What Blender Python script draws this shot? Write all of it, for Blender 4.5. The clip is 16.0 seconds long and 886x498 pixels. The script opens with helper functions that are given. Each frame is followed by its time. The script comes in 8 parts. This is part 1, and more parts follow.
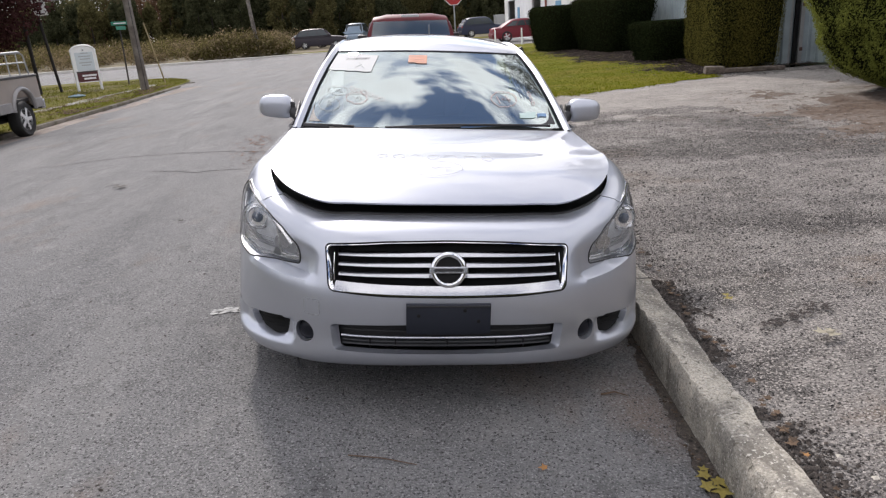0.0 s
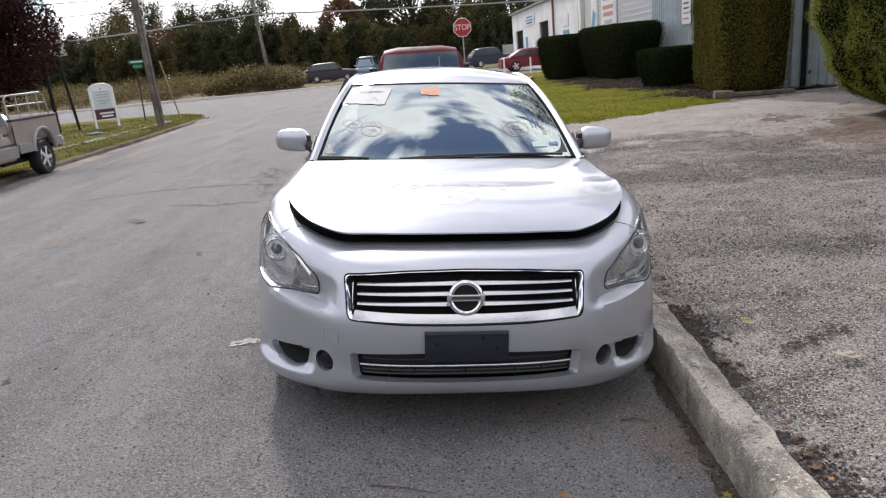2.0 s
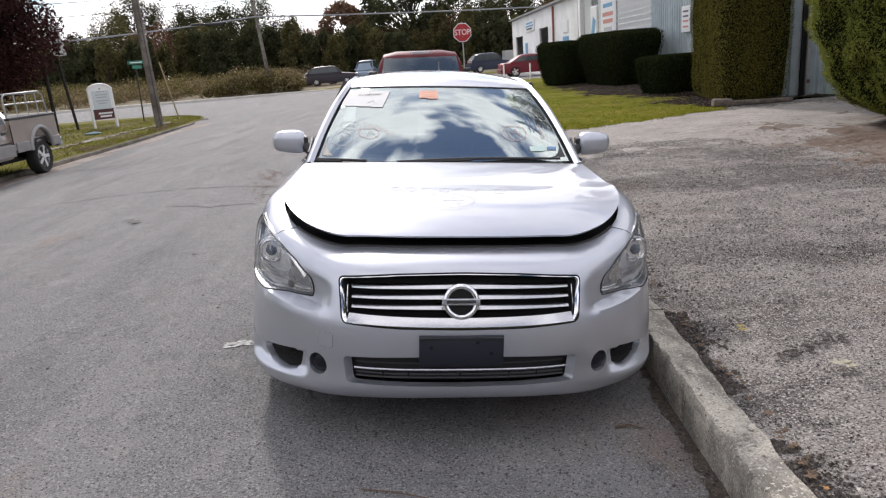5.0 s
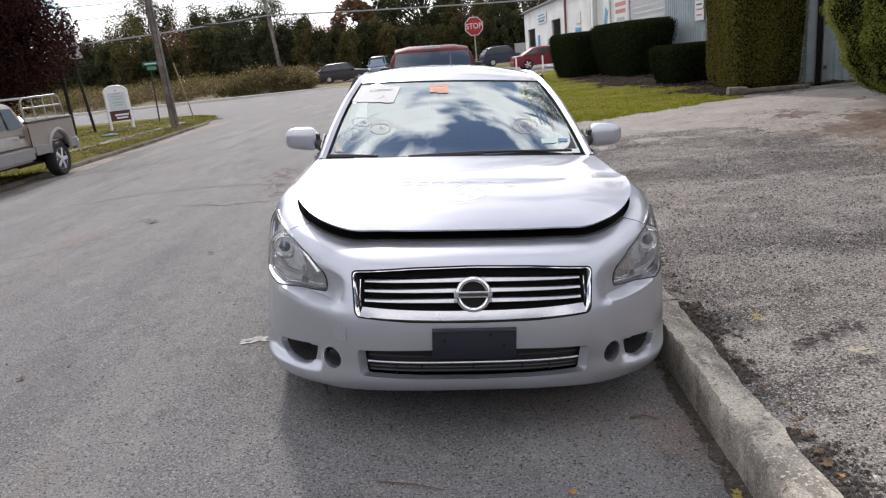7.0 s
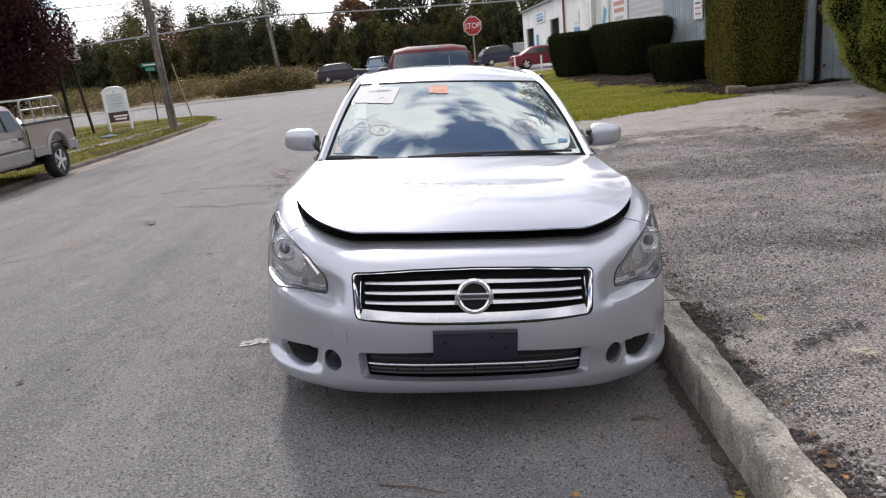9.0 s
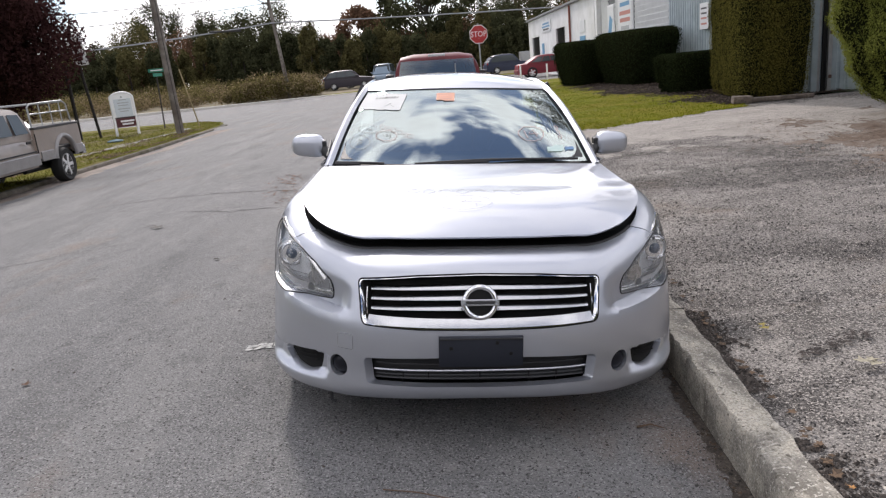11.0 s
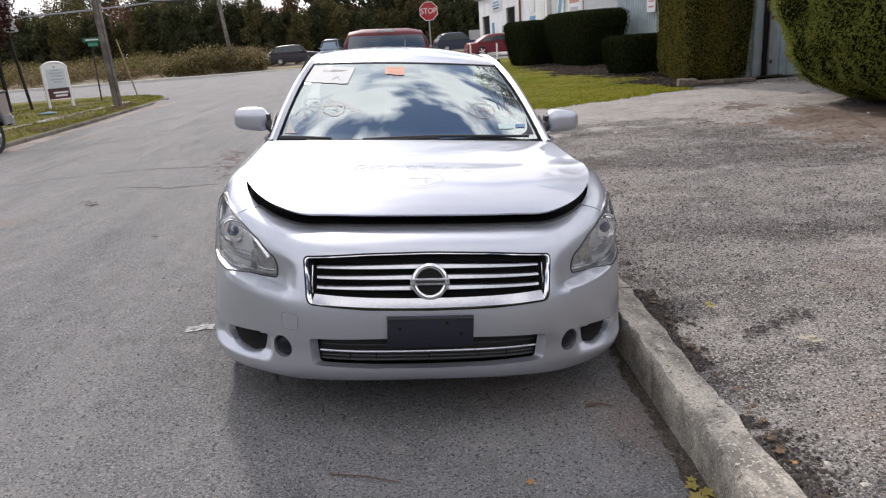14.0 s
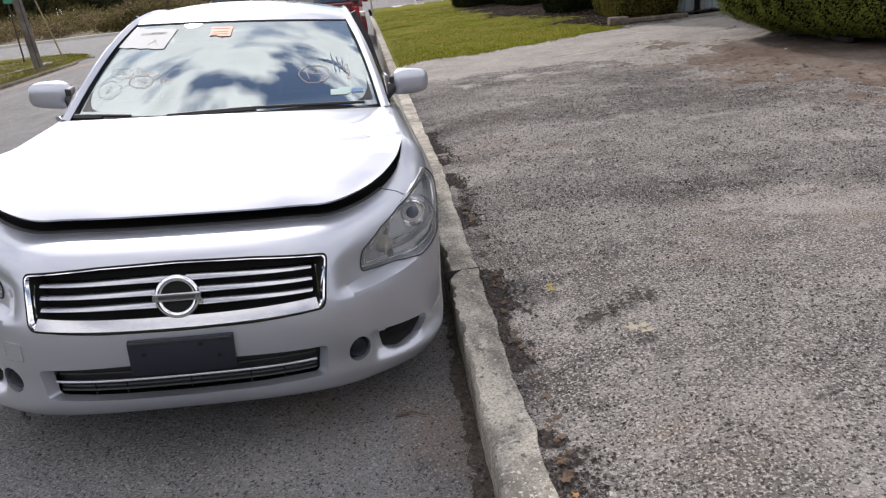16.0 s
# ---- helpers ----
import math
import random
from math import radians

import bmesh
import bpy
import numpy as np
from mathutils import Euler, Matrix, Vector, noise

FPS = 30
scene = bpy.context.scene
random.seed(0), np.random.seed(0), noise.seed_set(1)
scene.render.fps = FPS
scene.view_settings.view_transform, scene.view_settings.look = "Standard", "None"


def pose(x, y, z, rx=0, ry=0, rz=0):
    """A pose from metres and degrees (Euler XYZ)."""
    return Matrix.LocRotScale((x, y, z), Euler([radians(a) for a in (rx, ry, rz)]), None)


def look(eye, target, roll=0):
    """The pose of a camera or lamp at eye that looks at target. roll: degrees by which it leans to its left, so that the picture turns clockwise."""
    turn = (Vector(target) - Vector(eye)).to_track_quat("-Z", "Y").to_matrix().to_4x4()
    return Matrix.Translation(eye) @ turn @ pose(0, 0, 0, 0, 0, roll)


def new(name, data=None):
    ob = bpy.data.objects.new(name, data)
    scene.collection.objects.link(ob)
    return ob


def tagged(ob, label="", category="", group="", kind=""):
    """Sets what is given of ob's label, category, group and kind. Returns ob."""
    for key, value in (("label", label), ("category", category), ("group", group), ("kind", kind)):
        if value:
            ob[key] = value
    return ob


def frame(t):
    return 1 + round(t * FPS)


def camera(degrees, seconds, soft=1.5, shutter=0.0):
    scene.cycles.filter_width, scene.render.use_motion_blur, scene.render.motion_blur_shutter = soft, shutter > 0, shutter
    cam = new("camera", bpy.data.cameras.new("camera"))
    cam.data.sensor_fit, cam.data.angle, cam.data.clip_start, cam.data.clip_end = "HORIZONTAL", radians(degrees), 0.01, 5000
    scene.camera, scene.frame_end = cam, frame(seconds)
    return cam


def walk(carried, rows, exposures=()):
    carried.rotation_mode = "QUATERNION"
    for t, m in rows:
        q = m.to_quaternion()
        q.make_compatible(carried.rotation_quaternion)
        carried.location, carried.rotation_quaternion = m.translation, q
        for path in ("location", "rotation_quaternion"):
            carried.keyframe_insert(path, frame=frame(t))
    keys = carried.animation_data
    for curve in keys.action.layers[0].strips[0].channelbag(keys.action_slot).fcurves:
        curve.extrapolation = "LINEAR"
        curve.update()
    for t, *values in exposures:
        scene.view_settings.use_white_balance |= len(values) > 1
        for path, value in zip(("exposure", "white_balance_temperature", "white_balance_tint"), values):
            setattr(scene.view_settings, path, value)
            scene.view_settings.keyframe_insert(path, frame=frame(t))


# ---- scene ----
cam = camera(65.6, 16.0, soft=1.25)
PATH = [
    (0, (-0.0426, -2.3928, 1.4719), (0.0193, -0.4932, 0.8494), -4.09),
    (0.5, (-0.0408, -2.3879, 1.4804), (0.0075, -0.4768, 0.8929), -5.22),
    (1, (-0.0528, -2.4000, 1.4796), (-0.0048, -0.4816, 0.9160), -5.03),
    (1.5, (-0.0552, -2.4173, 1.4813), (-0.0078, -0.4979, 0.9212), -5.10),
    (2, (-0.0580, -2.4220, 1.4823), (-0.0262, -0.4967, 0.9418), -5.36),
    (2.5, (-0.0357, -2.4140, 1.4809), (0.0274, -0.4969, 0.9146), -5.24),
    (3, (-0.0303, -2.4104, 1.4749), (0.0254, -0.4971, 0.8951), -4.60),
    (3.5, (-0.0403, -2.3982, 1.4781), (0.0042, -0.4804, 0.9125), -4.86),
    (4, (-0.0388, -2.3993, 1.4798), (-0.0063, -0.4771, 0.9283), -5.40),
    (4.5, (-0.0531, -2.4038, 1.4765), (-0.0070, -0.4751, 0.9493), -4.45),
    (7, (-0.0363, -2.4239, 1.4699), (-0.0426, -0.4978, 0.9312), -5.90),
    (7.5, (-0.0478, -2.4197, 1.4715), (-0.0555, -0.4937, 0.9326), -5.84),
    (8, (-0.0515, -2.4198, 1.4717), (-0.0554, -0.4974, 0.9202), -5.82),
    (8.5, (-0.0429, -2.4176, 1.4704), (-0.0405, -0.4968, 0.9131), -5.90),
    (9, (-0.0400, -2.4106, 1.4743), (-0.0445, -0.4847, 0.9347), -6.14),
    (11.5, (-0.0515, -2.4224, 1.4723), (-0.0653, -0.4906, 0.9548), -5.59),
    (12, (-0.0502, -2.4117, 1.4739), (-0.0496, -0.4803, 0.9545), -5.71),
    (12.5, (-0.0385, -2.3919, 1.4774), (-0.0198, -0.4620, 0.9531), -5.56),
    (13, (-0.0413, -2.3811, 1.4685), (-0.0040, -0.4512, 0.9449), -6.12),
    (13.5, (-0.0359, -2.3690, 1.4557), (0.0227, -0.4481, 0.9019), -5.26),
    (14, (-0.0509, -2.3529, 1.4470), (0.0772, -0.4453, 0.8599), -4.29),
    (14.5, (-0.0070, -2.3443, 1.4463), (0.0297, -0.4488, 0.8091), -5.90),
    (15, (0.2051, -2.3473, 1.4494), (0.2087, -0.4498, 0.8175), -6.95),
    (15.3, (0.3664, -2.3228, 1.4431), (0.4348, -0.4005, 0.8952), -5.79),
    (15.5, (0.4196, -2.2412, 1.4127), (0.5887, -0.3248, 0.8659), -4.19),
    (15.7, (0.4839, -2.1266, 1.3599), (0.7089, -0.2493, 0.7079), -4.02),
    (15.9, (0.5731, -2.0272, 1.4102), (0.8159, -0.1762, 0.6926), -4.18),
    (16, (0.6705, -2.0185, 1.4350), (0.8701, -0.1713, 0.6948), -6.50),
]
walk(cam, [(t, look(eye, target, roll)) for t, eye, target, roll in PATH])

# ---- sky, sun and exposure ----
SUN_AZ, SUN_EL = -13.0, 34.5          # degrees from +y towards +x, and above the horizon
world = bpy.data.worlds.new("sky")
scene.world = world
world.use_nodes = True
wn, wl = world.node_tree.nodes, world.node_tree.links
sky = wn.new("ShaderNodeTexSky")
sky.sky_type, sky.sun_disc = "NISHITA", False
sky.sun_elevation, sky.sun_rotation = radians(SUN_EL), radians(SUN_AZ)
sky_dim = wn.new("ShaderNodeMix")
sky_dim.data_type, sky_dim.blend_type = "RGBA", "MULTIPLY"
sky_dim.inputs[0].default_value = 1.0
sky_dim.inputs[7].default_value = (0.72, 0.84, 1.0, 1)
wl.new(sky.outputs[0], sky_dim.inputs[6])
coord = wn.new("ShaderNodeTexCoord")
stretch = wn.new("ShaderNodeMapping")
stretch.inputs["Scale"].default_value = (1.0, 1.0, 2.02)
stretch.inputs["Location"].default_value = (2.801, -0.552, -2.968)
wl.new(coord.outputs["Generated"], stretch.inputs[0])
clouds = wn.new("ShaderNodeTexNoise")
clouds.inputs["Scale"].default_value = 4.811
clouds.inputs["Detail"].default_value = 7.0
clouds.inputs["Roughness"].default_value = 0.50
wl.new(stretch.outputs[0], clouds.inputs["Vector"])
cover = wn.new("ShaderNodeMapRange")
cover.inputs[1].default_value, cover.inputs[2].default_value = 0.40, 0.545
wl.new(clouds.outputs[0], cover.inputs[0])
cloud_tone = wn.new("ShaderNodeMapRange")
cloud_tone.inputs[1].default_value, cloud_tone.inputs[2].default_value = 0.45, 0.75
cloud_tone.inputs[3].default_value, cloud_tone.inputs[4].default_value = 17.0, 12.0
wl.new(clouds.outputs[0], cloud_tone.inputs[0])
cloud_colour = wn.new("ShaderNodeCombineColor")
for k in range(3):
    wl.new(cloud_tone.outputs[0], cloud_colour.inputs[k])
sky_mix = wn.new("ShaderNodeMix")
sky_mix.data_type = "RGBA"
wl.new(cover.outputs[0], sky_mix.inputs[0])
wl.new(sky_dim.outputs[2], sky_mix.inputs[6])
wl.new(cloud_colour.outputs[0], sky_mix.inputs[7])
wl.new(sky_mix.outputs[2], wn["Background"].inputs[0])
wn["Background"].inputs[1].default_value = 0.114

sun = new("sun", bpy.data.lights.new("sun", "SUN"))
sun.data.energy, sun.data.angle, sun.data.color = 2.6, radians(5), (1.0, 0.95, 0.88)
_a, _e = radians(SUN_AZ), radians(SUN_EL)
sun.matrix_world = look((math.sin(_a) * math.cos(_e) * 60, math.cos(_a) * math.cos(_e) * 60, math.sin(_e) * 60), (0, 0, 0))
scene.view_settings.exposure = -0.03
scene.view_settings.use_white_balance = True
scene.view_settings.white_balance_temperature = 6490
scene.view_settings.white_balance_tint = 15.5

# ---- materials ----
def material(name, colour, rough=0.6, metal=0.0, vary=0.0, scale=8.0, fine=0.0, fine_scale=120.0, bump=0.0, bump_scale=60.0,
             coat=0.0, spec=0.5, second=None, second_scale=1.2, island=0.0, specks=(), layers=()):
    """Principled surface: base colour, a second colour in large blotches, fine grain, relief."""
    m = bpy.data.materials.new(name)
    m.use_nodes = True
    n, l = m.node_tree.nodes, m.node_tree.links
    p = n["Principled BSDF"]
    p.inputs["Roughness"].default_value = rough
    p.inputs["Metallic"].default_value = metal
    p.inputs["Coat Weight"].default_value = coat
    p.inputs["Coat Roughness"].default_value = 0.04
    p.inputs["Specular IOR Level"].default_value = spec
    p.inputs["Base Color"].default_value = (*colour, 1)
    tc = n.new("ShaderNodeTexCoord")
    last = None

    def mixed(kind, fac, a, b):
        x = n.new("ShaderNodeMix")
        x.data_type, x.blend_type = "RGBA", kind
        for slot, v in ((0, fac), (6, a), (7, b)):
            if isinstance(v, (int, float)):
                x.inputs[slot].default_value = v
            elif isinstance(v, tuple):
                x.inputs[slot].default_value = (*v, 1)
            else:
                l.new(v, x.inputs[slot])
        return x.outputs[2]

    def noise_tex(s, detail=5.0, rough_=0.6, stretch_=None):
        t = n.new("ShaderNodeTexNoise")
        t.inputs["Scale"].default_value, t.inputs["Detail"].default_value, t.inputs["Roughness"].default_value = s, detail, rough_
        if stretch_:
            mp = n.new("ShaderNodeMapping")
            mp.inputs["Scale"].default_value = (*stretch_, 1.0)
            mp.inputs["Location"].default_value = (3.1 * stretch_[1], 1.7 * stretch_[0], 0.0)
            l.new(tc.outputs["Object"], mp.inputs[0])
            l.new(mp.outputs[0], t.inputs["Vector"])
        else:
            l.new(tc.outputs["Object"], t.inputs["Vector"])
        return t.outputs[0]

    def ramp(v, a, b, lo=0.0, hi=1.0):
        r = n.new("ShaderNodeMapRange")
        for k, w in enumerate((a, b, lo, hi)):
            r.inputs[k + 1].default_value = w
        l.new(v, r.inputs[0])
        return r.outputs[0]

    last = colour
    if second:
        last = mixed("MIX", ramp(noise_tex(second_scale), 0.4, 0.62), colour, second)
    if vary:
        g = n.new("ShaderNodeCombineColor")
        v = ramp(noise_tex(scale), 0.25, 0.75, 1 - vary, 1 + vary)
        for k in range(3):
            l.new(v, g.inputs[k])
        last = mixed("MULTIPLY", 1.0, last, g.outputs[0])
    if fine:
        g = n.new("ShaderNodeCombineColor")
        v = ramp(noise_tex(fine_scale, 3.0, 0.7), 0.3, 0.7, 1 - fine, 1 + fine)
        for k in range(3):
            l.new(v, g.inputs[k])
        last = mixed("MULTIPLY", 1.0, last, g.outputs[0])
    for tone, sx, sy, lo, hi, amount in layers:      # streaks and worn patches, drawn out along x or y
        last = mixed("MIX", ramp(noise_tex(1.0, 8.0, 0.66, (sx, sy)), lo, hi, 0.0, amount), last, tone)
    for tone, size, lo, hi in specks:      # grains of another colour
        last = mixed("MIX", ramp(noise_tex(size, 2.0, 0.6), lo, hi), last, tone)
    if island:
        geo = n.new("ShaderNodeNewGeometry")
        g = n.new("ShaderNodeCombineColor")
        v = ramp(geo.outputs["Random Per Island"], 0, 1, 1 - island, 1 + island)
        for k in range(3):
            l.new(v, g.inputs[k])
        last = mixed("MULTIPLY", 1.0, last, g.outputs[0])
    if not isinstance(last, tuple):
        l.new(last, p.inputs["Base Color"])
    if bump:
        b = n.new("ShaderNodeBump")
        b.inputs["Strength"].default_value = min(1.0, bump)
        b.inputs["Distance"].default_value = 0.01
        l.new(noise_tex(bump_scale, 6.0, 0.65), b.inputs["Height"])
        l.new(b.outputs[0], p.inputs["Normal"])
    return m


def glass_material(name, tint, rough=0.0, ior=1.5, haze=0.0, shine=(1.0, 1.0, 1.0)):
    m = bpy.data.materials.new(name)
    m.use_nodes = True
    n, l = m.node_tree.nodes, m.node_tree.links
    n.remove(n["Principled BSDF"])
    clear, gloss, mixer, fres = n.new("ShaderNodeBsdfTransparent"), n.new("ShaderNodeBsdfGlossy"), n.new("ShaderNodeMixShader"), n.new("ShaderNodeFresnel")
    clear.inputs[0].default_value = (*tint, 1)
    gloss.inputs["Roughness"].default_value = rough
    gloss.inputs["Color"].default_value = (*shine, 1)
    fres.inputs[0].default_value = ior
    l.new(fres.outputs[0], mixer.inputs[0])
    l.new(clear.outputs[0], mixer.inputs[1])
    l.new(gloss.outputs[0], mixer.inputs[2])
    last = mixer.outputs[0]
    if haze:      # bluish matt layer: a weathered lens, and lifted dark reflections on the windshield
        veil, over = n.new("ShaderNodeBsdfDiffuse"), n.new("ShaderNodeMixShader")
        veil.inputs[0].default_value = (0.60, 0.68, 0.72, 1)
        over.inputs[0].default_value = haze
        l.new(last, over.inputs[1])
        l.new(veil.outputs[0], over.inputs[2])
        last = over.outputs[0]
    l.new(last, n["Material Output"].inputs[0])
    return m


def leaf_material(name, colour, island=0.4, through_light=0.35):
    """Thin leaves: matt, and lit through from behind."""
    m = bpy.data.materials.new(name)
    m.use_nodes = True
    n, l = m.node_tree.nodes, m.node_tree.links
    n.remove(n["Principled BSDF"])
    geo, vary, tint = n.new("ShaderNodeNewGeometry"), n.new("ShaderNodeMapRange"), n.new("ShaderNodeMix")
    vary.inputs[3].default_value, vary.inputs[4].default_value = 1 - island, 1 + island
    grey = n.new("ShaderNodeCombineColor")
    tint.data_type, tint.blend_type = "RGBA", "MULTIPLY"
    tint.inputs[0].default_value = 1.0
    tint.inputs[6].default_value = (*colour, 1)
    l.new(geo.outputs["Random Per Island"], vary.inputs[0])
    for k in range(3):
        l.new(vary.outputs[0], grey.inputs[k])
    l.new(grey.outputs[0], tint.inputs[7])
    front, back, mixer = n.new("ShaderNodeBsdfDiffuse"), n.new("ShaderNodeBsdfTranslucent"), n.new("ShaderNodeMixShader")
    mixer.inputs[0].default_value = through_light
    for shader, slot in ((front, 1), (back, 2)):
        l.new(tint.outputs[2], shader.inputs[0])
        l.new(shader.outputs[0], mixer.inputs[slot])
    l.new(mixer.outputs[0], n["Material Output"].inputs[0])
    return m


PAINT = material("silver_paint", (0.515, 0.538, 0.592), rough=0.45, metal=0.88, fine=0.05, fine_scale=900, coat=1.0, vary=0.02, scale=3)
CHROME = material("chrome", (0.78, 0.79, 0.81), rough=0.09, metal=1.0, fine=0.03, fine_scale=40)
SLAT = material("brushed_chrome", (0.52, 0.53, 0.56), rough=0.24, metal=1.0, fine=0.05, fine_scale=60)
CHROME_DULL = material("dull_chrome", (0.55, 0.56, 0.58), rough=0.2, metal=1.0, fine=0.05, fine_scale=60)
ALLOY = material("alloy_wheel", (0.75, 0.75, 0.75), rough=0.45, metal=0.35, vary=0.1, scale=20)
BLACK_PLASTIC = material("black_plastic", (0.022, 0.022, 0.024), rough=0.45, fine=0.2, fine_scale=300, bump=0.15, bump_scale=500)
GREY_PLASTIC = material("grey_plastic", (0.045, 0.046, 0.05), rough=0.4, fine=0.2, fine_scale=300)
PLATE_PLASTIC = material("plate_plastic", (0.018, 0.021, 0.031), rough=0.55, spec=0.35, fine=0.15, fine_scale=250, bump=0.1, bump_scale=300)
# near-black; in gaps and recesses it puts the shade into the colour
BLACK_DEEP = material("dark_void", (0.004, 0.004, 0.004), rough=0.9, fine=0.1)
RUBBER = material("rubber", (0.018, 0.018, 0.018), rough=0.75, vary=0.3, scale=14, bump=0.3, bump_scale=120)
INTERIOR = material("interior_cloth", (0.045, 0.045, 0.048), rough=0.85, vary=0.2, scale=20, bump=0.2, bump_scale=400)
INTERIOR_LIGHT = material("headliner", (0.30, 0.30, 0.29), rough=0.9, vary=0.1, scale=12)
GLASS = glass_material("car_glass", (0.58, 0.70, 0.68), 0.0, 5.6, 0.03, (0.90, 1.0, 0.985))
GLASS_SIDE = glass_material("side_glass", (0.25, 0.29, 0.29), 0.0, 1.55)
LENS = glass_material("headlight_lens", (0.96, 0.96, 0.96), 0.01, 1.5, 0.035)
LAMP_CHROME = material("lamp_reflector", (0.90, 0.90, 0.90), rough=0.14, metal=0.8, vary=0.1, scale=30)
LAMP_GREY = material("lamp_housing", (0.78, 0.80, 0.83), rough=0.3, metal=0.25, vary=0.2, scale=25)
AMBER = material("amber_reflector", (0.5, 0.16, 0.02), rough=0.3, fine=0.1)
TAIL_RED = material("tail_light_red", (0.35, 0.012, 0.012), rough=0.2, coat=0.6, fine=0.1)
PAPER = material("paper", (0.62, 0.63, 0.62), rough=0.8, fine=0.03, fine_scale=90, vary=0.03)
ORANGE = material("orange_sticker", (0.66, 0.33, 0.22), rough=0.6, fine=0.05, vary=0.06, scale=30)
INK = material("black_ink", (0.10, 0.10, 0.10), rough=0.7, fine=0.1)
CRAYON_RED = material("red_crayon", (0.66, 0.50, 0.47), rough=0.8, fine=0.3, fine_scale=300)
CRAYON_BLUE = material("blue_crayon", (0.19, 0.27, 0.38), rough=0.8, fine=0.3, fine_scale=300)
CRAYON_DARK = material("pale_crayon", (0.60, 0.63, 0.61), rough=0.8, fine=0.3, fine_scale=300)
STICKER_BLUE = material("blue_sticker", (0.13, 0.25, 0.42), rough=0.5, fine=0.05)
STICKER_GREEN = material("pale_sticker", (0.55, 0.70, 0.66), rough=0.5, fine=0.05)


# ---- building blocks ----
def link_mesh(name, verts, faces, mat, parent=None, smooth=False, label=""):
    me = bpy.data.meshes.new(name)
    me.from_pydata([tuple(v) for v in verts], [], [tuple(f) for f in faces])
    me.materials.append(mat)
    if smooth:
        me.polygons.foreach_set("use_smooth", [True] * len(me.polygons))
    me.update()
    ob = new(name, me)
    if parent:
        ob.parent = parent
    if label:
        ob["label"] = label
    return ob


def part(name, bm, mat, parent=None, label="", smooth=False):
    me = bpy.data.meshes.new(name)
    bm.to_mesh(me)
    bm.free()
    me.materials.append(mat)
    if smooth:
        me.polygons.foreach_set("use_smooth", [True] * len(me.polygons))
        me.set_sharp_from_angle(angle=radians(38))
    ob = new(name, me)
    if parent:
        ob.parent = parent
    if label:
        ob["label"] = label
    return ob


def bm_box(bm, size, m=None, bevel=0.0, seg=2):
    """A bevelled box of the given size, centred, moved by m, into bm."""
    made = bmesh.ops.create_cube(bm, size=1.0, matrix=(m or Matrix()) @ Matrix.Diagonal((*size, 1)))
    if bevel:
        vs = set(made["verts"])
        edges = [e for e in bm.edges if e.verts[0] in vs and e.verts[1] in vs]
        bmesh.ops.bevel(bm, geom=edges, offset=bevel, segments=seg, affect="EDGES", profile=0.6)
    return bm


def box(size, m=None, bevel=0.0, seg=2):
    return bm_box(bmesh.new(), size, m, bevel, seg)


def tube(points, radius, sides=8, closed=False, taper=None):
    """A tube along points, as a bmesh. radius at the ends: radius, taper."""
    bm = bmesh.new()
    pts = [Vector(p) for p in points]
    rings, ref = [], None
    n = len(pts)
    for i, p in enumerate(pts):
        a, b = pts[i - 1] if (i or closed) else p, pts[(i + 1) % n] if (i < n - 1 or closed) else p
        d = (b - a).normalized()
        if ref is None:
            ref = Vector((0, 0, 1)) if abs(d.z) < 0.9 else Vector((1, 0, 0))
        x = d.cross(ref).normalized()
        ref = x.cross(d).normalized()
        r = radius if taper is None else radius + (taper - radius) * i / max(1, n - 1)
        rings.append([bm.verts.new(p + r * (math.cos(2 * math.pi * k / sides) * x + math.sin(2 * math.pi * k / sides) * ref)) for k in range(sides)])
    for i in range(n if closed else n - 1):
        r0, r1 = rings[i], rings[(i + 1) % n]
        for k in range(sides):
            bm.faces.new((r0[k], r0[(k + 1) % sides], r1[(k + 1) % sides], r1[k]))
    if not closed:
        bm.faces.new(rings[0])
        bm.faces.new(rings[-1][::-1])
    bmesh.ops.recalc_face_normals(bm, faces=bm.faces)
    return bm


def lathe(profile, m=None, sides=32):
    """Turns (radius, height) pairs round the z axis, then moves by m."""
    bm = bmesh.new()
    rings = [[bm.verts.new((r * math.cos(2 * math.pi * k / sides), r * math.sin(2 * math.pi * k / sides), h)) for k in range(sides)] for r, h in profile]
    for a, b in zip(rings, rings[1:]):
        for k in range(sides):
            bm.faces.new((a[k], a[(k + 1) % sides], b[(k + 1) % sides], b[k]))
    for ring in (rings[0][::-1], rings[-1]):
        if (ring[0].co - ring[sides // 2].co).length > 1e-4:
            bm.faces.new(ring)
    bmesh.ops.remove_doubles(bm, verts=bm.verts, dist=1e-5)
    bmesh.ops.recalc_face_normals(bm, faces=bm.faces)
    if m:
        bm.transform(m)
    return bm


def grid_mesh(name, fn, us, vs, mat, parent=None, smooth=True, label=""):
    """A sheet fn(u, v) over the given values."""
    verts = [fn(u, v) for v in vs for u in us]
    w = len(us)
    faces = [(j * w + i, j * w + i + 1, (j + 1) * w + i + 1, (j + 1) * w + i) for j in range(len(vs) - 1) for i in range(w - 1)]
    return link_mesh(name, verts, faces, mat, parent, smooth, label)


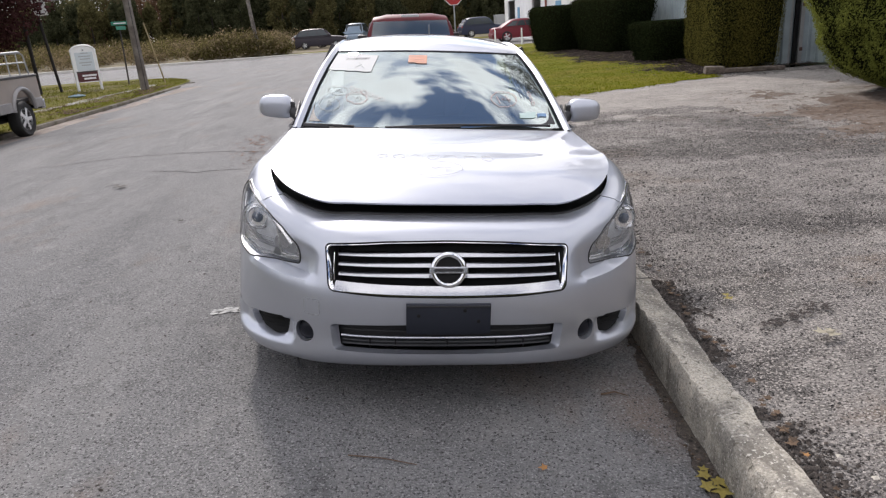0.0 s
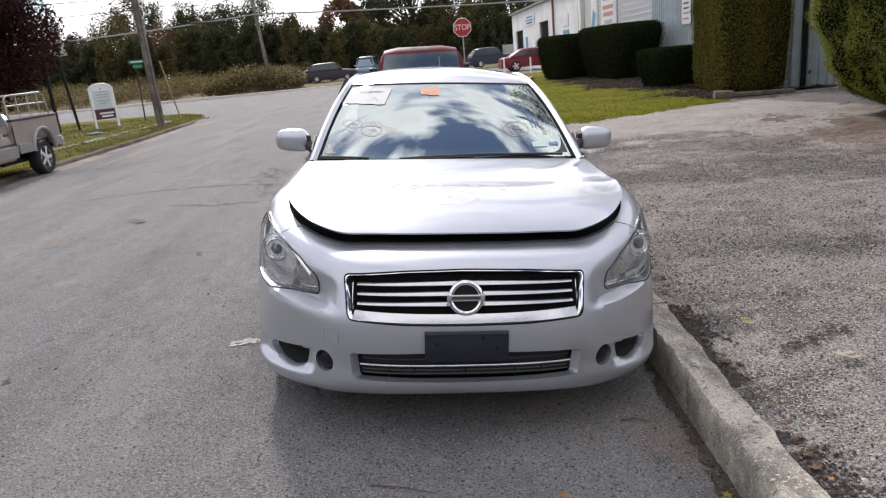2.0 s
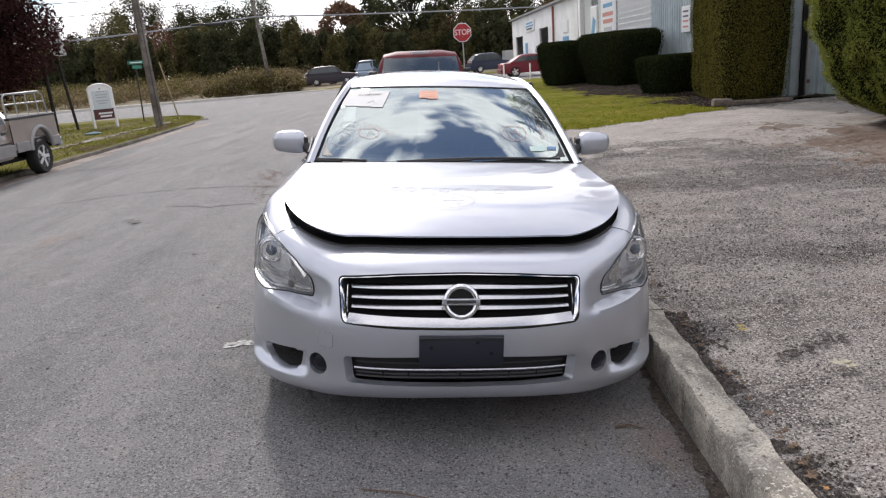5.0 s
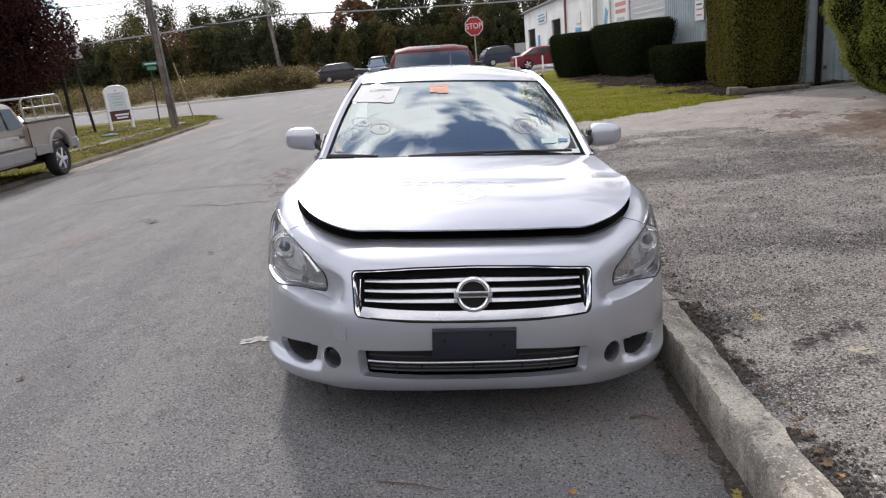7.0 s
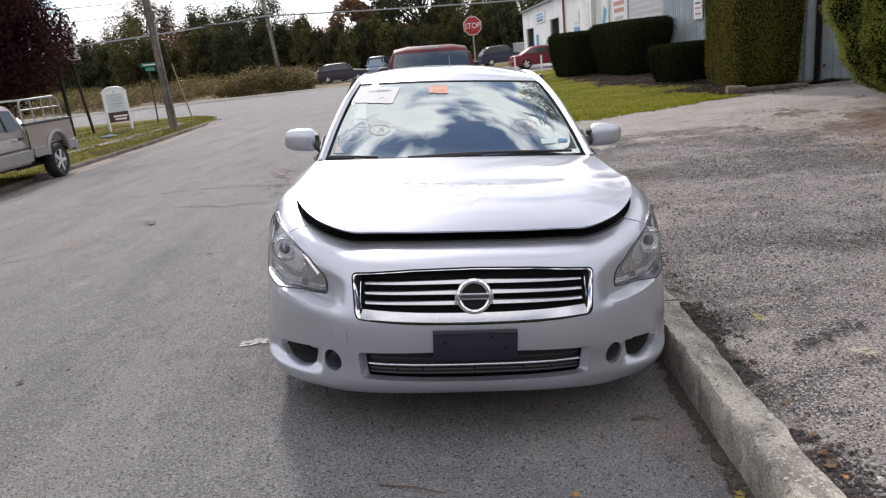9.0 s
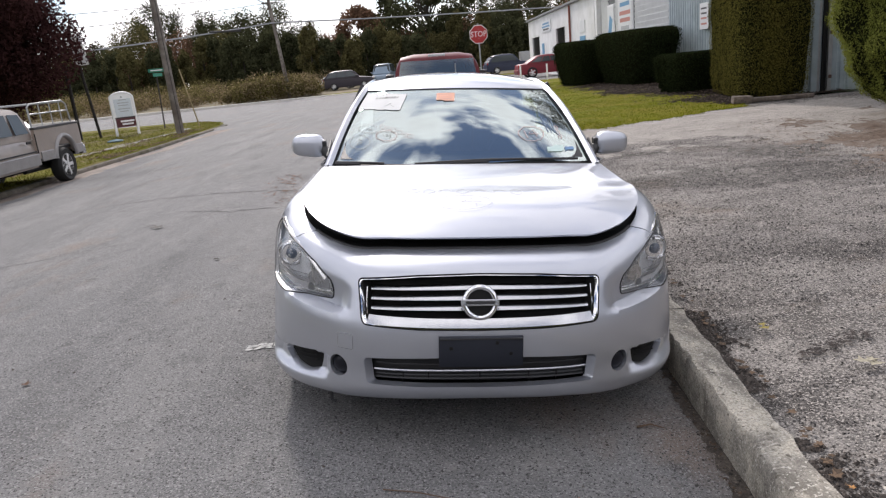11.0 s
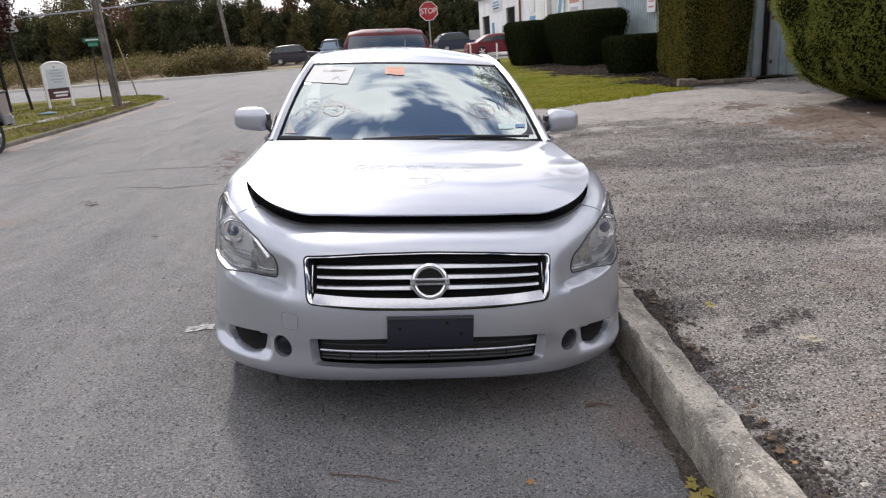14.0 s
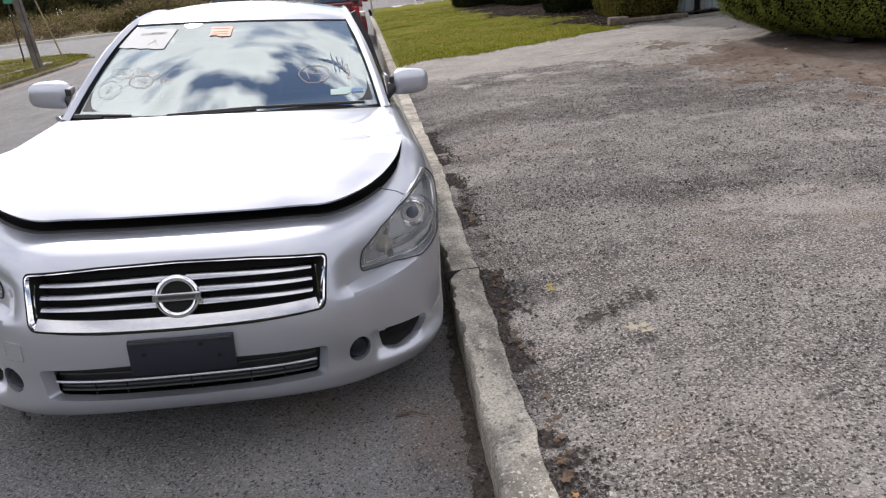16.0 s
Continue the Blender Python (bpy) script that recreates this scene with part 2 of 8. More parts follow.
def text_mesh(body, height, name, mat, parent, m, align="CENTER", label="", shear=0.0, extrude=0.0008):
    cu = bpy.data.curves.new(name, "FONT")
    cu.body, cu.size, cu.align_x, cu.align_y, cu.extrude, cu.shear = body, height / 0.7, align, "CENTER", extrude, shear
    cu.resolution_u = 3
    tmp = new("lettering_source", cu)
    me = bpy.data.meshes.new_from_object(tmp.evaluated_get(bpy.context.evaluated_depsgraph_get()))
    bpy.data.objects.remove(tmp)
    bpy.data.curves.remove(cu)
    me.transform(m)
    me.materials.clear()
    me.materials.append(mat)
    ob = new(name, me)
    ob.parent = parent
    if label:
        ob["label"] = label
    return ob


def smoothstep(a, b, x):
    t = min(1.0, max(0.0, (x - a) / (b - a)))
    return t * t * (3 - 2 * t)


def catmull(xs, ys, x):
    """Smooth interpolation through (xs, ys)."""
    x = min(max(x, xs[0]), xs[-1])
    i = max(0, min(len(xs) - 2, next((k for k in range(len(xs) - 1) if x <= xs[k + 1]), len(xs) - 2)))
    h = xs[i + 1] - xs[i]
    t = (x - xs[i]) / h

    def slope(k):
        a, b = max(0, k - 1), min(len(xs) - 1, k + 1)
        return (ys[b] - ys[a]) / (xs[b] - xs[a])

    m0, m1 = slope(i) * h, slope(i + 1) * h
    return (2 * t**3 - 3 * t**2 + 1) * ys[i] + (t**3 - 2 * t**2 + t) * m0 + (3 * t**2 - 2 * t**3) * ys[i + 1] + (t**3 - t**2) * m1

# ---- ground ----
ASPHALT = material("asphalt", (0.175, 0.174, 0.173), rough=0.85, spec=0.3, vary=0.10, scale=9.0, fine=0.5, fine_scale=100, bump=1.0, bump_scale=95,
                   layers=(((0.244, 0.240, 0.233), 1.3, 0.26, 0.47, 0.66, 0.60), ((0.101, 0.101, 0.102), 1.3, 0.45, 0.52, 0.66, 0.65), ((0.214, 0.169, 0.140), 0.85, 0.5, 0.56, 0.68, 0.75), ((0.256, 0.250, 0.240), 4.0, 3.5, 0.56, 0.66, 0.55), ((0.098, 0.097, 0.096), 5.0, 4.5, 0.57, 0.67, 0.55)),
                   specks=(((0.333, 0.328, 0.321), 115, 0.58, 0.64), ((0.054, 0.052, 0.052), 90, 0.58, 0.64), ((0.297, 0.291, 0.280), 36, 0.67, 0.72)))
GRAVEL = material("gravel_ground", (0.202, 0.188, 0.175), rough=0.95, spec=0.2, vary=0.15, scale=5.0, fine=0.75, fine_scale=95, bump=1.0, bump_scale=85,
                  layers=(((0.336, 0.315, 0.289), 0.42, 0.95, 0.48, 0.57, 0.85), ((0.076, 0.071, 0.066), 0.55, 1.1, 0.48, 0.58, 0.85), ((0.179, 0.137, 0.105), 0.8, 1.3, 0.55, 0.66, 0.7), ((0.084, 0.077, 0.073), 2.6, 4.0, 0.53, 0.62, 0.7), ((0.319, 0.293, 0.267), 7.0, 9.0, 0.55, 0.63, 0.65)),
                  specks=(((0.448, 0.414, 0.379), 105, 0.55, 0.60), ((0.050, 0.046, 0.043), 90, 0.56, 0.61), ((0.403, 0.370, 0.336), 55, 0.64, 0.69)))
KERB = material("worn_concrete", (0.50, 0.46, 0.385), rough=0.92, second=(0.25, 0.232, 0.20), second_scale=5.5, vary=0.25, scale=14, fine=0.45, fine_scale=120, bump=1.0, bump_scale=42, layers=(((0.13, 0.118, 0.10), 7.0, 2.2, 0.54, 0.64, 0.7), ((0.16, 0.14, 0.11), 16.0, 9.0, 0.58, 0.66, 0.7)), specks=(((0.14, 0.125, 0.10), 48, 0.60, 0.70), ((0.58, 0.55, 0.49), 75, 0.59, 0.67)))
CONCRETE = material("pale_concrete", (0.52, 0.50, 0.46), rough=0.9, vary=0.12, scale=3, fine=0.12, fine_scale=90, bump=0.3)
OLD_PATH = material("old_path_concrete", (0.26, 0.25, 0.22), rough=0.9, second=(0.18, 0.17, 0.10), second_scale=0.9, vary=0.2, scale=4, fine=0.15, fine_scale=60)
SOIL = material("dark_mulch", (0.020, 0.015, 0.012), rough=0.95, spec=0.02, vary=0.5, scale=12, fine=0.5, fine_scale=60, bump=0.9, bump_scale=40, specks=(((0.075, 0.058, 0.045), 30, 0.62, 0.70),))
LEAF_LITTER = material("leaf_litter", (0.120, 0.082, 0.058), rough=0.95, second=(0.19, 0.155, 0.128), second_scale=2.2, vary=0.3, scale=20, fine=0.4, fine_scale=90, bump=0.8, bump_scale=60)
TURF = material("turf", (0.128, 0.140, 0.008), rough=0.95, spec=0.05, second=(0.175, 0.152, 0.022), second_scale=0.9, vary=0.3, scale=7, fine=0.35, fine_scale=60, bump=0.9, bump_scale=50, layers=(((0.080, 0.092, 0.008), 1.6, 1.6, 0.54, 0.66, 0.6), ((0.15, 0.12, 0.065), 1.1, 1.1, 0.60, 0.70, 0.5)))
VERGE_TURF = material("verge_turf", (0.118, 0.122, 0.016), rough=0.95, spec=0.05, second=(0.165, 0.140, 0.040), second_scale=0.7, vary=0.3, scale=5, fine=0.35, fine_scale=50, bump=0.9, bump_scale=40, layers=(((0.19, 0.155, 0.11), 0.5, 0.35, 0.50, 0.62, 0.75), ((0.075, 0.085, 0.012), 1.2, 0.8, 0.53, 0.64, 0.6)))
DRY_BLADE = leaf_material("verge_blade", (0.135, 0.135, 0.020), 0.45, 0.35)
FIELD = material("dry_field", (0.13, 0.115, 0.055), rough=0.95, second=(0.18, 0.14, 0.085), second_scale=0.2, vary=0.3, scale=1.5, fine=0.3, fine_scale=14, bump=0.7, bump_scale=9)
BLADE = leaf_material("grass_blade", (0.135, 0.155, 0.006), 0.35, 0.35)
DAMP = material("damp_gutter_dirt", (0.058, 0.047, 0.039), rough=0.9, second=(0.105, 0.088, 0.072), second_scale=9, vary=0.35, scale=22, fine=0.5, fine_scale=90, bump=1.0, bump_scale=70, specks=(((0.20, 0.17, 0.14), 60, 0.60, 0.68), ((0.02, 0.017, 0.014), 45, 0.58, 0.66)))
DIRT_KERB = material("dirty_kerb", (0.20, 0.18, 0.15), rough=0.95, second=(0.12, 0.105, 0.07), second_scale=2.5, vary=0.3, scale=9, fine=0.3, fine_scale=40, bump=0.8, bump_scale=40)
WHITE_PAINT = material("worn_white_road_paint", (0.58, 0.58, 0.56), rough=0.8, second=(0.30, 0.30, 0.29), second_scale=30, vary=0.15, scale=30, bump=0.3, bump_scale=160)
STONE = material("gravel_stone", (0.198, 0.184, 0.172), rough=0.9, island=0.95, fine=0.15, fine_scale=60, layers=(((0.299, 0.277, 0.251), 0.42, 0.95, 0.48, 0.57, 0.6), ((0.083, 0.076, 0.072), 0.55, 1.1, 0.48, 0.58, 0.8)))
COARSE_STONE = material("coarse_stone", (0.215, 0.198, 0.183), rough=0.9, island=0.95, fine=0.15, fine_scale=60, layers=(((0.314, 0.288, 0.262), 0.42, 0.95, 0.48, 0.57, 0.6), ((0.086, 0.079, 0.074), 0.55, 1.1, 0.48, 0.58, 0.8)))
DEAD_LEAF = material("dead_leaf", (0.30, 0.15, 0.05), rough=0.8, island=0.3, vary=0.2, scale=60)
YELLOW_LEAF = material("yellow_leaf", (0.20, 0.16, 0.035), rough=0.75, island=0.35, vary=0.2, scale=60)
TWIG = material("dry_twig", (0.12, 0.075, 0.048), rough=0.9, fine=0.2)

ROAD_X, ROAD_Z = [-9.0, -5.5, -2.6, -1.2, 1.4], [-0.27, -0.06, 0.128, 0.112, -0.130]


def kerb_x(y):
    """The kerb's face towards the road."""
    return 0.942 + 0.058 * y if y < 3 else 1.116 + 0.035 * (y - 3)


def road_z(x, y):
    z = catmull(ROAD_X, ROAD_Z, x) if x > -9 else -0.27
    z -= 0.010 * min(6.0, max(-5.0, y)) * smoothstep(-4.0, -1.5, x)
    far = smoothstep(16, 36, y)
    return z * (1 - far) + far * cross_z(x)


def cross_z(x):
    return -0.25 + 0.35 * smoothstep(-16, 6, x)


def lot_z(x, y):
    far = smoothstep(20, 36, y)
    low = 0.045 * (1 - smoothstep(0.15, 0.75, x - kerb_x(y)))
    return (0.150 - low + 0.05 * smoothstep(3, 8, x)) * (1 - far) + far * cross_z(x)


def verge_z(x, y):
    far = smoothstep(27, 37, y)
    return -0.15 * (1 - far) + far * (cross_z(x) + 0.02)


def verge_edge(y):
    """The verge's edge towards the street, rounded at the junction."""
    x = -8.86 - 0.03 * max(0, y - 18)
    return x if y < 26.5 else x - 10.5 * (1 - math.sqrt(max(0.0, 1 - ((y - 26.5) / 10.2) ** 2)))


def wobble(x, y, s, a):
    return a * noise.noise(Vector((x * s, y * s, 3.7)))


def spread(a, b, fine_lo, fine_hi, fine, coarse):
    """Values from a to b, closer together between fine_lo and fine_hi."""
    out, x = [a], a
    while x < b - 1e-6:
        step = fine if fine_lo <= x <= fine_hi else min(coarse, max(fine, 0.25 * min(abs(x - fine_lo), abs(x - fine_hi))))
        x = min(b, x + step)
        out.append(x)
    return out


def strip(name, x0, x1, ys, cols, height, mat, label="", category="", kind="structure"):
    """A ground sheet between two edges, which are functions of y."""
    def fn(u, y):
        x = x0(y) + (x1(y) - x0(y)) * u
        return (x, y, height(x, y))
    return tagged(grid_mesh(name, fn, cols, ys, mat), label, category, kind=kind)


ys_near = spread(-40, 37, -2.5, 5, 0.12, 2.0)
tagged(grid_mesh("ground", lambda x, y: (x, y, -0.36 + (0.32 * smoothstep(54, 62, y) + 0.1 * smoothstep(-16, 6, x) if y > 53 else 0) + wobble(x, y, 0.07, 0.12) * smoothstep(58, 75, y)), spread(-900, 900, -60, 60, 3.0, 90), spread(-500, 1500, -45, 110, 3.0, 100), FIELD), "dry overgrown field reaching to the woods", "ground", kind="structure")
strip("road", lambda y: -8.72 - 0.03 * max(0, y - 18) - 16 * smoothstep(26, 29, y), lambda y: kerb_x(y) + 0.03, ys_near, [k / 70 for k in range(71)], lambda x, y: road_z(x, y) + wobble(x, y, 1.3, 0.006), ASPHALT, "patched grey asphalt street with a kerb", "road")
strip("cross_street", lambda y: -160.0, lambda y: 160.0, [37, 41, 45, 49, 54.5], [k / 80 for k in range(81)], lambda x, y: cross_z(x), ASPHALT, "asphalt cross street beyond the junction", "road")
strip("gravel_lot", lambda y: kerb_x(y) + 0.118, lambda y: 45.0, spread(-40, 11.3, -2.5, 6, 0.14, 2.0), [(k / 90) ** 1.7 for k in range(91)], lambda x, y: lot_z(x, y) - 0.012 + wobble(x, y, 0.9, 0.018) + wobble(x, y, 5, 0.006), GRAVEL, "grey gravel parking lot beside the kerb", "ground")
def lawn_edge(x):
    """Where the gravel gives way to the lawn, ragged."""
    return 9.55 + 0.27 * (x - 2.4) + 3.0 * max(0.0, x - 5.7) + 0.35 * noise.noise(Vector((x * 0.9, 2.0, 0))) + 0.16 * noise.noise(Vector((x * 3.7, 5.0, 0)))


def lawn_z(x, y):
    return lot_z(x, y) + wobble(x, y, 0.9, 0.018) + wobble(x, y, 5, 0.006) + (0.004 if y > lawn_edge(x) else -0.05)


strip("lawn", lambda y: kerb_x(y) + 0.15, lambda y: 9.0, spread(9.0, 36.8, 9, 12, 0.10, 1.2), [k / 60 for k in range(61)], lawn_z, TURF, "mown yellowing grass in front of the hedges", "grass")
# far lot's brightness put into the colour: a paler gravel strip before the lawn
PALE_GRAVEL = material("paler_gravel", (0.330, 0.306, 0.278), rough=0.95, spec=0.2, vary=0.2, scale=3.0, fine=0.35, fine_scale=70, bump=0.7, bump_scale=60, layers=(((0.225, 0.206, 0.186), 0.8, 1.9, 0.50, 0.64, 0.7), ((0.42, 0.39, 0.355), 2.2, 5.0, 0.55, 0.66, 0.6), ((0.21, 0.17, 0.135), 1.0, 1.6, 0.58, 0.68, 0.5)), specks=(((0.46, 0.43, 0.40), 60, 0.60, 0.66), ((0.10, 0.092, 0.085), 55, 0.60, 0.66)))


def pale_strip_z(x, y):
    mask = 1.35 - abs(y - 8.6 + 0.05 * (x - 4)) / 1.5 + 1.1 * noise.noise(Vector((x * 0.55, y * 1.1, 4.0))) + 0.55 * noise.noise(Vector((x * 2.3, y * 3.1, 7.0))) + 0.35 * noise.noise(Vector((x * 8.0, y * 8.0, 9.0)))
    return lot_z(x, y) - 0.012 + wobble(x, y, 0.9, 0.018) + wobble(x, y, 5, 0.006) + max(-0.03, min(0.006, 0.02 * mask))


strip("pale_gravel_strip", lambda y: kerb_x(y) + 0.14, lambda y: 12.0, spread(5.0, 11.25, 5.0, 11.25, 0.07, 1), [k / 110 for k in range(111)], pale_strip_z, PALE_GRAVEL, "paler gravel strip across the far lot", "ground")
strip("verge", lambda y: -70.0, verge_edge, spread(-30, 36.5, 8, 34, 0.6, 3.0), [1 - (1 - k / 60) ** 2.2 for k in range(61)], lambda x, y: verge_z(x, y) + wobble(x, y, 0.6, 0.04) * smoothstep(-8.9, -9.4, x), VERGE_TURF, "grass verge between kerb and cross street", "grass")
# mulch bed, a thin layer of its own on the lawn
def mulch_z(x, y):
    mask = x - 5.45 + 0.03 * (y - 14) + 0.9 * noise.noise(Vector((x * 0.7, y * 0.6, 4.0))) + 0.5 * noise.noise(Vector((x * 2.9, y * 2.9, 7.0))) + 0.4 * noise.noise(Vector((x * 7.0, y * 7.0, 2.0)))
    return lot_z(x, y) + wobble(x, y, 0.9, 0.018) + wobble(x, y, 5, 0.006) + max(-0.03, min(0.03, 0.045 * mask)) + wobble(x, y, 9, 0.012)


strip("mulch_bed", lambda y: 4.4, lambda y: 8.15, spread(11.2, 27.5, 11.2, 27.5, 0.10, 1), [k / 50 for k in range(51)], mulch_z, SOIL, "dark mulch bed under the hedges", "ground")
def path_z(x, y):
    """The old path, sunk under turf and soil in places."""
    across = abs(x + 10.775 - 0.03 * (y - 20)) / 0.225
    mask = 0.75 - 0.55 * across + 1.3 * noise.noise(Vector((x * 0.9, y * 0.45, 3.0))) + 0.8 * noise.noise(Vector((x * 3.0, y * 2.2, 8.0))) - 0.5 * smoothstep(21, 26, y)
    return verge_z(x, y) + wobble(x, y, 0.6, 0.04) + max(-0.04, min(0.02, 0.06 * mask))


strip("path", lambda y: -11.0 + 0.03 * (y - 20), lambda y: -10.55 + 0.03 * (y - 20), spread(-25, 27.5, 10, 27, 0.12, 3.0), [0, 0.2, 0.4, 0.6, 0.8, 1], path_z, OLD_PATH, "pale concrete footpath in the grass", "path")
strip("gutter_dirt", lambda y: kerb_x(y) - 0.05 + wobble(0, y, 4.0, 0.045) + wobble(7, y, 19.0, 0.03), lambda y: kerb_x(y) + 0.01, spread(-3, 6, -3, 6, 0.02, 0.2), [0, 0.3, 0.7, 1], lambda x, y: road_z(x, y) + 0.006 + wobble(x, y, 1.3, 0.006), DAMP, "strip of damp dirt along the gutter", "dirt")
SAND = material("washed_sand", (0.30, 0.262, 0.232), rough=0.95, spec=0.1, vary=0.25, scale=6, fine=0.35, fine_scale=60, layers=(((0.19, 0.15, 0.12), 1.6, 0.8, 0.50, 0.64, 0.7),))


def sand_z(x, y):
    mask = 0.9 - abs(x + 8.42) / 0.36 + 0.9 * noise.noise(Vector((x * 2.2, y * 0.5, 4.0))) + 0.6 * noise.noise(Vector((x * 7.0, y * 2.4, 6.0)))
    return road_z(x, y) + wobble(x, y, 1.3, 0.006) + max(-0.02, min(0.007, 0.02 * mask))


strip("kerb_sand", lambda y: -8.74, lambda y: -7.75, spread(9.5, 25.0, 9.5, 25.0, 0.12, 1), [k / 24 for k in range(25)], sand_z, SAND, "pale reddish sand washed along the far kerb", "dirt")


def litter_z(x, y):
    mask = 1.0 - abs(y - 5.0) / 3.0 - max(0.0, 5.4 - x) * 0.9 + 0.9 * noise.noise(Vector((x * 0.9, y * 0.9, 4.0))) + 0.6 * noise.noise(Vector((x * 3.3, y * 3.3, 7.0))) + 0.5 * noise.noise(Vector((x * 11.0, y * 11.0, 9.0)))
    return lot_z(x, y) - 0.012 + wobble(x, y, 0.9, 0.018) + wobble(x, y, 5, 0.006) + max(-0.03, min(0.007, 0.02 * mask))


strip("leaf_drift", lambda y: 3.9, lambda y: 7.6, spread(1.4, 8.6, 1.4, 8.6, 0.06, 1), [k / 70 for k in range(71)], litter_z, LEAF_LITTER, "brown leaf litter and earth under the hedge", "ground")


def kerb(name, face, width, top, foot, y0, y1, step, seed, label, mat=None):
    """A worn kerb: a swept, chipped profile."""
    rng = random.Random(seed)
    bm = bmesh.new()
    rings = []
    y = y0
    while y <= y1:
        x, t, f = face(y), top(y), foot(y)
        d = math.copysign(1, width)
        n1, n2, n3 = (noise.noise(Vector((y * k, seed, 0.5))) for k in (2.2, 7.0, 16.0))
        worn = 0.006 * abs(n1) + 0.009 * n2 + 0.018 * n3 + 0.013 * noise.noise(Vector((y * 37, seed, 2.5)))
        back = abs(width) + 0.014 * n1 + 0.010 * n2 + 0.006 * n3
        pts = [(x + d * (0.006 * n2), f - 0.05), (x + d * (0.004 + 0.006 * n3), f + (t - f) * 0.5), (x + d * (0.007 + worn * 0.5), t - 0.022 - worn), (x + d * (0.018 + worn), t - 0.004 - worn * 0.4),
               (x + d * (back * 0.5), t + 0.004 * n3), (x + d * back, t - 0.006 + 0.006 * n2), (x + d * (back + 0.01), t - 0.10)]
        rings.append([bm.verts.new((px, y, pz)) for px, pz in pts])
        y += step * (1 if abs(y) < 6 else 4)
    for a, b in zip(rings, rings[1:]):
        for k in range(len(a) - 1):
            bm.faces.new((a[k], a[k + 1], b[k + 1], b[k]))
    bmesh.ops.recalc_face_normals(bm, faces=bm.faces)
    return tagged(part(name, bm, mat or KERB, smooth=True), label, "kerb", kind="structure")


kerb("kerb", kerb_x, 0.150, lambda y: 0.112 - 0.10 * smoothstep(20, 36, y), lambda y: road_z(kerb_x(y), y), -30, 30, 0.016, 4, "worn and chipped concrete kerb")
kerb("kerb_far", lambda y: -8.74 - 0.03 * max(0, y - 18), -0.16, lambda y: -0.155, lambda y: -0.27, -25, 28.5, 0.25, 9, "low broken concrete kerb with weeds", DIRT_KERB)

# kerb joint, gravel stones, grass
rng = random.Random(11)
nrng = np.random.default_rng(5)


def pebbles(name, n, where, size, mat, label, category, flat=0.6):
    """Many small angular stones in one mesh."""
    base = np.array([(1, 0, 0), (-1, 0, 0), (0, 1, 0), (0, -1, 0), (0, 0, 1), (0, 0, -1)], float)
    tri = np.array([(0, 2, 4), (2, 1, 4), (1, 3, 4), (3, 0, 4), (2, 0, 5), (1, 2, 5), (3, 1, 5), (0, 3, 5)])
    pts = np.array([where() for _ in range(n)])
    rad = size[0] + (size[1] - size[0]) * nrng.random(n) ** 2.5
    v = base[None] * (1 + 0.5 * (nrng.random((n, 6, 1)) - 0.5)) * rad[:, None, None]
    ang = nrng.random(n) * 6.28
    c, s = np.cos(ang)[:, None], np.sin(ang)[:, None]
    x, y = v[..., 0] * c - v[..., 1] * s, v[..., 0] * s + v[..., 1] * c
    tiltv = nrng.normal(0, 0.35, (n, 1))
    z = v[..., 2] * flat + x * tiltv
    out = np.stack([x, y, z], -1) + pts[:, None, :]
    tri = tri[:4]      # the undersides lie in the ground
    faces = (tri[None] + 6 * np.arange(n)[:, None, None]).reshape(-1, 3)
    return tagged(link_mesh(name, out.reshape(-1, 3).tolist(), faces.tolist(), mat), label, category, kind="stuff")


def under_hedge(x, y):
    """How far a place lies in the leaf litter, 0 to 1."""
    return smoothstep(4.3, 6.2, x) * smoothstep(1.5, 3.2, y) * (1 - smoothstep(7.2, 8.4, y))


def on_lot():
    while True:
        y = -1.0 + 10.5 * rng.random() ** 1.5 if rng.random() < 0.72 else -1.0 - abs(rng.gauss(0, 1.6))
        x = kerb_x(y) + 0.155 + 5.2 * rng.random() ** 1.35
        if rng.random() < 0.8 * under_hedge(x, y):
            continue
        if noise.noise(Vector((x * 0.9, y * 0.9, 1.0))) + 0.35 * noise.noise(Vector((x * 4, y * 4, 8.0))) > -0.02 + 0.5 * (rng.random() - 0.5):
            return (x, y, lot_z(x, y) - 0.010 + wobble(x, y, 0.9, 0.018) + wobble(x, y, 5, 0.006))


pebbles("gravel_stones", 185000, on_lot, (0.0024, 0.0078), STONE, "loose grey and tan gravel stones", "gravel")


def on_lot_far():
    x, y = 9.0, 5.0
    while x > 8.9 or rng.random() < 0.8 * under_hedge(x, y):
        y = 1.2 + 10.0 * rng.random()
        x = kerb_x(y) + 0.25 + 7.5 * rng.random() ** 1.1
    return (x, y, lot_z(x, y) - 0.010 + wobble(x, y, 0.9, 0.018) + wobble(x, y, 5, 0.006))


pebbles("coarse_gravel", 60000, on_lot_far, (0.004, 0.0120), COARSE_STONE, "coarser pale and dark gravel stones", "gravel")


def on_road():
    y = -1.6 + 5 * rng.random()
    x = kerb_x(y) - 0.02 - 3.6 * rng.random() ** 1.6
    return (x, y, road_z(x, y) + 0.002)


pebbles("road_grit", 900, on_road, (0.003, 0.008), STONE, "small grit on the asphalt", "grit")


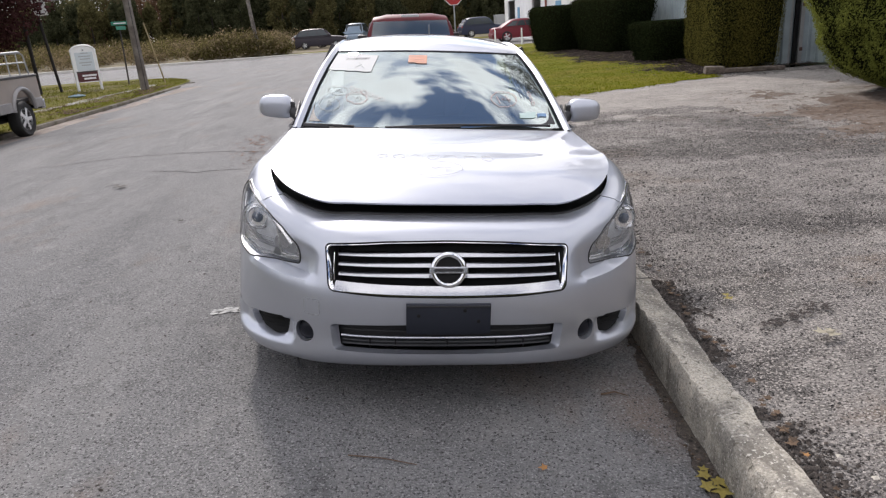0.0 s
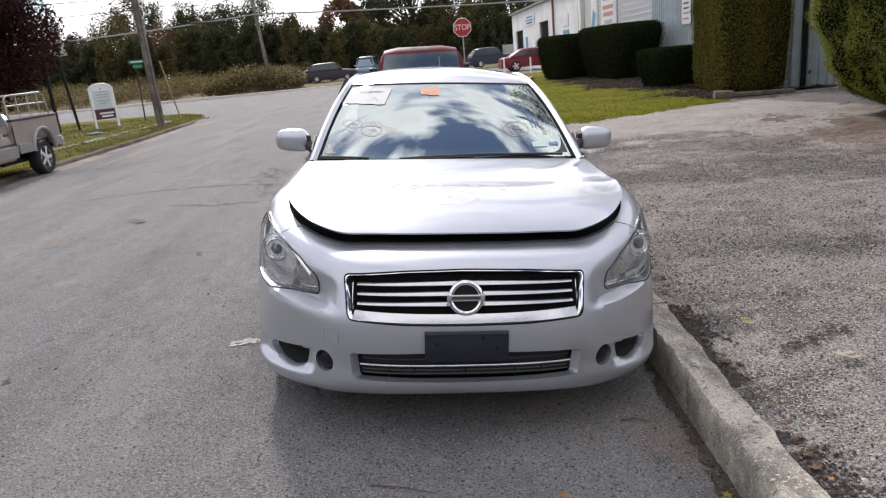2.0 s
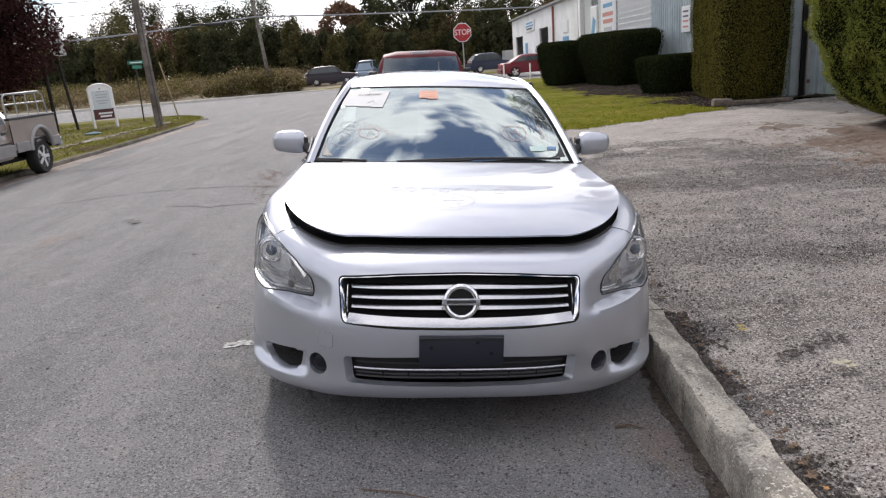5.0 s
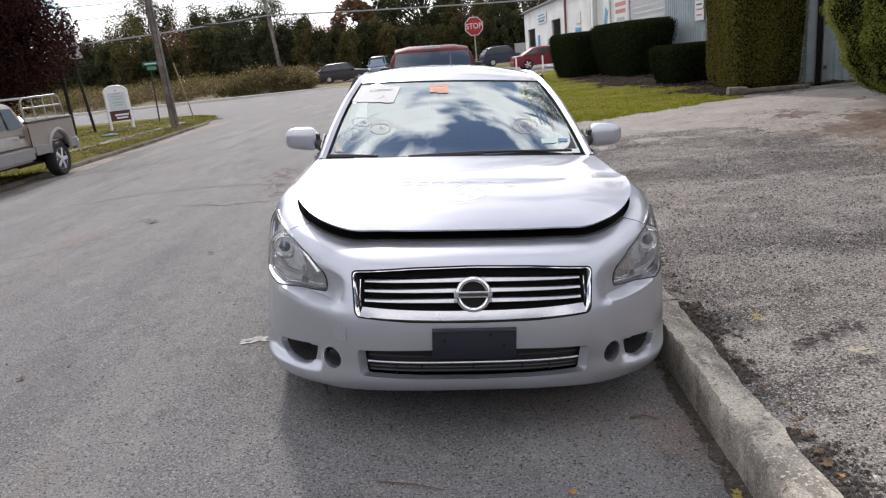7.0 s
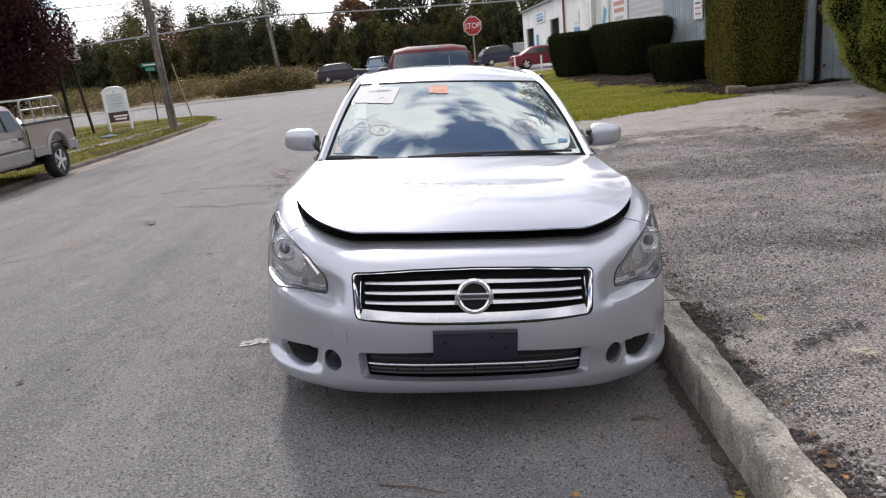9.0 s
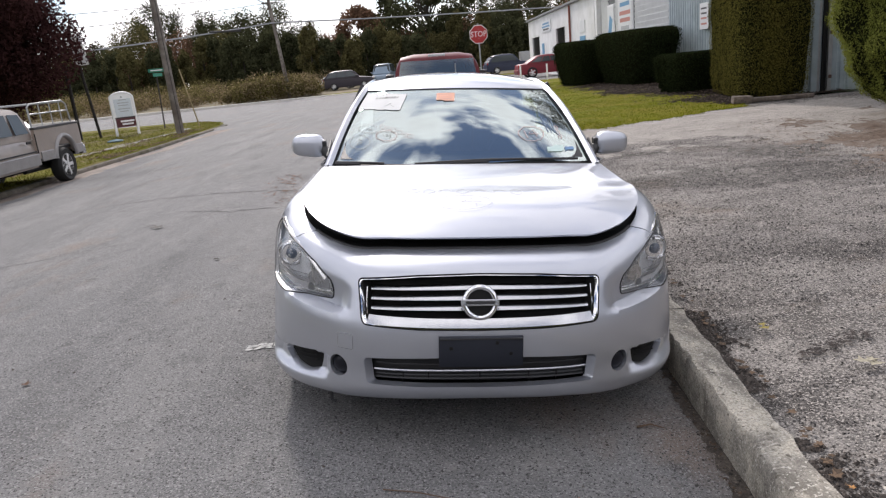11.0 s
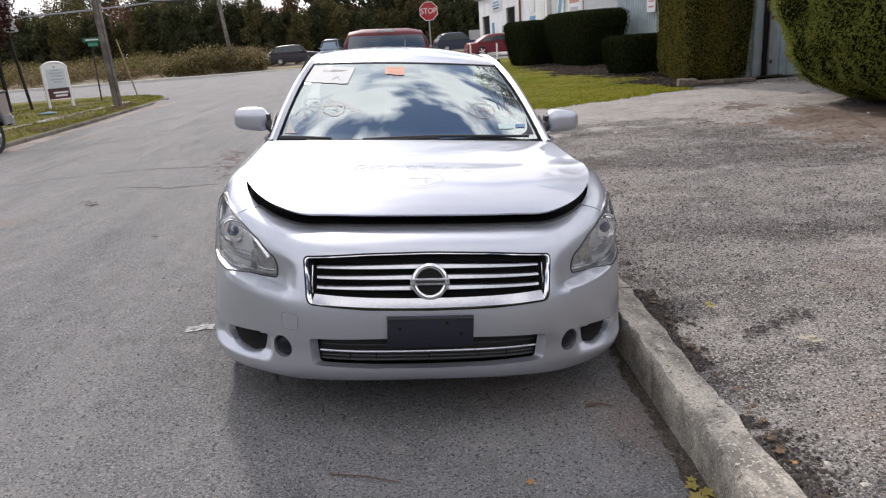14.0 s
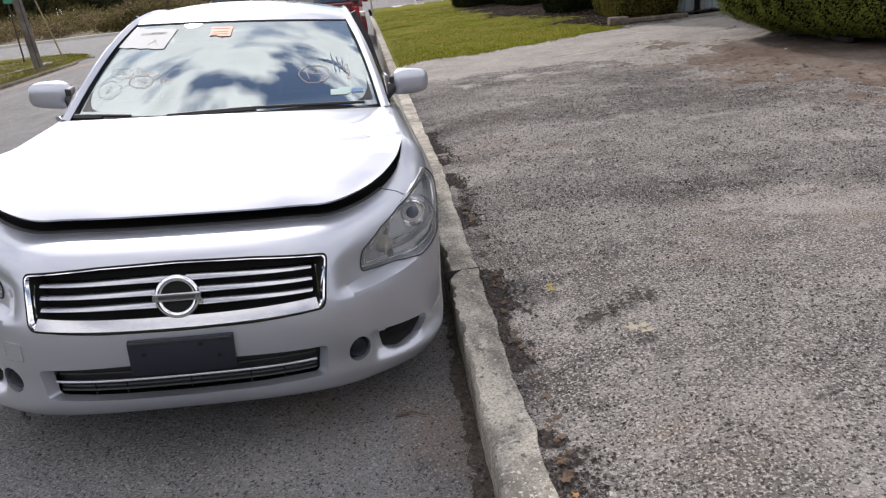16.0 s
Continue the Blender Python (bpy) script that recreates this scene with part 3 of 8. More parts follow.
def grass(name, n, where, height, mat, label, width=0.006):
    """Many bent blades in one mesh."""
    pts = np.array([where() for _ in range(n)])
    h = height * (0.5 + nrng.random(n))
    ang = nrng.random(n) * 6.28
    dx, dy = np.cos(ang), np.sin(ang)
    lean = h * (0.2 + 0.6 * nrng.random(n))
    a2 = nrng.random(n) * 6.28
    w = width
    p0 = pts + np.stack([-dx * w, -dy * w, np.zeros(n)], -1)
    p1 = pts + np.stack([dx * w, dy * w, np.zeros(n)], -1)
    p2 = pts + np.stack([np.cos(a2) * lean, np.sin(a2) * lean, h], -1)
    faces = np.arange(3 * n).reshape(-1, 3)
    return tagged(link_mesh(name, np.stack([p0, p1, p2], 1).reshape(-1, 3).tolist(), faces.tolist(), mat), label, "grass", kind="stuff")


def on_lawn():
    while True:
        y = 9.3 + 22 * rng.random() ** 1.7
        x = kerb_x(y) + 0.2 + (8.2 - kerb_x(y)) * rng.random()
        if y > lawn_edge(x) - 0.25 * rng.random() ** 3:
            return (x, y, lot_z(x, y) - 0.004 + wobble(x, y, 0.9, 0.018))


def on_verge():
    y = 11 + 22 * rng.random()
    x = verge_edge(y) - 0.12 - 11 * rng.random() ** 1.4
    return (x, y, verge_z(x, y) + wobble(x, y, 0.6, 0.04) * smoothstep(-8.9, -9.4, x))


grass("lawn_grass", 80000, on_lawn, 0.022, BLADE, "short yellow-green grass blades", 0.006)
grass("verge_grass", 30000, on_verge, 0.05, DRY_BLADE, "uneven green grass blades", 0.008)


def leaf_shape(bm, c, size, turn, lobes=5, curl=0.3):
    """One fallen leaf with pointed lobes."""
    mid = bm.verts.new(Vector(c) + Vector((0, 0, 0.006)))
    ring = []
    for k in range(lobes * 2):
        a = turn + math.pi * k / lobes
        r = size * ((1.0, 0.40, 0.86, 0.42, 0.62, 0.34, 0.62, 0.42, 0.86, 0.40)[k % 10] if lobes == 5 else (1.0 if k % 2 == 0 else 0.42))
        ring.append(bm.verts.new(Vector(c) + Vector((r * math.cos(a), r * math.sin(a), 0.004 + curl * size * (0.6 * math.sin(2.3 * k + turn * 3) ** 2 if k % 2 == 0 else 0.15)))))
    for k in range(len(ring)):
        bm.faces.new((mid, ring[k], ring[(k + 1) % len(ring)]))


def fallen_leaf(name, x, y, z, size, mat, label, n=1):
    bm = bmesh.new()
    r_ = random.Random(int(abs(x) * 1000 + abs(y) * 77))
    for k in range(n):
        leaf_shape(bm, (x + (r_.random() - 0.5) * size * (2.2 if n > 1 else 0), y + (r_.random() - 0.5) * size * (2.2 if n > 1 else 0), z + 0.004 * k), size * (0.7 + 0.5 * r_.random()), r_.random() * 6)
    return tagged(part(name, bm, mat), label, "leaf")


for lx, ly, ls in ((0.862, -0.44, 0.048), (0.895, -0.475, 0.044), (0.845, -0.50, 0.046), (0.885, -0.53, 0.040), (0.872, -0.405, 0.030)):
    fallen_leaf("fallen_leaf", lx, ly, road_z(lx, ly) + 0.010, ls, YELLOW_LEAF, "withered yellow maple leaf in the gutter")
fallen_leaf("fallen_leaf", 0.318, -0.387, road_z(0.318, -0.387) + 0.006, 0.022, DEAD_LEAF, "small orange leaf on the asphalt")
fallen_leaf("fallen_leaf", -1.93, 3.00, road_z(-1.93, 3.0) + 0.008, 0.05, material("dark_leaf", (0.035, 0.028, 0.02), rough=0.9, fine=0.2), "dark curled leaf on the asphalt")
fallen_leaf("fallen_leaf", -3.15, 4.75, road_z(-3.15, 4.75) + 0.012, 0.085, material("grey_leaf", (0.10, 0.092, 0.08), rough=0.9, fine=0.2), "grey curled leaf on the asphalt", 2)
fallen_leaf("fallen_leaf", -2.20, 0.74, road_z(-2.2, 0.74) + 0.006, 0.035, material("brown_leaf", (0.10, 0.055, 0.035), rough=0.9, fine=0.2), "brown leaf on the asphalt")
fallen_leaf("fallen_leaf", 1.60, 0.08, lot_z(1.6, 0.08) + 0.012, 0.042, material("pale_leaf", (0.34, 0.31, 0.23), rough=0.85, fine=0.2), "pale dry leaf on the gravel", 3)
fallen_leaf("fallen_leaf", 1.425, 0.584, lot_z(1.43, 0.584) + 0.012, 0.035, YELLOW_LEAF, "yellow-brown leaf on the gravel", 2)
fallen_leaf("fallen_leaf", 1.10, -0.62, lot_z(1.1, -0.62) + 0.012, 0.02, DEAD_LEAF, "small red-brown leaf by the kerb")
tagged(part("twig", tube([(-0.36, -0.30, road_z(-0.36, -0.3) + 0.006), (-0.24, -0.325, road_z(-0.24, -0.325) + 0.010), (-0.12, -0.36, road_z(-0.12, -0.36) + 0.006)], 0.0026, 5, taper=0.002), TWIG), "thin dry twig on the asphalt", "twig")
tagged(part("twig", tube([(0.66, 0.13, road_z(0.66, 0.13) + 0.005), (0.72, 0.14, road_z(0.72, 0.14) + 0.012), (0.77, 0.12, road_z(0.77, 0.12) + 0.006)], 0.005, 5, taper=0.002), TWIG), "short dark twig on the asphalt", "twig")
bm = bmesh.new()
for k in range(80):
    t = k / 79
    x, y = 1.42 + 0.34 * t + rng.gauss(0, 0.02), 0.27 + 0.10 * t + rng.gauss(0, 0.026)
    leaf_shape(bm, (x, y, lot_z(x, y) - 0.001 + wobble(x, y, 0.9, 0.018) + wobble(x, y, 5, 0.006)), 0.009 + 0.014 * rng.random(), rng.random() * 6)
tagged(part("leaf_streak", bm, material("rotten_leaf", (0.045, 0.036, 0.032), rough=0.95, island=0.3, vary=0.2, scale=60)), "dark streak of rotten leaves pressed into the gravel", "leaf litter", kind="stuff")
bm = bmesh.new()
for k in range(150):
    t = rng.random()
    x, y = -1.85 - 0.45 * t + rng.gauss(0, 0.13), 5.3 + 2.6 * t + rng.gauss(0, 0.12)
    leaf_shape(bm, (x, y, road_z(x, y) + wobble(x, y, 1.3, 0.006) + 0.004), 0.012 + 0.030 * rng.random() ** 2, rng.random() * 6, 4)
tagged(part("street_litter", bm, material("street_leaf", (0.16, 0.085, 0.055), rough=0.95, island=0.5, vary=0.2, scale=50)), "reddish-brown leaf bits on the asphalt beside the car", "leaf litter", kind="stuff")

def litter_bits(name, n, where, size, mat, label):
    """Torn leaves lying about."""
    bm_ = bmesh.new()
    for _ in range(n):
        c_ = where()
        turn, half_ = rng.uniform(0, 6.28), size * rng.uniform(0.5, 1.3)
        ring_ = [bm_.verts.new((c_[0] + half_ * r_k * math.cos(turn + a_k), c_[1] + half_ * r_k * math.sin(turn + a_k), c_[2] + z_k * half_)) for a_k, r_k, z_k in ((0, 1.0, 0.5), (1.3, 0.6, 0.1), (2.9, 0.9, 0.6), (4.4, 0.55, 0.0))]
        bm_.faces.new(ring_)
    return tagged(part(name, bm_, mat), label, "leaf litter", kind="stuff")


def beside_kerb():
    while True:
        y = rng.uniform(9, 26)
        x = verge_edge(y) - 0.05 - 1.7 * rng.random() ** 1.8
        if noise.noise(Vector((x * 1.4, y * 0.5, 6.0))) > 0.12 * rng.random() ** 2 + 0.02:
            break
    return (x, y, verge_z(x, y) + 0.03 + wobble(x, y, 0.6, 0.04) * smoothstep(-8.9, -9.4, x))


def on_mulch():
    while True:
        x, y = rng.uniform(4.5, 8.1), rng.uniform(11.4, 27)
        if mulch_z(x, y) > lawn_z(x, y) - 0.01 or rng.random() < 0.12:
            return (x, y, max(mulch_z(x, y), lawn_z(x, y)) + 0.008)


litter_bits("verge_litter", 1300, beside_kerb, 0.034, material("verge_leaf", (0.13, 0.085, 0.055), rough=0.95, island=0.6, vary=0.2, scale=50), "brown dead leaves on the verge beside the kerb")
litter_bits("mulch_chips", 5200, on_mulch, 0.026, material("bark_chip", (0.075, 0.055, 0.042), rough=0.95, island=0.8, vary=0.2, scale=50), "bark chips and dead leaves on the mulch")

bm = bmesh.new()
for k in range(900):
    y, x = 1.8 + 6.4 * rng.random(), rng.gauss(4.95, 0.55)
    leaf_shape(bm, (x, y, lot_z(x, y) - 0.004 + wobble(x, y, 0.9, 0.018) + wobble(x, y, 5, 0.006)), 0.012 + 0.030 * rng.random() ** 2, rng.random() * 6, 4)
tagged(part("scattered_litter", bm, material("scattered_leaf", (0.125, 0.080, 0.052), rough=0.95, island=0.5, vary=0.2, scale=50)), "scattered brown leaves on the gravel by the hedge", "leaf litter", kind="stuff")
bm = bmesh.new()
for k in range(60):
    y = -1.2 + 3.4 * rng.random()
    leaf_shape(bm, (kerb_x(y) + 0.185 + 0.05 * rng.random(), y, lot_z(kerb_x(y) + 0.2, y) + 0.002), 0.012 + 0.02 * rng.random(), rng.random() * 6)
tagged(part("kerb_debris", bm, material("kerb_litter", (0.10, 0.065, 0.04), rough=0.95, island=0.4, vary=0.2, scale=50)), "bits of leaf and dirt behind the kerb", "leaf litter", kind="stuff")
bm = bmesh.new()
for k in range(240):
    y = -1.6 + 4.2 * rng.random()
    x = kerb_x(y) - 0.005 - abs(rng.gauss(0, 0.035))
    leaf_shape(bm, (x, y, road_z(x, y) + 0.008), 0.004 + 0.012 * rng.random() ** 2, rng.random() * 6, 4)
tagged(part("gutter_debris", bm, material("gutter_litter", (0.085, 0.058, 0.038), rough=0.95, island=0.6, vary=0.2, scale=50)), "bits of leaf and bark in the gutter", "leaf litter", kind="stuff")
# a worn road mark beside the car
bm = bmesh.new()
for k in range(46):      # flakes of paint that are left of the mark
    t = rng.random()
    x, y, r = -1.17 + 0.26 * t + rng.gauss(0, 0.010), 1.035 + 0.075 * t + rng.gauss(0, 0.016), 0.008 + 0.016 * rng.random()
    z = road_z(x, y) + wobble(x, y, 1.3, 0.006) + 0.0035 + 0.00004 * k
    bm.faces.new([bm.verts.new((x + r * (0.6 + 0.8 * rng.random()) * math.cos(a), y + 0.7 * r * (0.6 + 0.8 * rng.random()) * math.sin(a), z)) for a in [2 * math.pi * q / 7 for q in range(7)]])
tagged(part("road_mark", bm, WHITE_PAINT), "worn white paint mark on the asphalt", "road marking", kind="structure")
pebbles("pale_stones", 14, lambda: rng.choice([(1.005 + 0.06 * 0.22, 0.22, 0.124), (1.045, -0.24, 0.120), (5.68, 5.5, 0.22), (1.07 + 0.3 * rng.random(), rng.uniform(-1, 2), 0.116)]), (0.012, 0.02), material("pale_stone", (0.55, 0.51, 0.44), rough=0.8, fine=0.1, vary=0.1), "pale pebbles lying by the kerb", "stone")

# cracks in the asphalt: thin dark grooves
CRACK = material("crack_filler", (0.05, 0.048, 0.045), rough=0.95, vary=0.2, scale=30)


def crack(points, width):
    r_ = random.Random(int(points[0][0] * 100))
    bm = bmesh.new()
    left, right = [], []
    pts = []
    for a, b in zip(points, points[1:]):
        pts += [(a[0] + (b[0] - a[0]) * k / 10 + r_.gauss(0, 0.02), a[1] + (b[1] - a[1]) * k / 10 + r_.gauss(0, 0.03)) for k in range(10)]
    for i, (x, y) in enumerate(pts):
        w = width * (0.4 + r_.random()) * math.sin(math.pi * (i + 0.5) / len(pts)) ** 0.4
        left.append(bm.verts.new((x, y - w, road_z(x, y) + wobble(x, y, 1.3, 0.006) + 0.0035)))
        right.append(bm.verts.new((x, y + w, road_z(x, y) + wobble(x, y, 1.3, 0.006) + 0.0035)))
    for i in range(len(pts) - 1):
        bm.faces.new((left[i], left[i + 1], right[i + 1], right[i]))
    return tagged(part("road_crack", bm, CRACK), "thin dark crack in the asphalt", "crack", kind="structure")


crack([(-6.4, 7.4), (-4.2, 7.0), (-2.6, 6.6), (-1.5, 6.2)], 0.012)
crack([(-3.2, 5.6), (-2.4, 5.2), (-1.3, 5.3)], 0.010)
crack([(-2.2, 6.9), (-2.0, 5.9), (-1.4, 4.9)], 0.010)
crack([(-5.8, 4.0), (-4.2, 3.8), (-3.0, 4.1)], 0.007)
crack([(-7.8, 12.2), (-4.5, 11.6), (-1.6, 11.9)], 0.02)
bm = box((0.158, 0.004, 0.10), pose(kerb_x(0.98) + 0.082, 0.98, 0.064), 0.001)
tagged(part("kerb_joint", bm, CRACK), "dark joint across the kerb", "joint", kind="structure")

# dark soil crumbs behind the kerb and on the street
SOIL = material("dark_soil", (0.060, 0.050, 0.043), rough=0.95, island=0.6, vary=0.2, scale=40)


def behind_kerb():
    while True:
        y = -1.4 + 5.6 * rng.random()
        x = kerb_x(y) + 0.150 + abs(rng.gauss(0, 0.065))
        if noise.noise(Vector((x * 3, y * 3, 4.0))) + 0.5 * noise.noise(Vector((x * 11, y * 11, 2.0))) > -0.14:
            return (x, y, lot_z(x, y) - 0.007 + wobble(x, y, 0.9, 0.018) + wobble(x, y, 5, 0.006))


def crumb_place():
    y = -1.4 + 3.6 * rng.random()
    x = kerb_x(y) - 0.05 - 3.4 * rng.random()
    return (x, y, road_z(x, y) + wobble(x, y, 1.3, 0.006) + 0.001)


pebbles("soil_crumbs", 5600, behind_kerb, (0.004, 0.013), SOIL, "dark soil crumbs and grit behind the kerb", "soil")
pebbles("road_crumbs", 130, crumb_place, (0.004, 0.013), SOIL, "dark crumbs scattered on the asphalt", "grit")

# ---- the silver sedan ----
from mathutils.geometry import delaunay_2d_cdt

# The road falls to the gutter, and the car leans to the kerb with it.
_up = Vector((-0.0860, -0.0100, 0.9950)).normalized()
_ya = (Vector((0, 1, 0)) - _up * _up.y).normalized()
_xa = _ya.cross(_up)
CAR_TO_WORLD = Matrix((_xa, _ya, _up)).to_4x4()

HALF_W, NOSE, TAIL = 0.93, -0.03, 4.81


def plan_table():
    pts = []
    for i in range(241):
        t = (i / 240) ** 1.5 * math.pi / 2
        pts.append((HALF_W * math.sin(t) ** 0.5263, NOSE + 0.9 * (1 - max(0.0, math.cos(t)) ** 1.18)))
    pts += [(HALF_W, 0.87 + 0.04 * k) for k in range(1, 77)]
    for i in range(241):
        t = (1 - i / 240) ** 1.5 * math.pi / 2
        pts.append((HALF_W * math.sin(t) ** 0.5263, TAIL - 0.86 * (1 - max(0.0, math.cos(t)) ** 1.25)))
    return np.array(pts)


PLAN = plan_table()
ARC = np.r_[0, np.cumsum(np.hypot(*np.diff(PLAN, axis=0).T))]
_tan = np.gradient(PLAN, axis=0)
_tan /= np.hypot(*_tan.T)[:, None] + 1e-9
V_KEYS = [k / 10 for k in range(11)]
PROFILES = {  # height and inset, from the sill to the shoulder
    "front": ([0.208, 0.222, 0.262, 0.33, 0.42, 0.51, 0.60, 0.665, 0.712, 0.738, 0.745], [0.05, 0.016, 0.0, 0.004, 0.0, 0.008, 0.042, 0.074, 0.115, 0.185, 0.285]),
    "side": ([0.170, 0.200, 0.27, 0.36, 0.46, 0.56, 0.66, 0.75, 0.82, 0.862, 0.885], [0.055, 0.022, 0.008, 0.004, 0.0, 0.0, 0.005, 0.02, 0.05, 0.09, 0.14]),
    "rear": ([0.22, 0.25, 0.32, 0.42, 0.52, 0.62, 0.72, 0.82, 0.90, 0.95, 0.97], [0.08, 0.03, 0.0, 0.0, 0.0, 0.005, 0.02, 0.04, 0.06, 0.10, 0.16]),
}
V_FINE = np.linspace(0, 1, 161)
PROFILE_FINE = {k: [np.array([catmull(V_KEYS, row, v) for v in V_FINE]) for row in rows] for k, rows in PROFILES.items()}


def shell_many(s, v, out=0.0):
    """Points of the body's skin: s along its plan from the nose (right side positive), v up its side, out metres proud of it."""
    s, v = np.asarray(s, float), np.asarray(v, float)
    a = np.abs(s)
    x, y = np.interp(a, ARC, PLAN[:, 0]), np.interp(a, ARC, PLAN[:, 1])
    tx, ty = np.interp(a, ARC, _tan[:, 0]), np.interp(a, ARC, _tan[:, 1])
    f = np.clip((y - 0.06) / 0.8, 0, 1)
    side = f * f * (3 - 2 * f)
    r = np.clip((y - 3.85) / 0.75, 0, 1)
    rear = r * r * (3 - 2 * r)
    w = {"front": 1 - side, "side": side * (1 - rear), "rear": rear}
    z = sum(w[k] * np.interp(v, V_FINE, PROFILE_FINE[k][0]) for k in w)
    g = np.clip((y - 0.02) / 0.53, 0, 1)
    g = g * g * (3 - 2 * g)
    w2 = {"front": 1 - g, "side": g * (1 - rear), "rear": rear}
    off = sum(w2[k] * np.interp(v, V_FINE, PROFILE_FINE[k][1]) for k in w2)
    ease = lambda q: np.clip(q, 0, 1) ** 2 * (3 - 2 * np.clip(q, 0, 1))  # noqa: E731
    # cheeks beside the grille lie back, and the lip drops towards the corners
    cheek = ease((x - 0.455) / 0.21) * (1 - ease((x - 0.70) / 0.20)) * (y < 1.5)
    off = off + cheek * (0.012 * ease((v - 0.12) / 0.12) + 0.030 * ease((v - 0.530) / 0.020)) * (1 - 0.55 * ease((v - 0.60) / 0.14)) * (1 - ease((v - 0.70) / 0.30))
    off = off + 0.024 * ease((x - 0.495) / 0.09) * (1 - ease((x - 0.78) / 0.15)) * (y < 1.5) * ease((v - 0.532) / 0.018) * (1 - ease((v - 0.56) / 0.14))
    y = y - 0.056 * ease((a - 0.36) / 0.46) * (1 - ease((a - 0.90) / 0.28)) * ease((v - 0.70) / 0.30)
    z = z - 0.022 * ease((x - 0.30) / 0.5) * (1 - ease((v - 0.02) / 0.16)) * (y < 1.0)
    # the lower corners stand out, with a shallow pocket round each duct
    off = off - 0.052 * ease((x - 0.60) / 0.26) * (1 - ease((y - 0.40) / 0.34)) * (1 - ease((v - 0.08) / 0.56))
    rim = 0.195 - 0.045 * np.clip((x - 0.62) / 0.18, 0, 1)
    off = off + 0.030 * ease((x - 0.590) / 0.045) * (1 - ease((x - 0.825) / 0.045)) * ease((v - rim) / 0.065) * (1 - ease((v - 0.328 + 0.28 * np.clip(x - 0.632, 0, 0.2)) / 0.022)) * (y < 0.8)
    z = z + np.clip(v - 0.5, 0, 1) * 2 * 0.05 * np.clip((y - 0.7) / 1.0, 0, 1) * (1 - rear)
    inset = off - out
    px, py = x - ty * inset, y + tx * inset
    return np.stack([np.maximum(px, 0) * np.where(s < 0, -1, 1), py, z], -1)


def shell(s, v, out=0.0):
    return Vector(shell_many([s], [v], out)[0].tolist())


_gs, _gv = np.meshgrid(np.linspace(0, ARC[-1], 900), np.linspace(0, 1, 161))
_gp = shell_many(_gs, _gv)


def on_shell(x, z, y=None):
    """(s, v) of the skin's point nearest to x, z (seen from ahead) or to x, y, z."""
    if y is None:
        d = (_gp[..., 0] - abs(x)) ** 2 + (_gp[..., 2] - z) ** 2 + np.where(_gp[..., 1] > 1.2, 9, 0)
    else:
        d = (_gp[..., 0] - abs(x)) ** 2 + (_gp[..., 2] - z) ** 2 + (_gp[..., 1] - y) ** 2
    j, i = np.unravel_index(np.argmin(d), d.shape)
    s, v = _gs[j, i], _gv[j, i]
    for _ in range(4):   # two unknowns, Newton steps
        p, ps, pv = (shell_many([a], [b])[0] for a, b in ((s, v), (s + 1e-3, v), (s, v + 1e-3)))
        jac = np.stack([(ps - p) / 1e-3, (pv - p) / 1e-3], 1)
        r = np.array([abs(x), p[1] if y is None else y, z]) - p
        rows = [0, 2] if y is None else [0, 1, 2]
        step = np.linalg.lstsq(jac[rows], r[rows], rcond=None)[0]
        s, v = s + np.clip(step[0], -0.02, 0.02), float(np.clip(v + np.clip(step[1], -0.02, 0.02), 0, 1))
    return (math.copysign(s, x) if x else 0.0, v)


VS = 0.75      # metres that v stands for when a panel is cut


def inside(poly, x, y):
    res, n = False, len(poly)
    for i in range(n):
        (x0, y0), (x1, y1) = poly[i - 1], poly[i]
        if (y0 > y) != (y1 > y) and x < (x1 - x0) * (y - y0) / (y1 - y0) + x0:
            res = not res
    return res


def resample(poly, step):
    pts = []
    for i in range(len(poly)):
        a, b = poly[i], poly[(i + 1) % len(poly)]
        k = max(1, int(math.hypot(b[0] - a[0], b[1] - a[1]) / step))
        pts += [(a[0] + (b[0] - a[0]) * j / k, a[1] + (b[1] - a[1]) * j / k) for j in range(k)]
    return pts


def rounded(poly, radius, seg=5):
    """Round the corners of a polygon."""
    pts, n = [], len(poly)
    for i in range(n):
        p, a, b = Vector(poly[i]), Vector(poly[i - 1]), Vector(poly[(i + 1) % n])
        da, db = a - p, b - p
        r = min(radius, da.length * 0.45, db.length * 0.45)
        p0, p1 = p + da.normalized() * r, p + db.normalized() * r
        for k in range(seg + 1):
            t = k / seg
            q = p0 * (1 - t) ** 2 + p * 2 * t * (1 - t) + p1 * t * t
            pts.append((q.x, q.y))
    return pts


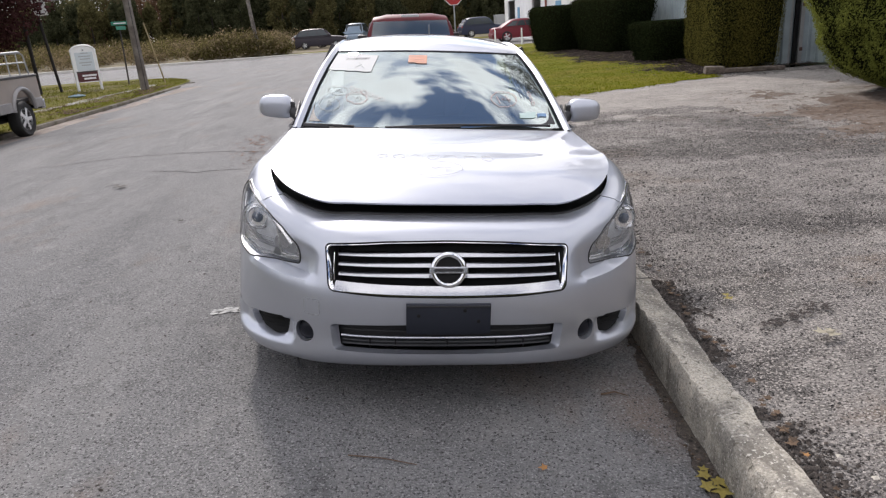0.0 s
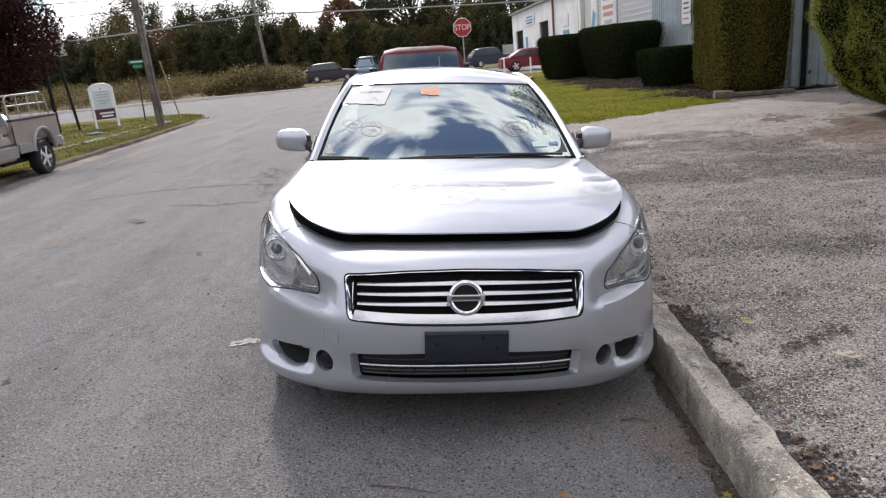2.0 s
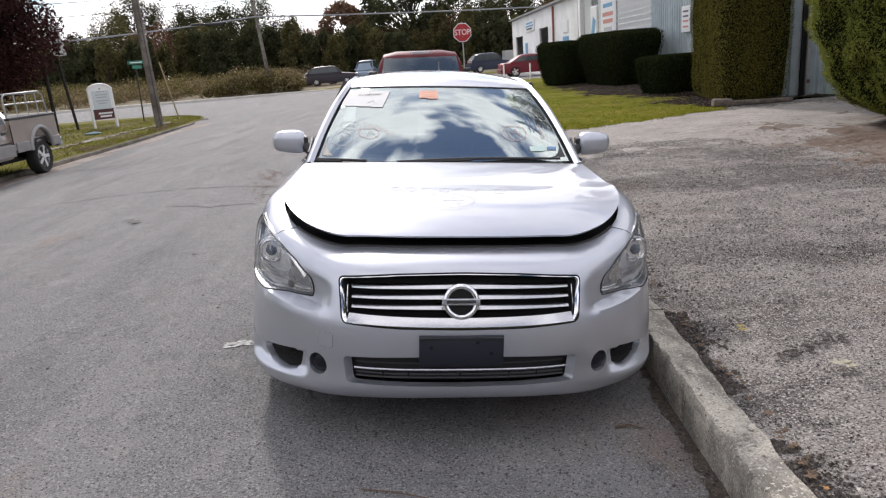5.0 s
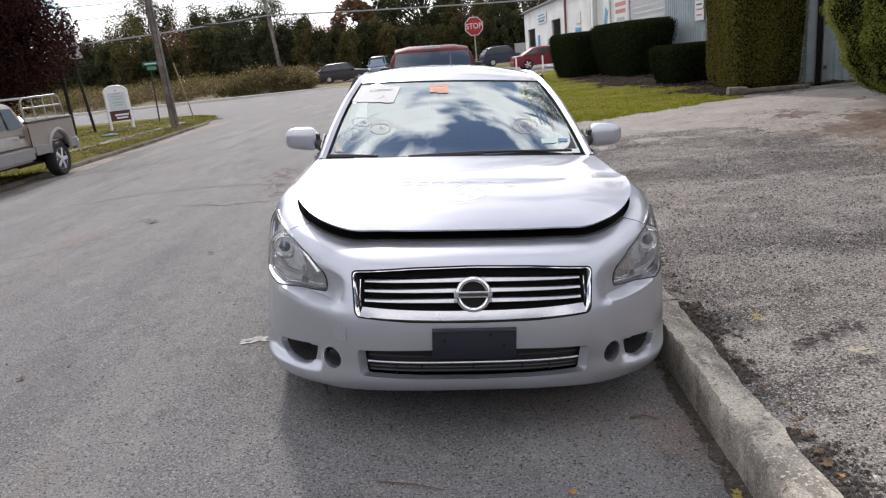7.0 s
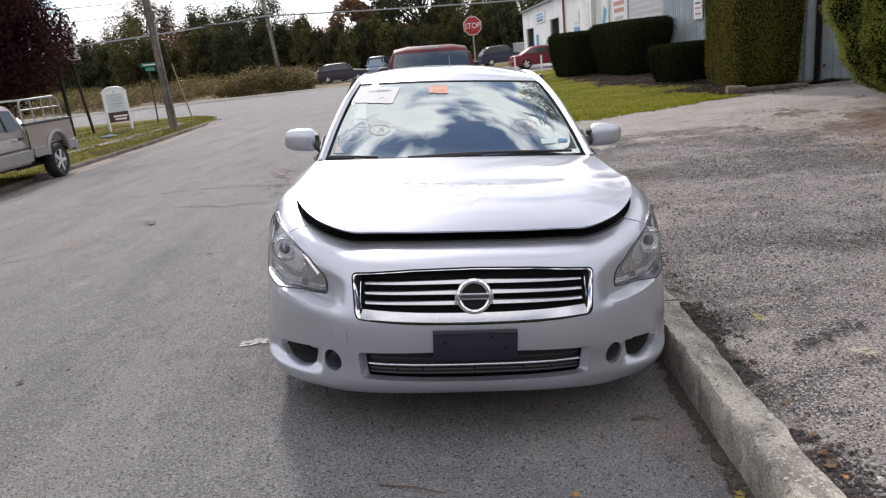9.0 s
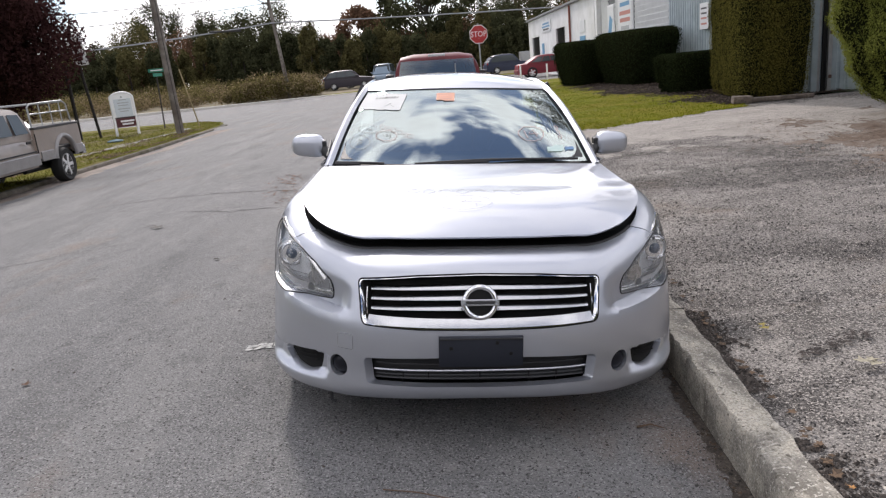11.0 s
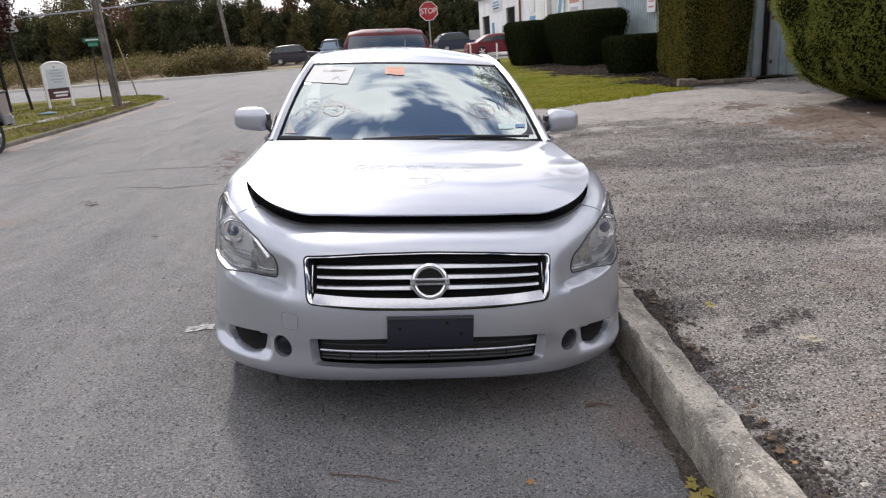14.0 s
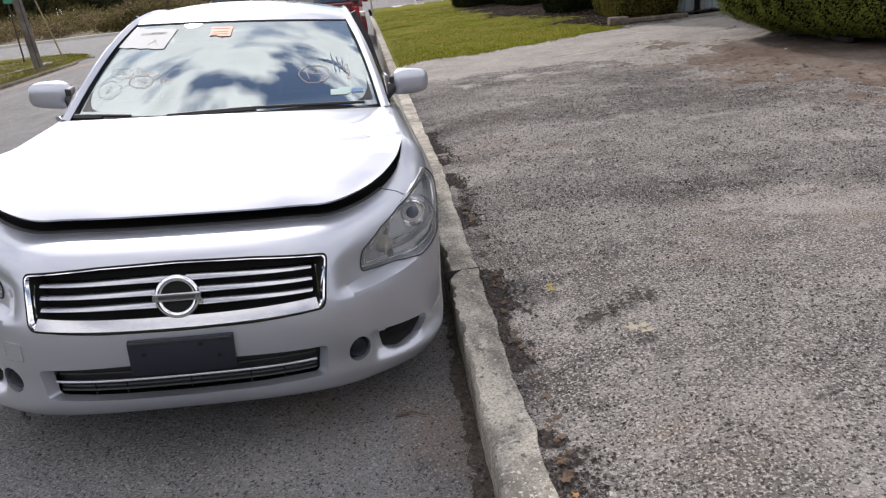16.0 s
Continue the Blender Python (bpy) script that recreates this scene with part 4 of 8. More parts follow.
def panel(name, outer, holes, mat, parent, spacing=0.035, out=0.0, wall=0.0, wall_mat=None, label="", wall_taper=0.0, edge_fold=0.006):
    """A piece of the body's skin with the outline outer and holes, in (s, v). wall: how deep the holes' edges fold in."""
    sc = lambda poly: resample([(s, v * VS) for s, v in poly], spacing * 0.7)  # noqa: E731
    o, hs = sc(outer), [sc(h) for h in holes]
    pts, edges = [], []
    for loop in (o, *hs):
        k = len(pts)
        pts += loop
        edges += [(k + i, k + (i + 1) % len(loop)) for i in range(len(loop))]
    xs, ys = [p[0] for p in o], [p[1] for p in o]
    loops = np.array(pts)
    for i in range(int((max(xs) - min(xs)) / spacing) + 1):
        for j in range(int((max(ys) - min(ys)) / spacing) + 1):
            q = (min(xs) + (i + 0.5 * (j % 2)) * spacing, min(ys) + j * spacing)
            if inside(o, *q) and not any(inside(h, *q) for h in hs) and np.min(np.hypot(*(loops - q).T)) > spacing * 0.4:
                pts.append(q)
    vv, _, tris, *_ = delaunay_2d_cdt([Vector(p) for p in pts], edges, [], 0, 1e-6)
    keep = []
    for t in tris:
        cx, cy = sum(vv[k].x for k in t) / 3, sum(vv[k].y for k in t) / 3
        if inside(o, cx, cy) and not any(inside(h, cx, cy) for h in hs):
            keep.append(list(t))
    pos = shell_many([p.x for p in vv], [p.y / VS for p in vv], out).tolist()
    faces = keep
    tapers = wall_taper if isinstance(wall_taper, list) else [wall_taper] * len(hs)
    folds = [(h, wall, tp) for h, tp in zip(hs, tapers) if wall] + ([(o, edge_fold, 0.0)] if edge_fold else [])
    for loop, depth, taper in folds:      # edges folded inwards
        cx, cy = sum(p[0] for p in loop) / len(loop), sum(p[1] for p in loop) / len(loop)
        base = len(pos)
        n = len(loop)
        top = shell_many([p[0] for p in loop], [p[1] / VS for p in loop], out).tolist()
        ts, tv = taper if isinstance(taper, tuple) else (taper, taper)
        low = shell_many([p[0] + (cx - p[0]) * ts for p in loop], [min(1, max(0, (p[1] + (cy - p[1]) * tv) / VS)) for p in loop], out - depth).tolist()
        pos += top + low
        faces += [[base + i, base + (i + 1) % n, base + n + (i + 1) % n, base + n + i] for i in range(n)]
    ob = link_mesh(name, pos, faces, mat, parent, True, label)
    bm = bmesh.new()
    bm.from_mesh(ob.data)
    bmesh.ops.remove_doubles(bm, verts=bm.verts, dist=1e-5)
    bmesh.ops.recalc_face_normals(bm, faces=bm.faces)
    bm.to_mesh(ob.data)
    bm.free()
    ob.data.polygons.foreach_set("use_smooth", [True] * len(ob.data.polygons))
    ob.data.set_sharp_from_angle(angle=radians(40))
    return ob


def mirror_sv(poly):
    return [(-s, v) for s, v in reversed(poly)]


def coons(front, back, left, right, c, r):
    """A patch between four edges, c across and r from front to back, both 0..1."""
    return (front(c) * (1 - r) + back(c) * r + left(r) * (1 - c) + right(r) * c
            - (front(0) * (1 - c) * (1 - r) + front(1) * c * (1 - r) + back(0) * (1 - c) * r + back(1) * c * r))


def s_at_y(y):
    k = int(np.argmax(PLAN[:, 1] >= y))
    return float(np.interp(y, PLAN[max(0, k - 1):k + 1, 1], ARC[max(0, k - 1):k + 1]))


def sv_poly(points, radius=0.0):
    """Outline points (x, z) or (x, y, z) laid onto the skin, with rounded corners."""
    p = [on_shell(q[0], q[-1], q[1] if len(q) == 3 else None) for q in points]
    p = [(s, v * VS) for s, v in p]
    if radius:
        p = rounded(p, radius)
    return [(s, v / VS) for s, v in p]


def wheel(parent, x, y, r=0.33, width=0.225):
    m = pose(x, y, r, 0, 90 if x > 0 else -90, 0)
    h = width / 2
    w = new("wheel")
    w.parent = parent
    part("tyre", lathe([(r * 0.66, -h * 0.8), (r * 0.9, -h), (r * 0.985, -h * 0.75), (r, -h * 0.4), (r, h * 0.4), (r * 0.985, h * 0.75), (r * 0.9, h), (r * 0.66, h * 0.8)], m, 40), RUBBER, w, smooth=True)
    bm = lathe([(r * 0.66, h * 0.8), (r * 0.63, h * 0.55), (r * 0.6, -h * 0.6), (r * 0.66, -h * 0.8)], m, 40)
    for k in range(5):
        bm_box(bm, (r * 0.20, r * 0.62, 0.03), m @ pose(0, 0, h * 0.72, 0, 0, 72 * k) @ pose(0, r * 0.33, 0), 0.006)
    bm2 = lathe([(0.0, h * 0.95), (r * 0.15, h * 0.95), (r * 0.17, h * 0.5), (0.0, h * 0.5)], m, 20)
    part("rim_dish", lathe([(0.0, h * 0.52), (r * 0.63, h * 0.58), (r * 0.63, h * 0.40), (0.0, h * 0.32)], m, 28), ALLOY, w, smooth=True)
    tmp = bpy.data.meshes.new("hub")
    bm2.to_mesh(tmp)
    bm2.free()
    bm.from_mesh(tmp)
    part("rim", bm, ALLOY, w, "five-spoke alloy rim", smooth=True)
    return w


def build_sedan():
    car = tagged(new("silver_sedan"), "silver four-door sedan parked at the kerb with its hood ajar", "car")
    car.matrix_world = CAR_TO_WORLD

    # outlines on the front end
    grille = sv_poly([(-0.460, 0.677), (-0.23, 0.692), (0, 0.696), (0.23, 0.692), (0.460, 0.677), (0.446, 0.522), (0.23, 0.508), (0, 0.504), (-0.23, 0.508), (-0.446, 0.522)], 0.022)
    lower = sv_poly([(-0.447, 0.390), (0, 0.398), (0.447, 0.390), (0.436, 0.285), (0.22, 0.277), (0, 0.274), (-0.22, 0.277), (-0.436, 0.285)], 0.02)
    lamp_r = sv_poly([(0.572, 0.574), (0.690, 0.562), (0.800, 0.556), (0.905, 0.56, 0.575), (0.928, 0.70, 0.66), (0.915, 0.74, 0.74), (0.868, 0.66, 0.812), (0.795, 0.48, 0.775), (0.722, 0.745), (0.650, 0.702), (0.580, 0.650)], 0.016)
    lamp_l = mirror_sv(lamp_r)
    fog_c = on_shell(0.550, 0.336)
    fog_r = [(fog_c[0] + 0.044 * math.cos(a), fog_c[1] + 0.040 * math.sin(a) / VS) for a in [2 * math.pi * k / 28 for k in range(28)]]
    duct_r = sv_poly([(0.634, 0.284), (0.634, 0.376), (0.70, 0.364), (0.800, 0.346), (0.815, 0.300), (0.772, 0.268), (0.70, 0.265)], 0.022)
    fog_l, duct_l = mirror_sv(fog_r), mirror_sv(duct_r)
    s_arch = s_at_y(0.595)
    v_lamp = on_shell(0.905, 0.58, 0.56)[1]
    seam_lo, seam_hi = on_shell(0.753, 0.783, 0.392), on_shell(0.66, 0.81, 0.413)
    side_r = [(s_arch, 0.0), (s_arch, v_lamp + 0.05), (seam_lo[0], seam_lo[1]), (seam_hi[0], 1.0)]
    outer = side_r + mirror_sv(side_r)
    bumper = panel("front_bumper", outer, [grille, lower, lamp_r, lamp_l, fog_r, fog_l, duct_r, duct_l], PAINT, car, 0.0125, wall=0.035, wall_taper=[0.0, 0.045, 0.02, 0.02, (0.002, 0.05), (0.002, 0.05), 0.05, 0.05], label="silver painted bumper cover with chips and scuffs")

    # grille
    gr = new("grille")
    gr.parent = car
    shrink = lambda poly, a, b, dz=0.0: [(s * a, (v - vc) * b + vc + dz) for s, v in poly for vc in [on_shell(0, 0.59)[1]]]  # noqa: E731
    panel("grille_surround", shrink(grille, 0.992, 0.985), [shrink(grille, 0.980, 0.945, 0.002)], CHROME, gr, 0.02, out=0.004, wall=0.010, wall_taper=(0.010, 0.05), label="chrome grille surround", edge_fold=0.01)
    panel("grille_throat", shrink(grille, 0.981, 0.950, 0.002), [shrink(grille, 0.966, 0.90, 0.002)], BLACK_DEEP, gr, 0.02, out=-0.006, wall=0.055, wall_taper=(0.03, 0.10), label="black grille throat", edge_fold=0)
    ledge_x = [-0.428 + 0.856 * k / 40 for k in range(41)]
    ledge = lambda u, q: shell(*on_shell(u * (1 - 0.016 * q), 0.5125 + 0.0145 * (u / 0.44) ** 2 + 0.030 * q), 0.006 - 0.011 * q)  # noqa: E731
    grid_mesh("grille_ledge", ledge, ledge_x, [0, 0.25, 0.5, 0.75, 1.0], CHROME_DULL, gr, label="broad sloping chrome lower edge")
    for side in (-1, 1):
        part("throat_bevel", tube([shell(side * s_, v_, o_) for s_, v_, o_ in [(*on_shell(0.436 - 0.010 * k / 6, 0.532 + 0.020 * k), -0.002 - 0.003 * (6 - k)) for k in range(7)]], 0.0045, 6, taper=0.0025), CHROME, gr, smooth=True)
    # black line painted as the shadow gap round the surround
    part("surround_shadow_line", tube([shell(s, v, 0.0005) for s, v in resample(grille, 0.02)], 0.0042, 6, closed=True), BLACK_DEEP, gr)
    # near-black panel: the shade behind the slats put into its colour
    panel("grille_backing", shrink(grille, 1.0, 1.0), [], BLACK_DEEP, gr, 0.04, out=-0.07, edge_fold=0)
    for z in (0.650, 0.614, 0.578):
        for side in (-1, 1):
            us = [k / 12 for k in range(13)]
            bm = bmesh.new()
            rings = []
            for u in us:
                x0 = 0.024 if z > 0.63 else 0.046
                x = x0 + u * (0.414 - x0)
                half = 0.0096 - 0.0036 * u
                zz = z + (0.600 - z) * 0.06 * u
                s, v = on_shell(x, zz)
                c = shell(side * s, v, -0.012)
                ring = []
                for dz, dy in ((half, 0.012), (half * 0.3, 0.000), (-half * 0.7, -0.010), (-half, -0.006), (-half * 0.8, 0.02), (half * 0.8, 0.024)):
                    ring.append(bm.verts.new((c.x, c.y + dy, c.z + dz)))
                rings.append(ring)
            for a, b in zip(rings, rings[1:]):
                for k in range(6):
                    bm.faces.new((a[k], a[(k + 1) % 6], b[(k + 1) % 6], b[k]))
            bm.faces.new(rings[0])
            bm.faces.new(rings[-1])
            bmesh.ops.recalc_face_normals(bm, faces=bm.faces)
            part("slat", bm, SLAT, gr, smooth=True)
    # emblem: a plain ring with a bar
    em = new("emblem")
    em.parent = car
    ctr = Vector((0, 0.012, 0.600))
    tilt = pose(*ctr, 74, 0, 0)
    ring_bm = bmesh.new()
    n1, n2 = 40, 10
    vs = [[ring_bm.verts.new(tilt @ Vector(((0.058 + 0.0105 * math.cos(b)) * math.cos(a), (0.058 + 0.0105 * math.cos(b)) * math.sin(a), 0.008 * math.sin(b)))) for b in [2 * math.pi * j / n2 for j in range(n2)]] for a in [2 * math.pi * i / n1 for i in range(n1)]]
    for i in range(n1):
        for j in range(n2):
            ring_bm.faces.new((vs[i][j], vs[(i + 1) % n1][j], vs[(i + 1) % n1][(j + 1) % n2], vs[i][(j + 1) % n2]))
    bmesh.ops.recalc_face_normals(ring_bm, faces=ring_bm.faces)
    part("emblem_ring", ring_bm, CHROME, em, "plain chrome ring", smooth=True)
    part("emblem_bar", box((0.146, 0.026, 0.010), tilt @ pose(0, 0, 0.006), 0.004), CHROME_DULL, em)
    part("emblem_mark", box((0.108, 0.011, 0.003), tilt @ pose(0, 0, 0.0118), 0.001), BLACK_PLASTIC, em, "dark bar on the emblem")
    part("emblem_back", lathe([(0.0, 0.0), (0.058, 0.0), (0.066, -0.016), (0.0, -0.016)], tilt, 32), BLACK_DEEP, em)

    # lower intake
    low = new("lower_grille")
    low.parent = car
    panel("intake_backing", lower, [], BLACK_PLASTIC, low, 0.04, out=-0.065, edge_fold=0)
    for name, z, half, mat_, out_ in (("intake_bar", 0.341, 0.0050, SLAT, -0.018), ("intake_slat", 0.300, 0.004, GREY_PLASTIC, -0.04), ("intake_slat", 0.313, 0.004, GREY_PLASTIC, -0.042), ("intake_slat", 0.357, 0.004, BLACK_PLASTIC, -0.042)):
        pts = [shell(*on_shell(x, z - 0.006 * (1 - (x / 0.42) ** 2)), out_) for x in np.linspace(-0.409, 0.409, 31)]
        bm = tube(pts, half, 8)
        part(name, bm, mat_, low, smooth=True)
    for x in (-0.30, -0.20, 0.0, 0.19, 0.30):
        part("intake_rib", tube([shell(*on_shell(x, 0.280), -0.040), shell(*on_shell(x, 0.320), -0.040)], 0.003, 6), BLACK_DEEP, low)

    # plate holder
    pl = new("plate_holder")
    pl.parent = car
    us, vsn = np.linspace(-0.158, 0.158, 13), [0.365, 0.372, 0.42, 0.470, 0.482]
    bm = bmesh.new()
    fronts = [[bm.verts.new((x, -0.052 + 0.35 * x * x + (0.0 if 0.366 < z < 0.481 else 0.004), z)) for x in us] for z in vsn]
    backs = [[bm.verts.new((x, -0.052 + 0.35 * x * x + 0.022, z)) for x in us] for z in (vsn[0], vsn[-1])]
    for a, b in zip(fronts, fronts[1:]):
        for i in range(len(us) - 1):
            bm.faces.new((a[i], a[i + 1], b[i + 1], b[i]))
    for f, b in ((fronts[0], backs[0]), (fronts[-1], backs[1])):
        for i in range(len(us) - 1):
            bm.faces.new((f[i], f[i + 1], b[i + 1], b[i]))
    for i in (0, len(us) - 1):
        bm.faces.new([r[i] for r in fronts] + [backs[1][i], backs[0][i]])
    bmesh.ops.recalc_face_normals(bm, faces=bm.faces)
    part("holder_plate", bm, PLATE_PLASTIC, pl, "empty black plastic plate holder", smooth=True)
    part("holder_ledge", box((0.312, 0.012, 0.006), pose(0, -0.046, 0.4775), 0.002), BLACK_PLASTIC, pl)
    for x, z in ((-0.112, 0.440), (0.112, 0.418), (0.06, 0.462)):
        part("screw", lathe([(0.0, 0.003), (0.006, 0.003), (0.0075, 0.0), (0.0, 0.0)], pose(x, -0.052 + 0.35 * x * x, z, 90, 0, 0), 14), BLACK_DEEP, pl)

    # tow-eye cover: a faint square of its own
    tow = sv_poly([(-0.545, 0.418), (-0.485, 0.418), (-0.485, 0.478), (-0.545, 0.478)], 0.008)
    panel("tow_cover", tow, [], PAINT, car, 0.02, out=0.0016, edge_fold=0.004, label="square tow-eye cover in body colour")

    part("tow_seam", tube([shell(s, v, 0.001) for s, v in resample(tow, 0.02)], 0.0012, 4, closed=True), CHROME_DULL, car)

    # lamps and ducts, both sides
    for side, lamp, fog, duct in ((1, lamp_r, fog_r, duct_r), (-1, lamp_l, fog_l, duct_l)):
        hl = new("headlight")
        hl.parent = car
        hl["label"] = "slightly hazed clear headlight"
        panel("lens", lamp, [], LENS, hl, 0.03, out=0.001, edge_fold=0.0, label="clear plastic lens").visible_shadow = False
        cs, cv = sum(p[0] for p in lamp) / len(lamp), sum(p[1] for p in lamp) / len(lamp)
        panel("lamp_housing", [((s - cs) * 0.995 + cs, (v - cv) * 0.995 + cv) for s, v in lamp], [], LAMP_GREY, hl, 0.03, out=-0.052, edge_fold=-0.053)
        part("lens_seal", tube([shell(s, v, 0.0) for s, v in resample([(s, v) for s, v in lamp], 0.03)], 0.0034, 6, closed=True), BLACK_PLASTIC, hl)
        part("lamp_rim", tube([shell((s - cs) * 0.95 + cs, (v - cv) * 0.93 + cv, -0.016) for s, v in resample([(s, v) for s, v in lamp], 0.03)], 0.0045, 6, closed=True), LAMP_CHROME, hl, "bright rim inside the lens", smooth=True)
        aim = look((side * 0.778, 0.405, 0.698), (side * 0.95, -2.0, 0.72))
        part("projector_ring", lathe([(0.038, 0.006), (0.044, 0.0), (0.048, 0.006), (0.047, 0.05), (0.034, 0.05), (0.034, 0.012)], aim, 32), LAMP_CHROME, hl, smooth=True)
        part("projector_lens", lathe([(0.0, -0.004), (0.014, -0.001), (0.026, 0.008), (0.034, 0.02), (0.034, 0.03)], aim, 24), material("projector_glass", (0.10, 0.125, 0.18), rough=0.05, coat=1.0, fine=0.02), hl, smooth=True)
        bowl = look((side * 0.655, 0.285, 0.628), (side * 0.72, -2.0, 0.66))
        part("inner_reflector", lathe([(0.0, 0.030), (0.02, 0.026), (0.030, 0.014), (0.034, 0.0)], bowl, 24), CHROME_DULL, hl, smooth=True)
        part("inner_bulb", lathe([(0.0, 0.002), (0.006, 0.005), (0.008, 0.012), (0.008, 0.028)], bowl, 14), material("bulb_glass", (0.40, 0.38, 0.34), rough=0.1, coat=0.5, fine=0.02), hl, smooth=True)
        fin = [on_shell(*q) for q in ((0.685, 0.600), (0.700, 0.700))]
        part("lamp_divider", tube([shell(side * s, v, -0.028) for s, v in fin], 0.010, 8), LAMP_CHROME, hl, smooth=True)
        strip = [on_shell(q[0], q[2], q[1]) for q in ((0.612, 0.22, 0.640), (0.66, 0.30, 0.690), (0.728, 0.38, 0.733), (0.795, 0.48, 0.765), (0.862, 0.63, 0.800))]
        part("lamp_brow", tube([shell(side * s, v, -0.02) for s, v in strip], 0.013, 8, taper=0.022), LAMP_CHROME, hl, "bright reflector strip", smooth=True)
        base = [on_shell(q[0], q[2], q[1]) for q in ((0.72, 0.28, 0.588), (0.80, 0.37, 0.586), (0.87, 0.48, 0.598), (0.912, 0.6, 0.63))]
        part("lamp_shelf", tube([shell(side * s, v, -0.03) for s, v in base], 0.022, 8), material("side_reflector", (0.58, 0.585, 0.60), rough=0.25, metal=0.3, vary=0.2, scale=60), hl, smooth=True)
        for k in range(5):
            rib = [on_shell(q[0], q[2] + 0.013 * k - 0.012, q[1]) for q in ((0.722, 0.28, 0.590), (0.80, 0.37, 0.588), (0.87, 0.48, 0.600), (0.908, 0.6, 0.632))]
            part("lamp_rib", tube([shell(side * s, v, -0.012) for s, v in rib], 0.0016, 5), CHROME_DULL, hl, smooth=True)
        cell = [on_shell(*q) for q in ((0.596, 0.590), (0.640, 0.583), (0.676, 0.584), (0.684, 0.625), (0.690, 0.690), (0.650, 0.678), (0.604, 0.645))]
        part("cell_frame", tube([shell(side * s, v, -0.018) for s, v in cell], 0.005, 6, closed=True), LAMP_CHROME, hl, smooth=True)
        panel("cell_panel", [(side * s, v) for s, v in (cell if side > 0 else reversed(cell))], [], bpy.data.materials["side_reflector"], hl, 0.02, out=-0.040, edge_fold=0, label="grey reflector panel")
        part("projector_bezel", tube([aim @ Vector((0.054 * math.cos(k * 0.2618), 0.054 * math.sin(k * 0.2618), 0.014)) for k in range(24)], 0.003, 6, closed=True), CHROME_DULL, hl, smooth=True)
        fl = new("fog_light")
        fl.parent = car
        c = shell(side * fog_c[0], fog_c[1], -0.022)
        fm = look(c, c + Vector((side * 0.35, -1, 0)))
        part("fog_lens", lathe([(0.0, -0.012), (0.02, -0.010), (0.034, -0.003), (0.040, 0.004), (0.044, 0.02)], fm, 28), material("fog_glass", (0.010, 0.011, 0.017), rough=0.35, spec=0.3, fine=0.05), fl, smooth=True)
        du = new("brake_duct")
        du.parent = car
        # near-black sheet closes the duct; the opening's shade is in its colour
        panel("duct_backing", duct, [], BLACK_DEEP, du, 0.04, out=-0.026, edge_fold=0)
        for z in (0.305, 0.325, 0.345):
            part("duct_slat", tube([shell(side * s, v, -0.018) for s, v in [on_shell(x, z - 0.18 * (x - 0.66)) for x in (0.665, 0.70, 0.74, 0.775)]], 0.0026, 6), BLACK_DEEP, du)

    # fenders, doors, quarters, rear
    s_door, s_mid, s_qtr, s_rear, s_end = s_at_y(1.62), s_at_y(2.70), s_at_y(3.66), s_at_y(4.30), float(ARC[-1])
    def arch(y0):
        return [on_shell(HALF_W, 0.33 + 0.375 * math.sin(a), y0 + 0.375 * math.cos(a)) for a in [math.pi * k / 24 for k in range(25)]]
    for side in (1, -1):
        flip = (lambda p: p) if side > 0 else mirror_sv
        a1 = arch(0.955)
        fen = [(seam_hi[0] + 0.006, 1.0), (seam_lo[0] + 0.006, seam_lo[1]), (s_arch + 0.005, v_lamp + 0.05), (s_arch + 0.005, a1[-1][1] + 0.02)] + [q for q in reversed(a1) if q[0] > s_arch + 0.01] + [(a1[0][0], 0.0), (s_door - 0.003, 0.0), (s_door - 0.003, 1.0)]
        panel("fender", flip(fen), [flip(lamp_r)], PAINT, car, 0.03, wall=0.03, label="silver front fender")
        panel("front_door", flip([(s_door + 0.003, 0.08), (s_mid - 0.003, 0.08), (s_mid - 0.003, 1.0), (s_door + 0.003, 1.0)]), [], PAINT, car, 0.06)
        panel("rear_door", flip([(s_mid + 0.003, 0.08), (s_qtr - 0.003, 0.08), (s_qtr - 0.003, 1.0), (s_mid + 0.003, 1.0)]), [], PAINT, car, 0.06)
        panel("sill", flip([(s_door + 0.003, 0.0), (s_qtr - 0.003, 0.0), (s_qtr - 0.003, 0.072), (s_door + 0.003, 0.072)]), [], PAINT, car, 0.05)
        a2 = arch(3.73)
        qtr = [(s_qtr + 0.003, 1.0), (s_qtr + 0.003, 0.42)] + [q for q in reversed(a2) if q[0] > s_qtr + 0.01] + [(a2[0][0], 0.0), (s_rear - 0.003, 0.0), (s_rear - 0.003, 1.0)]
        panel("rear_quarter", flip(qtr), [], PAINT, car, 0.05)
        for s in (s_door + 0.95, s_mid + 0.82):
            p0, p1 = shell(side * s, 0.80, 0.03), shell(side * (s + 0.18), 0.80, 0.03)
            part("door_handle", tube([shell(side * s, 0.80, 0.0), p0, p1, shell(side * (s + 0.18), 0.80, 0.0)], 0.012, 8), PAINT, car, smooth=True)
        tail = [(s_rear + 0.02, 0.62), (s_rear + 0.42, 0.66), (s_rear + 0.42, 0.92), (s_rear + 0.02, 0.92)]
        panel("tail_light", flip(tail), [], TAIL_RED, car, 0.05, out=0.006, edge_fold=0.006)
        wheel(car, side * 0.77, 0.955)
        wheel(car, side * 0.77, 3.73)
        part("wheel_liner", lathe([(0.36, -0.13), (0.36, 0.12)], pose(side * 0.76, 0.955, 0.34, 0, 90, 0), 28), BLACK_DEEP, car)
